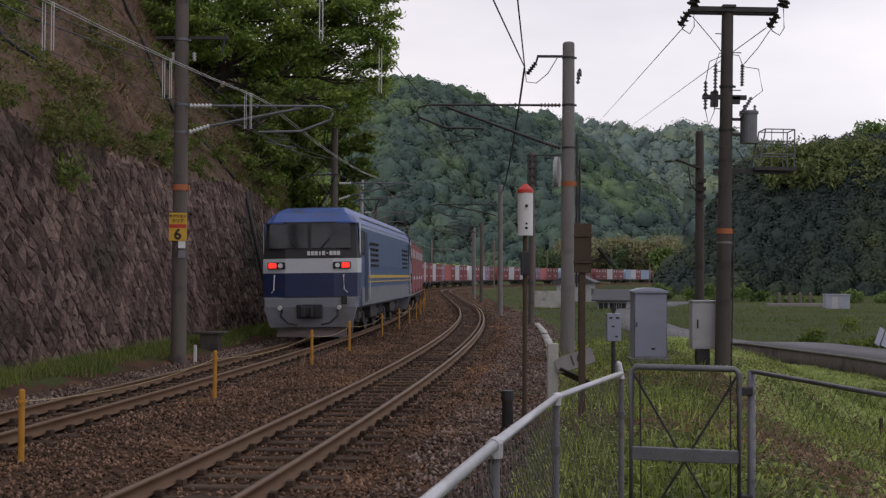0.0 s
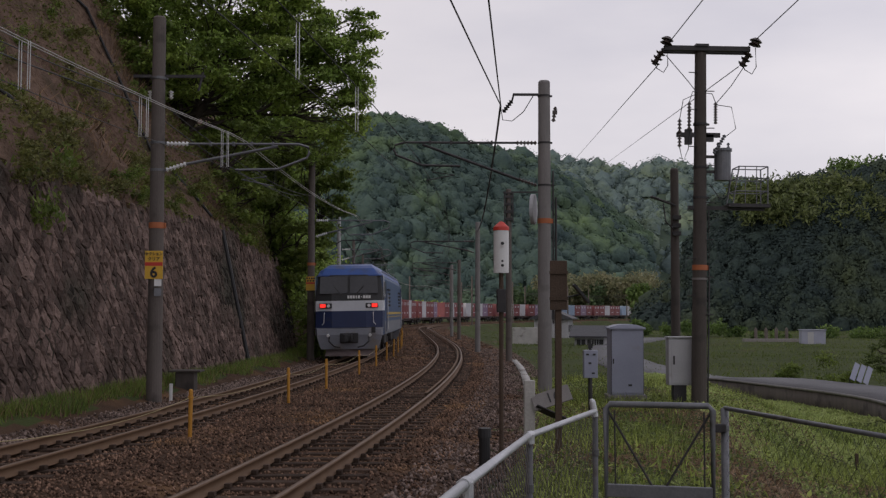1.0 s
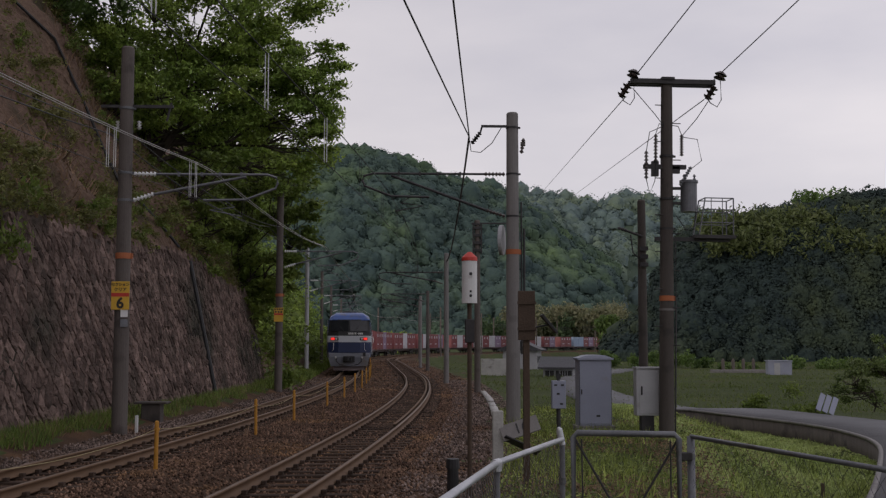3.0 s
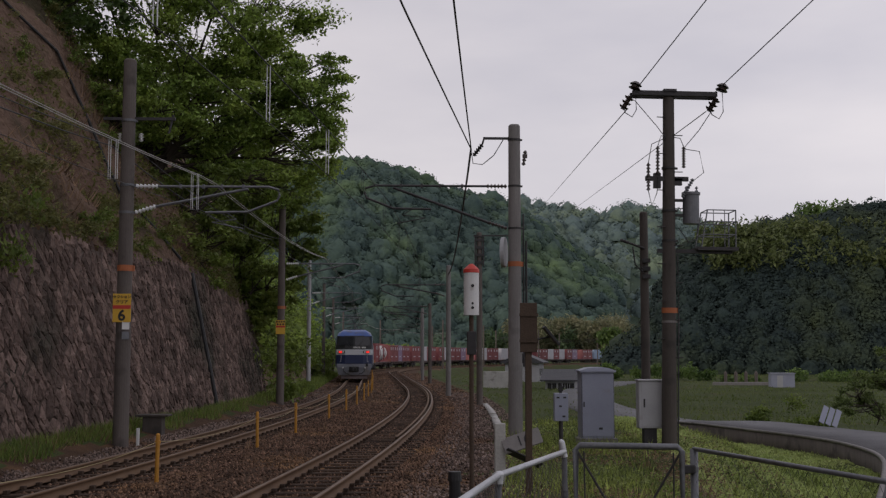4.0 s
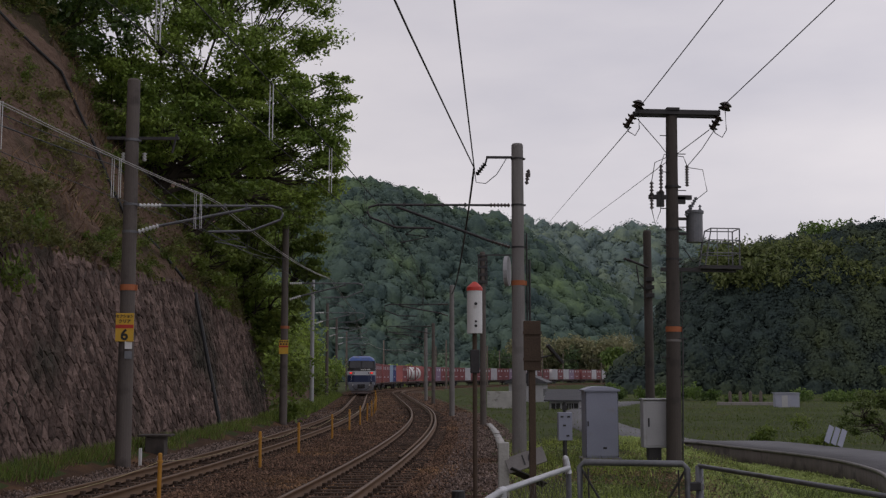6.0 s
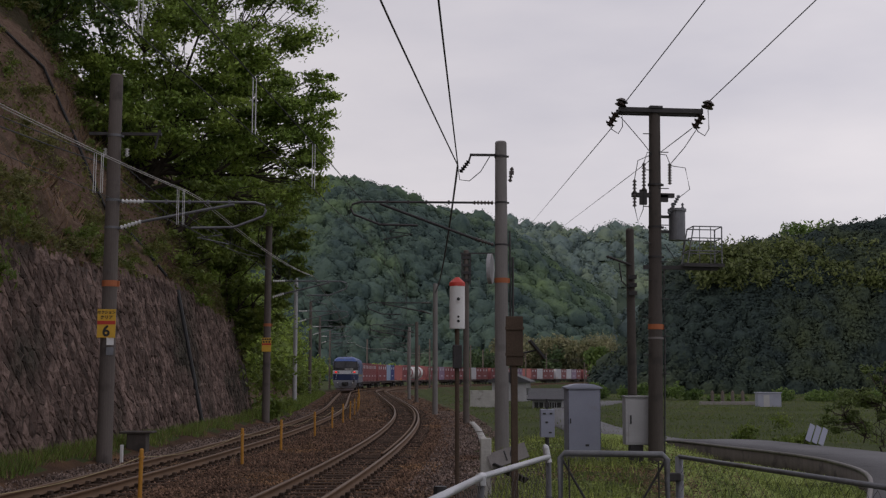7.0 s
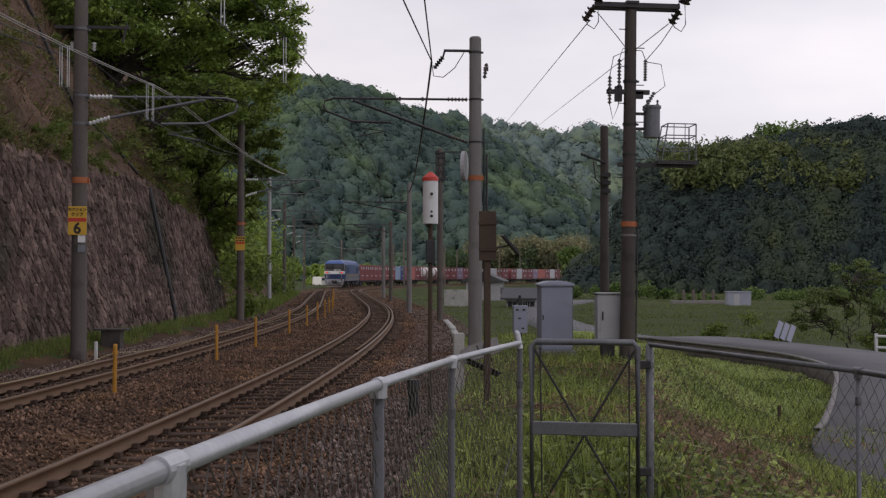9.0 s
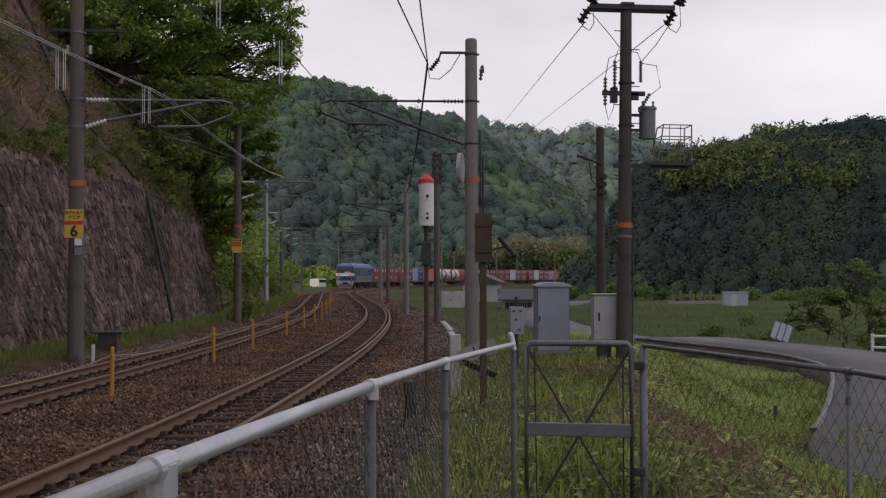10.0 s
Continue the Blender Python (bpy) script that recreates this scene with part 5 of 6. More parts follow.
def build_power_pole():
    p = pole("utility_pole", 6.37, 26.2, -0.3, 8.12, 0.18, 0.13, M_POLE_D, "dark utility pole with crossarm, transformer and platform", "utility pole")
    p.matrix_basis = pose(6.37, 26.2, -0.3, 0, 0.82, 0)
    collar(p, 3.28, 0.172, M_ORANGE, 0.12)
    collar(p, 3.02, 0.174, M_CONC, 0.05)
    for h in (1.2, 2.2, 4.9, 5.6, 6.6):
        collar(p, h, 0.165, None, 0.05)
    bm = B()
    box(bm, 0.12, -0.12, 8.35, 2.0, 0.1, 0.12, 0.01)
    box(bm, 0.12, 0.16, 8.35, 2.0, 0.1, 0.12, 0.01)
    box(bm, 0, 0, 8.42, 0.3, 0.4, 0.06)
    part("crossarm", bm, M_STEEL_D, p, "dark steel double crossarm")
    for x in (-0.9, 1.15):
        for a, b, r, n in (((x + 0.06, -0.15, 8.42), (x + 0.12, -0.15, 8.6), 0.15, 2), ((x + 0.02, 0.1, 8.32), (x - 0.15, 0.2, 8.02), 0.13, 3)):
            bm = B()
            insulator(bm, a, b, r, n)
            part("insulator", bm, M_INSUL, p, "dark strain insulator")
        bm = B()
        tube(bm, [(x + 0.1, -0.1, 8.4), (x + 0.12, -0.1, 7.95), (x + 0.02, -0.1, 7.78), (x - 0.12, 0.0, 7.9), (x - 0.14, 0.1, 8.05)], 0.012)
        part("jumper", bm, M_CABLE, p)
    for x0, z0, x1, z1, m in ((-0.28, 6.45, -0.28, 7.1, M_INSUL), (-0.5, 6.05, -0.5, 6.7, M_INSUL), (0.33, 6.6, 0.33, 7.1, M_INSUL), (0.3, 5.9, 0.55, 6.35, M_GALV_D)):
        bm = B()
        insulator(bm, (x0, -0.1, z0), (x1, -0.1, z1), 0.052, 8)
        part("cutout_fuse", bm, m, p, "ribbed cut-out fuse")
    bm = B()
    box(bm, -0.05, -0.02, 6.35, 1.0, 0.1, 0.1)
    box(bm, 0.2, -0.02, 6.28, 0.2, 0.1, 0.16)
    box(bm, -0.28, -0.02, 6.3, 0.16, 0.12, 0.35)
    part("fuse_bracket", bm, M_STEEL_D, p)
    for pts in ([(-0.28, -0.1, 7.1), (-0.2, -0.1, 7.35), (0.25, -0.1, 7.3), (0.33, -0.1, 7.1)], [(-0.5, -0.1, 6.7), (-0.42, -0.1, 7.15), (-0.1, -0.1, 7.3)], [(0.33, -0.1, 7.05), (0.7, -0.1, 7.0), (0.8, -0.1, 6.5), (0.55, -0.1, 6.3)], [(-0.5, -0.1, 6.05), (-0.42, -0.1, 5.7), (-0.3, -0.1, 6.0), (-0.26, -0.1, 6.4)], [(1.0, 0, 7.95), (0.7, -0.05, 7.5), (0.36, -0.1, 7.1)], [(-0.8, 0, 8.2), (-0.3, -0.05, 7.6), (-0.05, -0.1, 7.25)]):
        bm = B()
        tube(bm, pts, 0.01)
        part("lead_wire", bm, M_CABLE, p)
    bm = B()
    rod(bm, (0.52, 0, 5.3), (0.52, 0, 5.98), 0.19, n=20)
    rod(bm, (0.52, 0, 5.98), (0.52, 0, 6.04), 0.215, n=20)
    for dx in (-0.12, 0.12):
        insulator(bm, (0.52 + dx, -0.05, 6.04), (0.52 + dx, -0.05, 6.18), 0.04, 2)
    part("transformer", bm, M_GALV_D, p, "grey transformer can")
    for z in (5.5, 5.85):
        bm = B()
        box(bm, 0.2, 0, z, 0.45, 0.08, 0.06)
        part("transformer_bracket", bm, M_STEEL_D, p)
    bm = B()
    box(bm, 0.6, 0, 4.66, 1.75, 0.09, 0.09)
    box(bm, 1.1, 0.1, 4.72, 0.95, 0.62, 0.08)
    part("platform", bm, M_STEEL_D, p, "dark steel work platform")
    bm = B()
    for x in (0.72, 1.52):
        for y in (-0.18, 0.4):
            rod(bm, (x, y, 4.76), (x + (0.14 if x < 1 else 0), y, 5.62), 0.016, n=6)
    for z in (5.05, 5.35, 5.62):
        dx = (z - 4.76) * 0.16
        tube(bm, [(0.72 + dx, -0.18, z), (1.52, -0.18, z), (1.52, 0.4, z), (0.72 + dx, 0.4, z), (0.72 + dx, -0.18, z)], 0.014)
    for x in (1.0, 1.26):
        rod(bm, (x, -0.18, 4.76), (x, -0.18, 5.62), 0.01, n=5)
    part("guard_rail", bm, M_GALV_D, p, "thin cage rails of the platform")
    for k in range(14):
        bm = B()
        rod(bm, (-0.1, -0.1, 2.2 + 0.43 * k), (-0.3 if k % 2 else 0.3, -0.12, 2.2 + 0.43 * k), 0.012, n=5)
        part("step_bolt", bm, M_STEEL_D, p)
    bm = B()
    tube(bm, [(0.2, -0.1, 5.2), (0.45, -0.1, 4.85), (0.62, -0.1, 4.95), (0.66, -0.1, 5.3)], 0.012)
    tube(bm, [(0.19, -0.05, 4.6), (0.2, -0.08, 3.0), (0.19, -0.05, 0.2)], 0.02)
    part("down_cable", bm, M_CABLE, p)
    p = pole("stub_pole", 6.3, 28.3, -0.3, 5.5, 0.12, 0.1, M_POLE_D, "slim dark pole carrying a small cable end", "utility pole")
    bm = B()
    rod(bm, (0, -0.1, 4.9), (-0.55, -0.1, 5.1), 0.03)
    insulator(bm, (-0.4, -0.1, 5.05), (-0.62, -0.1, 5.12), 0.05, 3)
    tube(bm, [(-0.3, -0.1, 4.95), (-0.25, -0.12, 4.5), (-0.05, -0.14, 4.3)], 0.018)
    part("cable_end", bm, M_STEEL_D, p)
    bm = B()
    for k in range(3):
        box(bm, 0.02, -0.12, 4.2 + 0.2 * k, 0.2, 0.12, 0.1)
    part("clamp", bm, M_STEEL_D, p)


# ---- trackside things ----
M_CHAIN = mat("worn_chain", (0.34, 0.27, 0.12), (0.46, 0.38, 0.2), 5.0, 0.6, 0.1, fine=40)

def build_trackside():
    # mushroom-topped track signal post
    t = empty("marker_post", 1.205, 15.59, -0.19, label="white cylinder with a red cap on a thin post", category="signal post")
    bm = B()
    rod(bm, (0, 0, -0.2), (0, 0, 2.7), 0.031, n=12)
    part("post", bm, M_RUSTY, t)
    bm = B()
    rod(bm, (0, 0, 2.68), (0, 0, 3.26), 0.105, n=24)
    cyl = part("housing", bm, M_WHITE, t, "white cylindrical housing")
    bm = B()
    for z, r in ((2.78, 0.02), (2.84, 0.016), (3.08, 0.022)):
        rod(bm, (0.01, -0.1, z), (0.01, -0.113, z), r, n=12)
    part("stud", bm, M_BLACK, cyl)
    bm = B()
    rod(bm, (0, 0, 3.262), (0, 0, 3.31), 0.112, 0.108, n=24)
    rod(bm, (0, 0, 3.31), (0, 0, 3.385), 0.108, 0.025, n=24)
    part("cap", bm, M_RED, t, "red conical cap")
    bm = B()
    box(bm, 0.0, -0.02, 2.3, 0.125, 0.1, 0.32, 0.01)
    part("clamp_box", bm, M_STEEL_D, t)
    t = empty("cable_stub", 1.0, 16.1, -0.25, label="short black capped post in the ballast", category="post")
    bm = B()
    rod(bm, (0, 0, -0.2), (0, 0, 0.45), 0.085, 0.08, 14)
    rod(bm, (0, 0, 0.45), (0, 0, 0.58), 0.1, 0.09, 14)
    part("post", bm, M_BLACK, t)
    # brown board on a post, from behind
    t = empty("sign_post", 1.95, 15.29, -0.065, label="rusty brown post with a board turned away", category="sign post")
    bm = B()
    box(bm, 0, 0, 1.25, 0.085, 0.085, 2.9, 0.006)
    part("post", bm, M_RUSTY, t)
    bm = B()
    box(bm, 0, -0.06, 2.38, 0.23, 0.03, 0.66, 0.006)
    box(bm, 0, -0.085, 2.55, 0.25, 0.02, 0.04)
    box(bm, 0, -0.085, 2.2, 0.25, 0.02, 0.04)
    part("board", bm, M_RUSTY, t, "rusty back of the board")
    bm = B()
    box(bm, 0.31, 0, 2.27, 0.035, 0.2, 0.32, 0.004, pose(0, 0, 0, 0, -40, 0))
    rod(bm, (0.02, 0, 2.2), (0.3, 0, 2.26), 0.012)
    part("side_plate", bm, M_BLACK, t, "slanting black side plate")
    # distance post with its number
    t = empty("distance_post", 1.80, 18.1, -0.17, label="pale concrete post with a grey plate numbered 16", category="distance post")
    bm = B()
    box(bm, 0, 0, 0.45, 0.17, 0.15, 1.2, 0.015)
    part("post", bm, M_CONC_L, t)
    bm = B()
    box(bm, 0.34, -0.1, 0.78, 0.62, 0.035, 0.26, 0.006, pose(0, 0, 0, -25, -18, 0))
    pl = part("number_plate", bm, M_CONC, t, "grey slanting plate")
    text_part("16", 0.24, pl, pose(0.36, -0.125, 0.795, 65, -18, 0), M_BLACK)
    bm = B()
    box(bm, 0.36, -0.12, 0.52, 0.6, 0.3, 0.02, 0.004, pose(0, 0, 0, -18, 24, 0))
    part("shade_plate", bm, M_STEEL_D, t, "dark tilted plate below")
    # cabinets
    t = empty("relay_cabinet", 4.99, 28.0, -0.23, label="large blue-grey steel relay cabinet on a plinth", category="cabinet")
    bm = B()
    box(bm, 0, 0, 0.08, 0.94, 0.7, 0.2, 0.01)
    part("plinth", bm, M_CONC, t)
    bm = B()
    box(bm, 0, 0, 0.98, 0.8, 0.62, 1.6, 0.015)
    part("body", bm, M_CABINET, t)
    bm = B()
    loft(bm, [[(-0.44, -0.38, 1.77), (0.44, -0.38, 1.77), (0.44, 0.38, 1.77), (-0.44, 0.38, 1.77)], [(-0.44, -0.38, 1.81), (0.44, -0.38, 1.81), (0.44, 0.38, 1.81), (-0.44, 0.38, 1.81)], [(-0.24, -0.36, 1.875), (0.24, -0.36, 1.875), (0.24, 0.36, 1.875), (-0.24, 0.36, 1.875)], [(-0.1, -0.34, 1.89), (0.1, -0.34, 1.89), (0.1, 0.34, 1.89), (-0.1, 0.34, 1.89)]])
    part("roof", bm, M_CABINET, t, "low hipped cabinet roof")
    bm = B()
    box(bm, 0, -0.322, 0.98, 0.76, 0.02, 1.5, 0.006)
    door = part("door", bm, M_CABINET, t, "wide cabinet door")
    bm = B()
    box(bm, -0.34, -0.345, 1.0, 0.03, 0.03, 0.12, 0.006)
    part("handle", bm, M_BLACK, door)
    bm = B()
    box(bm, 0.06, -0.34, 0.42, 0.09, 0.01, 0.05)
    part("label_plate", bm, M_BLACK, door)
    for dx in (-0.385, 0.385):
        bm = B()
        box(bm, dx, -0.318, 0.98, 0.012, 0.012, 1.56)
        part("door_seam", bm, M_STEEL_D, t)
    t = empty("equipment_box", 6.05, 26.6, -0.25, label="beige equipment box on a short stand beside the pole", category="cabinet")
    bm = B()
    box(bm, -0.05, 0, 0.2, 0.3, 0.25, 0.65, 0.01)
    part("stand", bm, M_STEEL_D, t)
    bm = B()
    box(bm, 0, 0, 1.06, 0.64, 0.36, 1.08, 0.015)
    part("body", bm, M_BOX, t)
    bm = B()
    box(bm, 0, -0.01, 1.625, 0.68, 0.42, 0.035, 0.006)
    part("roof", bm, M_BOX, t)
    bm = B()
    box(bm, 0.02, -0.187, 1.06, 0.56, 0.016, 0.98, 0.005)
    door = part("door", bm, M_BOX, t)
    bm = B()
    box(bm, -0.2, -0.205, 1.1, 0.035, 0.03, 0.2, 0.006)
    part("handle", bm, M_BLACK, door)
    t = empty("junction_box", 3.58, 24.0, -0.25, label="small grey junction box on a post with three lamps", category="junction box")
    bm = B()
    rod(bm, (0, 0, -0.2), (0, 0, 0.85), 0.045, n=10)
    part("post", bm, M_STEEL_D, t)
    bm = B()
    box(bm, 0, 0, 1.12, 0.29, 0.2, 0.58, 0.012)
    body = part("body", bm, M_CABINET, t)
    bm = B()
    rod(bm, (0, 0, 1.4), (0, 0, 1.62), 0.03, n=8)
    box(bm, 0, 0, 1.5, 0.09, 0.09, 0.1)
    part("top_fitting", bm, M_BLACK, body, "dark top fitting")
    for x, z in ((-0.07, 1.32), (0.07, 1.32), (-0.02, 1.14), (0.05, 0.93)):
        bm = B()
        box(bm, x, -0.105, z, 0.06, 0.012, 0.035)
        part("label_plate", bm, M_BLACK, body)
    # yellow posts with their chain
    ys = [12.3, 18.9, 26.3, 31.3, 38.2, 43.8] + [49.0 + 5.0 * k for k in range(12)]
    tops = []
    first = None
    for y in ys:
        x, yy, th = line_at(s_at_y(y), -2.62)
        if first is None:
            first = empty("barrier_post", x, yy, -0.26, label="weathered yellow barrier post in the ballast", category="barrier post", group="yellow posts between the tracks")
            bm = B()
            rod(bm, (0, 0, -0.1), (0, 0, 0.9), 0.035, n=12)
            rod(bm, (0, 0, 0.9), (0, 0, 0.92), 0.035, 0.02, 12)
            part("post", bm, M_YELLOW, first)
            bm = B()
            rod(bm, (0, 0, 0.76), (0, 0, 0.8), 0.05, n=12)
            rod(bm, (0, -0.06, 0.78), (0, 0.06, 0.78), 0.015, n=8)
            part("chain_ring", bm, M_YELLOW, first)
            bm = B()
            rod(bm, (0, 0, -0.1), (0, 0, 0.1), 0.042, n=12)
            part("socket", bm, M_GALV, first, "bare steel socket")
        else:
            copy_thing(first, pose(x, yy, -0.26, random.uniform(-1.5, 1.5), random.uniform(-1.5, 1.5), 0))
        tops.append(Vector((x, yy, 0.52)))
    for a, b in zip(tops, tops[1:]):
        bm = B()
        tube(bm, [a.lerp(b, k) - Vector((0, 0, 0.24 * 4 * k * (1 - k) * 0.5)) for k in np.linspace(0, 1, 9)], 0.005, 5)
        tagged(part("barrier_chain", bm, M_CHAIN), "thin yellow chain sagging between barrier posts", "chain", "yellow chains")
    # small things at the wall's foot
    t = empty("trough_cover", -6.25, 30.5, -0.1, label="low dark concrete block with an overhanging slab", category="concrete block")
    bm = B()
    box(bm, 0, 0, 0.2, 0.5, 0.45, 0.5, 0.02)
    part("base", bm, M_POLE_D, t)
    bm = B()
    box(bm, 0, 0, 0.475, 0.85, 0.6, 0.05, 0.012)
    part("slab", bm, M_POLE_D, t)
    bm = B()
    box(bm, 0, 0, 0.12, 0.07, 0.07, 0.5, 0.01)
    ob = tagged(part("stake", bm, M_WHITE), "short white stake in the grass by the wall", "stake")
    ob.matrix_basis = pose(-6.0, 27.6, -0.15)
    # cable trough along the bank
    y = 29.5
    while y < 100:
        run = random.uniform(2.5, 6.0) if y > 45 else 4.0
        v = strip("cable_trough", s_at_y(y), s_at_y(y + run), 0.5, [(2.78, -0.6), (3.02, -0.6), (3.02, 0.0), (2.78, 0.0)], M_CONC_L, -0.13 - 0.06 * random.random() - 0.3 * float(smooth(46, 62, y)))
        tagged(new("cable_trough", v), "weathered concrete cable trough sunk in the bank", "trough", kind="structure")
        y += run + (random.uniform(1.0, 4.5) if y > 45 else 0.15)


def build_fence():
    # each post's place and the height of its head
    posts = [Vector((-0.17, -0.3, 1.62)), Vector((0.077, 1.40, 1.56)), Vector((0.344, 2.98, 1.507)), Vector((0.68, 4.93, 1.425)), Vector((1.146, 6.19, 1.422))]
    right = [Vector((2.188, 7.5, 1.33)), Vector((2.64, 5.32, 1.335)), Vector((2.77, 2.6, 1.34)), Vector((3.0, 0.5, 1.34))]
    low = 0.26

    def lift(p, z):
        return Vector((p.x, p.y, z))

    def fence(pts, rail_m, post_m, label, rr, pr, cell):
        t = empty("chain_link_fence", label=label, category="fence", group="chain-link fences")
        for i, (a, b) in enumerate(zip(pts, pts[1:])):
            bm = B()
            tube(bm, [a, b], rr, 14)
            part("top_rail", bm, rail_m, t, "bright galvanised top rail" if rail_m is M_GALV else "weathered grey top rail", True)
            bm = B()
            tube(bm, [lift(a, low + 0.06), lift(b, low + 0.06)], 0.012, 8)
            part("bottom_rail", bm, post_m, t)
            # woven wire
            bm_v, bm_f = [], []
            n = int((b - a).length / cell)
            rows = int(((a.z + b.z) / 2 - low - 0.08) / (cell * 1.08))
            side = (b - a).normalized().cross(Vector((0, 0, 1))) * 0.003

            def bar(p, q, r=0.0016 if rail_m is M_GALV else 0.0013):
                d = (q - p).normalized()
                u = d.cross(Vector((0.3, 0.5, 0.2))).normalized() * r
                w = d.cross(u).normalized() * r
                k = len(bm_v)
                for c in (p, q):
                    for j in range(3):
                        an = j * math.tau / 3
                        bm_v.append(c + u * math.cos(an) + w * math.sin(an))
                for j in range(3):
                    bm_f.append((k + j, k + (j + 1) % 3, k + 3 + (j + 1) % 3, k + 3 + j))

            def knot(k, r):
                p = a.lerp(b, min(k, 1))
                return lift(p, low + 0.08 + (p.z - low - 0.1) * r / rows)
            for c in range(n):
                for r in range(rows):
                    k0 = (c + (0.0 if (r + c) % 2 else 1.0)) / n
                    k1 = (c + (1.0 if (r + c) % 2 else 0.0)) / n
                    bar(knot(k0, r) + side, knot(k1, r + 1) - side)
            me = bpy.data.meshes.new("wire_mesh")
            me.from_pydata([tuple(q) for q in bm_v], [], bm_f)
            part("wire_mesh", me, M_WIRE if rail_m is M_GALV else M_STEEL_D, t, "rusted woven wire mesh")
            if i > 0:
                bm = B()
                rod(bm, lift(a, a.z - 0.035), lift(a, a.z + 0.005), pr + 0.008, n=14)
                d = (b - a).normalized()
                rod(bm, a - d * 0.035, a + d * 0.035, rr + 0.004, n=16)
                part("tee_joint", bm, rail_m, t)
        for p in pts:
            bm = B()
            thick = 0.026 if p == pts[0] and rail_m is not M_GALV else pr
            rod(bm, lift(p, low - 0.7), p, thick, n=14)
            po = part("post", bm, post_m, t, "grey pipe post", True)
            for z in (0.6, 1.18):
                bm = B()
                rod(bm, lift(p, z), lift(p, z + 0.035), thick + 0.004, n=12)
                part("clamp", bm, post_m, po)
        return t
    t = fence(posts, M_GALV, M_POST, "galvanised pipe fence with rusty chain-link mesh", 0.0142, 0.0155, 0.043)
    e = posts[-1]
    bm = B()
    rod(bm, e + Vector((0, 0, -0.03)), e + Vector((-0.015, 0, 0.05)), 0.019, 0.018, n=12)
    rod(bm, e + Vector((-0.015, 0, 0.05)), e + Vector((-0.022, 0, 0.065)), 0.018, 0.008, n=12)
    part("post_cap", bm, M_GALV, t)
    fence(right, M_GALV_D, M_GALV_D, "weathered grey pipe fence with chain-link mesh", 0.0145, 0.0115, 0.052)
    # gate
    a, b = Vector((1.425, 7.64, 0)), Vector((2.1, 7.465, 0))
    top, low = 1.345, 0.14
    g = empty("pipe_gate", label="closed weathered pipe gate with crossed braces", category="gate")
    bm = B()
    tube(bm, [a + Vector((0, 0, low)), a + Vector((0, 0, top - 0.03)), a.lerp(b, 0.04) + Vector((0, 0, top)), a.lerp(b, 0.96) + Vector((0, 0, top)), b + Vector((0, 0, top - 0.03)), b + Vector((0, 0, low))], 0.021, 12)
    part("gate_frame", bm, M_GALV_D, g, "grey pipe frame", True)
    bm = B()
    box(bm, 1.762, 7.55, 0.772, 0.69, 0.03, 0.088, 0.006, pose(0, 0, 0, 0, 0, -14.5))
    part("cross_bar", bm, M_GALV_D, g, "flat dark cross bar")
    for p, q in ((a, b), (b, a)):
        bm = B()
        rod(bm, p + Vector((0, 0, top - 0.02)), q + Vector((0, 0, low)), 0.008, n=6)
        part("brace", bm, M_STEEL_D, g)
    bm = B()
    tube(bm, [a.lerp(b, 0.1) + Vector((0, 0, low)), a.lerp(b, 0.08) + Vector((0, 0, top - 0.04))], 0.006, 5)
    tube(bm, [a.lerp(b, 0.92) + Vector((0, 0, low)), a.lerp(b, 0.92) + Vector((0, 0, top - 0.04))], 0.006, 5)
    part("mesh_border", bm, M_STEEL_D, g)
    for hx, hy, hz in ((2.147, 7.48, 1.2), (2.147, 7.48, 0.5)):
        bm = B()
        box(bm, hx, hy, hz, 0.085, 0.05, 0.055, 0.008)
        part("hinge", bm, M_STEEL_D, g)
    bm = B()
    tube(bm, [(1.1, 6.08, 0.88), (0.93, 5.65, 0.62), (0.74, 5.2, 0.36)], 0.003, 5)
    tagged(part("loose_wire", bm, M_GALV_D), "pale loose wire trailing along the fence", "wire")


# ---- plants ----
def branch(bm, a, b, r0, r1, bend, rng, n=5):
    a, b = Vector(a), Vector(b)
    pts = [a.lerp(b, k / n) + Vector(rng.normal(size=3)) * bend * math.sin(math.pi * k / n) for k in range(n + 1)]
    rings = []
    for i, p in enumerate(pts):
        r = r0 + (r1 - r0) * i / n
        d = (pts[min(i + 1, n)] - pts[max(i - 1, 0)]).normalized()
        u = d.cross(Vector((0.2, 1, 0.1))).normalized()
        w = d.cross(u)
        rings.append([bm.verts.new(p + r * (math.cos(k * math.tau / 7) * u + math.sin(k * math.tau / 7) * w)) for k in range(7)])
    for p, q in zip(rings, rings[1:]):
        for k in range(7):
            bm.faces.new((p[k], p[(k + 1) % 7], q[(k + 1) % 7], q[k]))
    return pts


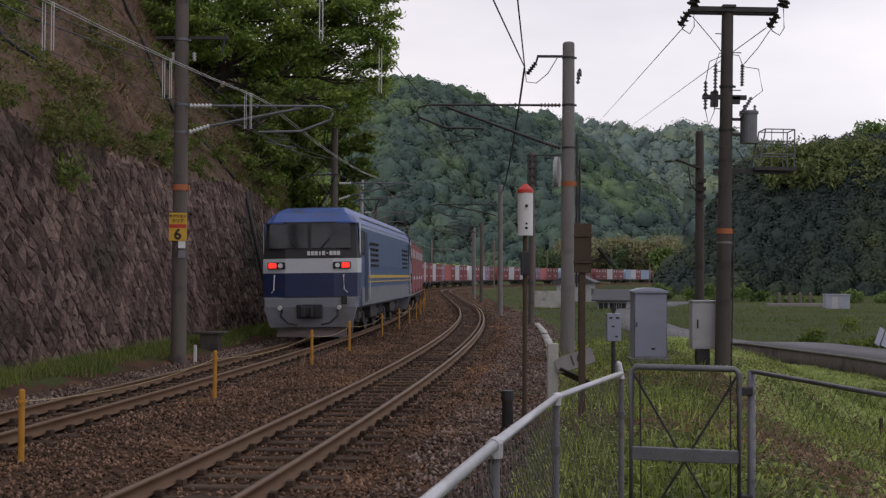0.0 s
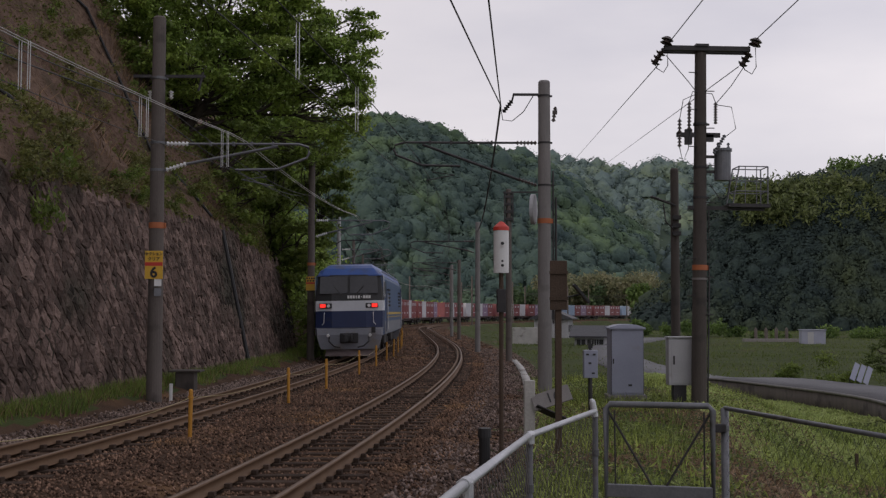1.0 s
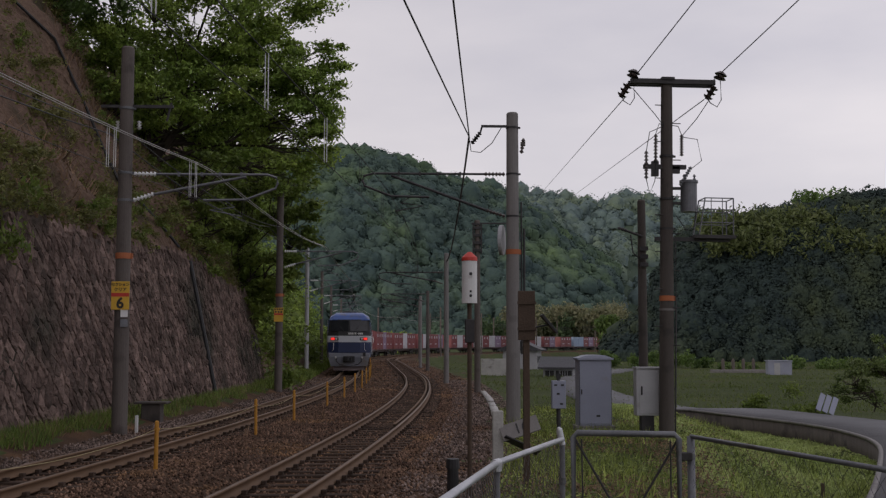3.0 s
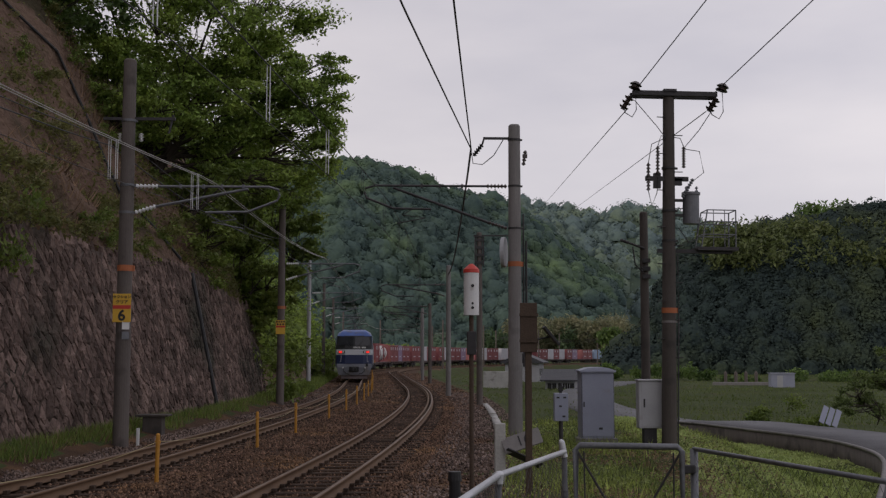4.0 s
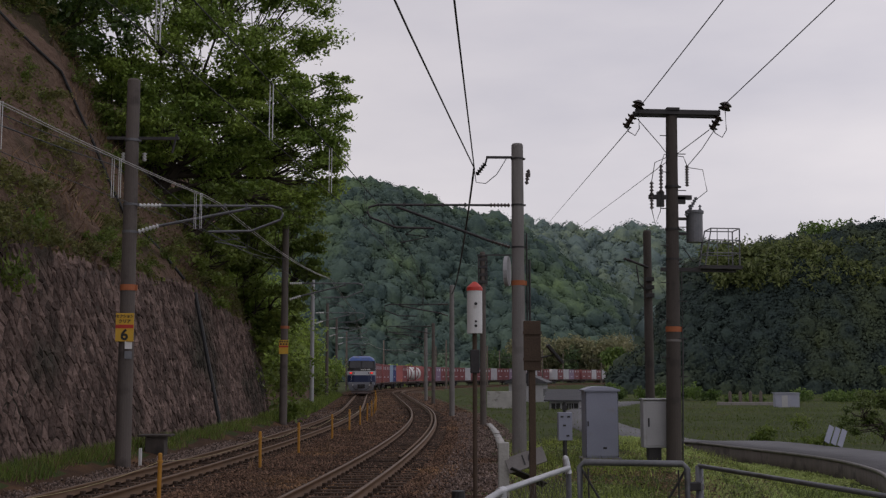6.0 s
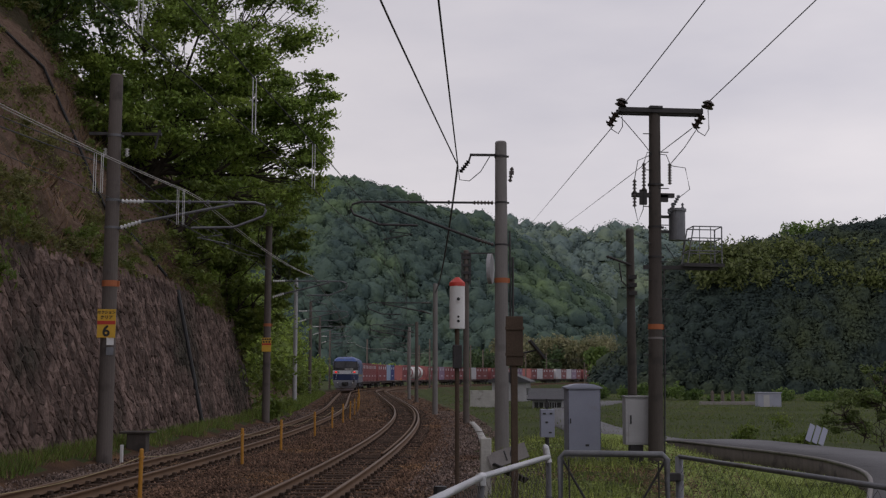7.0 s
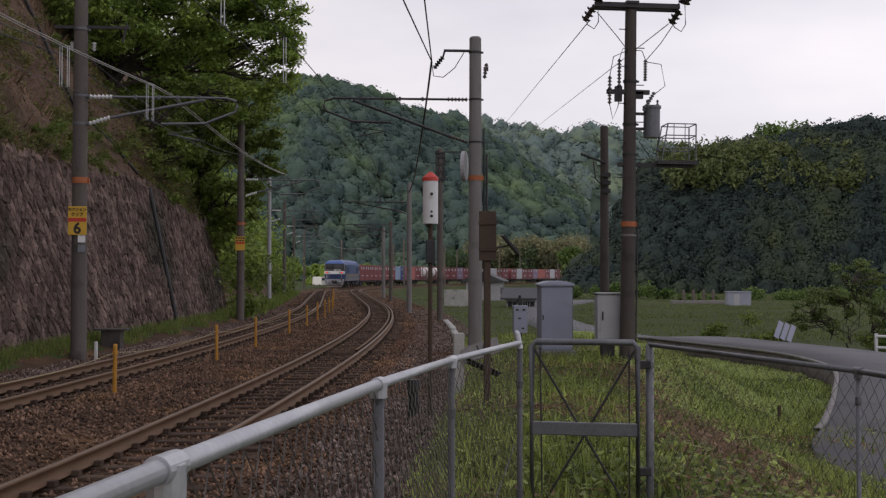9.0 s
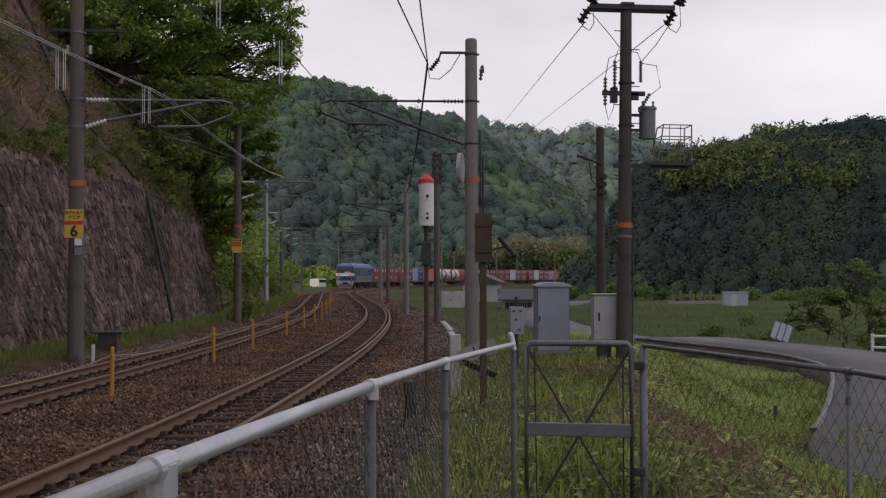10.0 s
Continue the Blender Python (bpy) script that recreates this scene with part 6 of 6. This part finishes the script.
def build_tree(base, blobs, seed, leafmat, leaf, per, label, trunk_r=0.22, fork=0.45):
    """blobs: centres and radii of the boughs' leaf masses, seen from the foot."""
    rng = np.random.default_rng(seed)
    t = empty("tree", *base, label=label, category="tree")
    bm = B()
    mid = sum((Vector(b[:3]) for b in blobs), Vector()) / len(blobs)
    top = Vector((mid.x * 0.5, mid.y * 0.5, mid.z * fork))
    branch(bm, (0, 0, -0.5), top, trunk_r, trunk_r * 0.7, 0.12, rng)
    pts = []
    for x, y, z, r in blobs:
        start = top * float(rng.uniform(0.45, 1.1)) + Vector(rng.normal(size=3)) * 0.12
        limb = branch(bm, start, (x, y, z), trunk_r * 0.27, 0.02, 0.35, rng)
        n_sub = max(5, int(r * 9))
        for k in range(n_sub):
            d = rng.normal(size=3)
            d /= np.linalg.norm(d)
            d[2] *= 0.75
            c = np.array((x, y, z)) + d * r * rng.uniform(0.45, 1.0)
            if k < 14:
                branch(bm, limb[3], tuple(c), 0.03, 0.01, 0.14, rng, 3)
            rr = r * rng.uniform(0.2, 0.46)
            pts.append(clump_points(rng, c, rr, int(0.5 * per * (rr / 0.6) ** 1.6) + 10, 0.5, 0.95))
    part("trunk", bm, M_BARK, t, "dark branching trunk")
    p = np.concatenate(pts)
    v, f = leaves(rng, p, leaf, 0.35, 0.48)
    part("crown", mesh_np("crown", v, f, leafmat), None, t, "loose leafy crown")
    return t


def build_plants():
    rng = np.random.default_rng(8)
    # great tree leaning out over the wall
    build_tree((-11.0, 46.5, 8.0), [(1.0, 1, 4.5, 2.4), (4.2, 1.5, 2.6, 2.2), (6.2, 1, 4.2, 2.2), (3.2, 0, 6.8, 2.8), (5.8, 2, 7.6, 2.5), (-1.5, 0, 8, 2.8), (1.2, 1, 10.6, 3.0), (4.2, 1, 11.0, 2.9), (-2.5, 1, 12.0, 2.8), (2.0, 2, 2.0, 2.0), (7.4, 1.5, 6.0, 1.6), (5.0, 0.5, 5.2, 2.0), (-0.5, 0.5, 2.5, 2.0), (7.6, 1, 2.6, 1.7), (6.4, 1.5, 1.0, 1.6), (8.0, 1.2, 4.2, 1.3), (6.6, 1, 10.2, 1.7), (7.0, 1, 3.4, 1.9), (2.0, -1.8, 3.2, 1.9), (0.0, -2.0, 4.6, 2.0), (4.0, -1.6, 4.8, 1.9)], 31, L_TREE, 0.1, 350, "large dark leafy tree leaning out over the railway", 0.32)
    build_tree((-15.0, 43.0, 11.0), [(0, 0, 5, 2.8), (-2.5, 0, 6.5, 2.8), (2, 0, 8, 2.8), (0, 1, 10.5, 2.8), (-3.5, 1, 3.5, 2.4), (2.8, 0, 4.4, 2.2), (-3.5, 0, 10, 2.6)], 32, L_DARK, 0.13, 150, "dark leafy tree high on the slope", 0.28)
    build_tree((-12.5, 57.0, 8.0), [(0, 0, 5, 3.2), (3.5, 0, 3.4, 2.8), (4.4, 0, 6.4, 2.2), (0, 1, 8.5, 2.6), (4.8, 0, 0.2, 2.4), (2.5, 0, -1.5, 2.4)], 33, L_TREE, 0.15, 130, "leafy tree behind the wall's end", 0.28)
    build_tree((-18.5, 39.0, 15.0), [(0, 0, 3, 2.6), (2.4, 0, 5, 2.6), (-2, 0, 6, 2.8), (1, 1, 8, 2.8), (4, 0, 2.6, 2.2)], 34, L_DARK, 0.14, 160, "dark leafy tree near the slope's top", 0.26)
    build_tree((-10.5, 68.0, 7.0), [(0, 0, 4, 2.8), (2.6, 0, 2.5, 2.4), (3.2, 0, 5.5, 2.4), (0.5, 1, 7.5, 2.8)], 35, L_SHRUB, 0.17, 220, "bright green tree past the wall's end", 0.24)
    build_tree((-8.2, 53.5, 3.0), [(2.6, 0, 2.2, 1.6), (3.3, 0, 4.6, 1.6), (1.5, 0, 5.4, 1.9), (3.4, 0.5, 6.6, 1.3), (1.6, 0, 0.8, 1.6), (0.6, 0, 3.2, 1.8)], 36, L_SHRUB, 0.12, 420, "bright green young tree at the wall's end", 0.16)
    build_tree((-9.8, 46.0, 5.2), [(1.2, -1.5, 1.2, 1.4), (2.2, -1.0, 0.2, 1.3), (1.6, -1.2, 2.8, 1.5), (2.7, -0.6, 1.6, 1.3), (0.4, -1.6, 2.4, 1.3), (2.4, -0.6, 3.8, 1.2)], 37, L_SHRUB, 0.1, 300, "bright green young tree hanging over the wall", 0.13)
    # leafy edge past the wall
    k = 0
    for y in np.arange(53.5, 128, 4.2):
        s = s_at_y(y)
        for off, z, r in ((-GAP - 4.6, 1.6, 1.7), (-GAP - 5.6, 4.2, 2.0), (-GAP - 6.8, 7.2, 2.2)):
            fade = 1 - 0.5 * float(smooth(85, 128, y))
            x, yy, th = line_at(s + rng.uniform(-1, 1), off + rng.uniform(-0.5, 0.5))
            pts = np.concatenate([clump_points(rng, np.array((x, yy, z * fade)) + rng.normal(size=3) * r * 0.5, r * rng.uniform(0.4, 0.7), 170, 0.8, 0.8) for _ in range(7)])
            v, f = leaves(rng, pts, 0.16, 0.3, 0.5)
            t = new("bush", mesh_np("bush", v, f, L_SHRUB if k % 3 == 0 else L_TREE))
            tagged(t, "leafy green bush on the railway slope", "bush", "bushes past the wall")
            k += 1
    # shrubs on the wall's top and the slope
    meshes = []
    for i in range(5):
        pts = np.concatenate([clump_points(rng, rng.normal(size=3) * np.array((0.45, 0.45, 0.28)), rng.uniform(0.25, 0.5), 130, 0.8, 0.9) for _ in range(6)])
        v, f = leaves(rng, pts, 0.075, 0.2, 0.4)
        meshes.append(mesh_np("shrub", v, f, L_OLIVE if i < 3 else L_SHRUB))
    spots = [(s_at_y(rng.uniform(13, 54)), rng.random() ** 1.6 * 14) for _ in range(120)]
    spots += [(s_at_y(y), 0.15 + 0.3 * rng.random()) for y in np.arange(15, 54, 1.9)]
    for s, e in spots:
        x, y, z = slope_point(s, e)
        o = new("shrub", meshes[int(rng.integers(5))])
        q = rng.uniform(0.4, 1.05) * (0.6 if e < 0.5 else 1.0)
        o.matrix_basis = pose(x, y, z + 0.1, 0, 0, rng.uniform(0, 360)) @ Matrix.Diagonal((q, q, q * rng.uniform(0.7, 1.1), 1))
        tagged(o, "small straggling shrub rooted on the brown slope", "shrub", "shrubs on the slope")
    for yw, h, q, hang in ((24.7, 4.35, 0.95, 1.5), (23.6, 5.0, 0.8, 1.0), (26.0, 5.2, 0.7, 0.9), (20.5, 5.3, 1.0, 1.0)):
        x, y, z = wall_point(s_at_y(yw), h, 0.15)
        o = new("shrub", meshes[3 if h < 5 else 1])
        o.matrix_basis = pose(x, y, z, 0, 0, 40 * yw) @ Matrix.Diagonal((q, q, q * hang, 1))
        tagged(o, "larger green shrub hanging over the wall's top", "shrub", "shrubs on the slope")
    # thin growth on the slope
    pts = []
    for _ in range(52000):
        s, e = s_at_y(rng.uniform(9, 60)), rng.random() ** 1.25 * 17
        if math.sin(s * 0.8) + math.sin(e * 0.9 + s * 0.35) + 0.5 * rng.normal() > 0.25:
            x, y, z = slope_point(s, e)
            pts.append((x + 0.1 * rng.random(), y, z + 0.22 * rng.random()))
    v, f = leaves(rng, np.array(pts), 0.075, 0.3, 0.4)
    tagged(new("slope_weeds", mesh_np("slope_weeds", v, f, L_OLIVE)), "thin olive weeds scattered over the slope", "weeds", kind="stuff")
    pts = []
    for _ in range(16000):
        s, e = s_at_y(rng.uniform(9, 60)), rng.random() ** 1.1 * 17
        if math.sin(s * 0.5 + 2) + math.sin(e * 0.7 - s * 0.4) + 0.5 * rng.normal() > 0.5:
            pts.append(slope_point(s, e))
    v, f = blades(rng, np.array(pts), 0.4, 0.03, 0.7)
    tagged(new("slope_grass", mesh_np("slope_grass", v, f, L_DRY)), "dry brown grass hanging on the slope", "grass", kind="stuff")
    # black tubes laid down the slope to imitate the shade in its gullies
    for y0, e1, ds in ((40.5, 11, -5.5), (27.5, 9, -3.5)):
        pts = []
        for k in np.linspace(0, 1, 12):
            x, y, z = slope_point(s_at_y(y0) + ds * k + 0.25 * math.sin(9 * k + y0), 0.1 + e1 * k)
            pts.append((x + 0.05, y, z + 0.06))
        bm = B()
        tube(bm, pts, 0.05, 7)
        tagged(part("gully_shade", bm, M_BLACK), "black tube standing in for a shaded gully in the brown slope", "hose", "hoses on the slope")
    # grass at the foot of the wall
    n = 24000
    y = 12 + 60 * rng.random(n) ** 2.0
    d = rng.uniform(-GAP - 3.05, -GAP - 2.05, n) - 0.0
    keep = (d < -GAP - 2.3 - 0.4 * np.sin(y * 1.3) * rng.random(n))
    y, d = y[keep], d[keep]
    x = np.interp(y, LINE[:, 1], LINE[:, 0]) + d
    p = np.stack([x, y, ground_z(x, y) - 0.01], 1)
    v, f = blades(rng, p, 0.24, 0.012)
    tagged(new("verge_grass", mesh_np("verge_grass", v, f, L_SHRUB)), "ragged green grass at the foot of the wall", "grass", kind="stuff")
    q = rng.random(len(p)) < 0.16
    v, f = blades(rng, p[q] + np.array((0.05, 0.1, 0)), 0.22, 0.012)
    tagged(new("verge_stalks", mesh_np("verge_stalks", v, f, L_DRY)), "dry stalks among the grass by the wall", "grass", kind="stuff")
    yy = 50 + 70 * rng.random(14000) ** 1.2
    dd = rng.uniform(-GAP - 3.6, -GAP - 2.0, 14000)
    xx = np.interp(yy, LINE[:, 1], LINE[:, 0]) + dd
    v, f = blades(rng, np.stack([xx, yy, ground_z(xx, yy) - 0.01], 1), 0.3, 0.03)
    tagged(new("lineside_grass", mesh_np("lineside_grass", v, f, L_SHRUB)), "rank green grass beside the railway curve", "grass", kind="stuff")
    # bank behind the gate and fence
    def scatter(name, label, n, x0, x1, y0, y1, hgt, wid, m, test, power=1.4):
        yy = y0 + (y1 - y0) * rng.random(n) ** power
        xx = rng.uniform(x0, x1, n)
        d, _ = beside(xx, yy)
        ok = test(xx, yy, d)
        xx, yy = xx[ok], yy[ok]
        p = np.stack([xx, yy, ground_z(xx, yy) - 0.01], 1)
        v, f = blades(rng, p, hgt, wid)
        tagged(new(name, mesh_np(name, v, f, m)), label, "grass", kind="stuff")

    def patch(xx, yy):
        return np.sin(xx * 1.1 + 0.5 * yy) + np.sin(yy * 0.8 - xx * 0.4 + 1) + 0.7 * rng.normal(size=xx.shape)
    off_road = lambda xx, yy: ~((xx > 6.2) & (yy < 22)) & (xx < 15)
    def carpet(name, label, n, x0, x1, y0, y1, size, lift, m, test, power=1.4):
        """Small flat weed leaves just above the soil."""
        yy = y0 + (y1 - y0) * rng.random(n) ** power
        xx = rng.uniform(x0, x1, n)
        d, _ = beside(xx, yy)
        ok = test(xx, yy, d)
        xx, yy = xx[ok], yy[ok]
        p = np.stack([xx, yy, ground_z(xx, yy) + lift * rng.random(len(xx)) ** 1.5], 1)
        v, f = leaves(rng, p, size, 0.55, 0.38)
        tagged(new(name, mesh_np(name, v, f, m)), label, "weeds", kind="stuff")
    worn = lambda y: 3.5 + 0.185 * (y - 9.3)
    wedge = lambda x, y: (x - 2.3 < (y - 5) * 0.6)
    carpet("bank_weeds", "low green weeds covering the railway bank", 80000, 0.6, 10, 5.5, 36, 0.05, 0.17, L_GRASS, lambda x, y, d: (d > 3.0) & (patch(x, y) > 0.1) & wedge(x, y) & (np.abs(x - worn(y)) > 0.6 * rng.random(x.shape)), 1.5)
    carpet("dry_weeds", "reddish brown dead weeds on the bank", 60000, 0.6, 9, 5.5, 32, 0.036, 0.12, L_DRY, lambda x, y, d: (d > 2.9) & (patch(x + 5, y - 3) > 0.3) & wedge(x, y), 1.5)
    carpet("shady_weeds", "dark green weeds among the grass", 40000, 0.6, 9, 5.5, 34, 0.04, 0.16, L_SHRUB, lambda x, y, d: (d > 3.2) & (patch(x - 4, y + 8) > 0.4) & wedge(x, y), 1.4)
    carpet("dead_stalks", "trampled reddish brown stalks on the bank", 46000, 1.8, 8, 6.5, 24, 0.036, 0.17, L_DRY, lambda x, y, d: (np.abs(x - worn(y)) < 0.5 + 0.6 * rng.random(x.shape)) & (patch(x * 2, y) > -0.8), 1.4)
    scatter("bank_grass", "bright short grass on the railway bank", 64000, 0.6, 13, 5.5, 36, 0.26, 0.0125, L_GRASS, lambda x, y, d: (d > 3.1) & (patch(x + 2, y) > -0.1) & wedge(x, y) & (np.abs(x - worn(y)) > 0.5 + 0.5 * rng.random(x.shape)), 1.5)
    carpet("field_weeds", "pale green plants covering the low field", 120000, 4.5, 15, 15, 46, 0.095, 0.05, L_PADDY, lambda x, y, d: (d > 6.6) & ~((x > 6.6) & (y < 20.5)) & (patch(x * 0.5 + np.sin(y * 1.5), y * 1.6) > -0.9), 1.1)
    scatter("field_grass", "green grass in the fields by the lane", 52000, 6, 60, 24, 120, 0.13, 0.03, L_MEADOW, lambda x, y, d: (d > 7.5) & ~((x > 11.0) & (y < 52) & (x < 18.5)) & (patch(x * 0.4, y * 0.5) > -0.5), 1.3)
    scatter("far_grass", "green grass of the far meadows", 40000, 3, 110, 55, 220, 0.2, 0.05, L_MEADOW, lambda x, y, d: (d > 4.2) & (np.sin(y * 0.22 + x * 0.03) + 0.8 * rng.normal(size=x.shape) > -0.3), 1.2)
    scatter("track_weeds", "dry stalks between the tracks", 2600, -6, 4, 26, 140, 0.3, 0.018, L_DRY, lambda x, y, d: (d < -1.75) & (d > -2.9), 1.2)
    rng = np.random.default_rng(77)
    scatter("path_grass", "short green grass beside the fence", 22000, -1.5, 8, -10, 5.8, 0.1, 0.011, L_GRASS, lambda x, y, d: (d > 2.9) & (patch(x, y) > -0.6), 1.0)
    # bamboo and reeds before the hill
    for x0, x1, y0, zt, m, lab, nn in ((32, 68, 345, 13.5, L_REED, "pale dry bamboo grove below the hill", 130), (24, 50, 341, 9.5, L_HILL, "green grove below the hill", 60), (86, 97, 241, 32.5, L_DARK, "dark round treetops above the ridge", 26), (46, 62, 262, 8.5, L_DARK, "dark bushes beside the railway curve", 60), (61, 100, 227, 26.6, L_RIDGE, "yellow-green bamboo along the hill's top, tinted as if sunlit", 120), (28, 40, 160, 1.6, L_DARK, "low shrubs at the meadow's edge", 26), (40, 75, 150, 0.9, L_DARK, "low shrubs at the meadow's edge", 44), (-14, 2, 215, 4.5, L_TREE, "green trees past the railway curve", 40)):
        pts = []
        for _ in range(nn):
            r = zt * 0.22 if zt < 20 else 2.4
            z = (rng.random() ** 0.6 * zt - 1.5) if zt < 20 else zt + 0.5 - 7.5 * rng.random() ** 1.8
            back = 1.2 * (z - zt) if zt > 20 else 0.0
            pts.append(clump_points(rng, (rng.uniform(x0, x1), y0 + back + rng.normal() * (4 if zt < 20 else 1.5), z), max(0.8, r) * rng.uniform(0.7, 1.3), 160, 1.0, 0.6))
        v, f = leaves(rng, np.concatenate(pts), 0.55 if zt > 3 else 0.25, 0.0, 0.4)
        tagged(new("grove", mesh_np("grove", v, f, m)), lab, "grove", kind="stuff")
    # slender tree by the lane
    build_tree((20.9, 47.5, -1.4), [(0.2, 0, 3.2, 0.95), (1.1, 0, 2.6, 0.95), (-0.9, 0, 2.7, 0.95), (0.7, 0, 3.4, 0.8), (-1.7, 0, 2.0, 0.95), (1.9, 0, 1.8, 0.95), (-2.2, 0, 1.2, 0.8), (-0.2, 0, 2.0, 0.8), (1.4, 0, 1.2, 0.8), (-1.2, 0, 1.3, 0.8)], 41, L_BAMBOO, 0.07, 620, "slender sparse tree beside the lane", 0.05, 0.3)
    for x, y, r in ((22.5, 48.5, 0.9), (18.3, 49.5, 0.6), (24.5, 47, 1.0), (16.8, 54, 0.7), (26.5, 50, 1.2), (19.5, 55, 0.9)):
        pts = np.concatenate([clump_points(rng, np.array((x, y, -0.9)) + rng.normal(size=3) * r * 0.4, r * 0.6, 220, 0.8, 0.8) for _ in range(4)])
        v, f = leaves(rng, pts, 0.10, 0.2, 0.4)
        tagged(new("bush", mesh_np("bush", v, f, L_SHRUB)), "low yellow-green bush beside the lane", "bush", "bushes by the lane")


# ---- houses and far things ----
M_ROOFT = mat("roof_tile", (0.038, 0.039, 0.044), (0.07, 0.071, 0.077), 1.0, 0.6, 0.4, fine=8, stretch=(1, 6, 1))


def build_house(x, y, z, w, dpt, h, rise, rz, label):
    t = empty("house", x, y, z, rz, label, "house", "houses in the valley")
    bm = B()
    box(bm, 0, 0, h / 2 - 0.5, w, dpt, h + 1.0)
    wall = part("wall", bm, M_BOX, t)
    bm = B()
    a, b = w / 2 + 0.5, dpt / 2 + 0.6
    loft(bm, [[(-a, -b, h - 0.1), (-a, 0, h + rise), (-a, b, h - 0.1), (-a, b, h - 0.25), (-a, -b, h - 0.25)], [(a, -b, h - 0.1), (a, 0, h + rise), (a, b, h - 0.1), (a, b, h - 0.25), (a, -b, h - 0.25)]])
    part("roof", bm, M_ROOFT, t, "dark grey tiled roof")
    for k in (-0.28, 0.08, 0.32):
        bm = B()
        box(bm, k * w, -dpt / 2 - 0.02, h * 0.55, 0.9, 0.06, 0.9)
        win = part("window", bm, M_BLACK, wall, "dark window")
        bm = B()
        for q in (-0.48, 0, 0.48):
            box(bm, k * w + q, -dpt / 2 - 0.06, h * 0.55, 0.05, 0.03, 0.95)
        part("window_frame", bm, M_GALV, win)


def build_far():
    build_house(16.7, 118, -2.4, 3.0, 4.0, 2.0, 0.95, -14, "small grey house with dark tiled roof")
    build_house(16.2, 150, -1.9, 3.0, 4.5, 3.1, 1.1, 72, "white two-storey house beside the railway")
    bm = B()
    box(bm, 10.4, 120, -0.9, 3.4, 0.4, 2.4, 0.03)
    tagged(part("boundary_wall", bm, M_CONC_L), "pale concrete wall below the railway curve", "wall")
    t = empty("hut", 41.5, 124, -1.5, -10, "white prefabricated hut at the field's edge", "hut")
    bm = B()
    box(bm, 0, 0, 0.7, 2.5, 2.0, 1.6, 0.02)
    part("body", bm, M_CABINET, t)
    bm = B()
    box(bm, 0, 0, 1.54, 2.7, 2.2, 0.08)
    part("roof", bm, M_CABINET, t)
    bm = B()
    box(bm, -0.3, -1.02, 0.65, 0.6, 0.05, 1.3)
    part("door", bm, M_BOX, t)
    for k in range(4):
        t = empty("vent_stack", 38.2 + 1.3 * k, 134 + 0.3 * k, -1.5, label="grey vertical tank at the substation", category="tank", group="substation tanks")
        bm = B()
        rod(bm, (0, 0, -0.3), (0, 0, 1.45), 0.2, n=12)
        rod(bm, (0, 0, 1.45), (0, 0, 1.65), 0.16, 0.05, n=12)
        part("tank", bm, M_CONC_D, t)
    bm = B()
    box(bm, 40.3, 131.5, -1.35, 8.5, 0.8, 0.5, 0.04)
    tagged(part("low_wall", bm, M_CONC), "low pale concrete wall at the substation", "wall")
    # leaning panels by the lane
    t = empty("panel_board", 17.1, 45.2, -0.86, label="white boards leaning on a frame beside the lane", category="board")
    bm = B()
    for k in range(3):
        box(bm, -0.26 + 0.27 * k, 0, 0.42, 0.22, 0.03, 0.82, 0.004, pose(0, 0, 0, -28, 14, 0))
    part("board", bm, M_CABINET, t)
    bm = B()
    rod(bm, (0.3, 0.1, 0.6), (0.5, 0.45, 0), 0.02)
    rod(bm, (-0.3, 0.1, 0.6), (-0.2, 0.45, 0), 0.02)
    part("strut", bm, M_STEEL_D, t)
    t.matrix_basis = pose(17.1, 45.2, -0.86, 0, 17, 0)
    t = empty("guard_fence", 18.4, 39.5, -1.3, label="white guard fence at the lane's edge", category="fence")
    bm = B()
    for k in range(5):
        box(bm, 0.5 * k, -0.35 * k, 0.5, 0.09, 0.09, 1.1)
    part("post", bm, M_WHITE, t)
    bm = B()
    for z in (0.55, 0.95):
        rod(bm, (0, 0, z), (2.2, -1.54, z), 0.05)
    part("rail", bm, M_WHITE, t)
    bm = B()
    box(bm, 0, 0, 0.12, 0.06, 0.06, 0.75, 0.008)
    ob = tagged(part("stake", bm, M_RUSTY), "dark wooden stake in the field", "stake")
    ob.matrix_basis = pose(8.6, 22.5, -1.3)
    for x in (-7.4,):
        t = empty("parked_van", x, 205, -0.3, 30, "small white van parked past the curve", "van", "parked vans")
        bm = B()
        box(bm, 0, 0, 1.1, 1.6, 3.4, 1.5, 0.12)
        part("body", bm, M_WHITE, t)
        bm = B()
        box(bm, 0, -1.72, 1.45, 1.35, 0.05, 0.5)
        part("window", bm, M_BLACK, t)
        bm = B()
        for sx in (-0.7, 0.7):
            for sy in (-1.1, 1.1):
                rod(bm, (sx - 0.1, sy, 0.32), (sx + 0.1, sy, 0.32), 0.32, n=14)
        part("wheel", bm, M_BLACK, t)


build_ground()
build_road()
build_slope()
build_hills()
build_train()
build_poles()
build_wires()
build_power_pole()
build_trackside()
build_fence()
build_far()
build_plants()
build_ballast()
build_track(0.0, "rusty near railway track on wooden sleepers", True)
build_track(-GAP, "rusty railway track beside the stone wall", False)
build_wall()
motions()
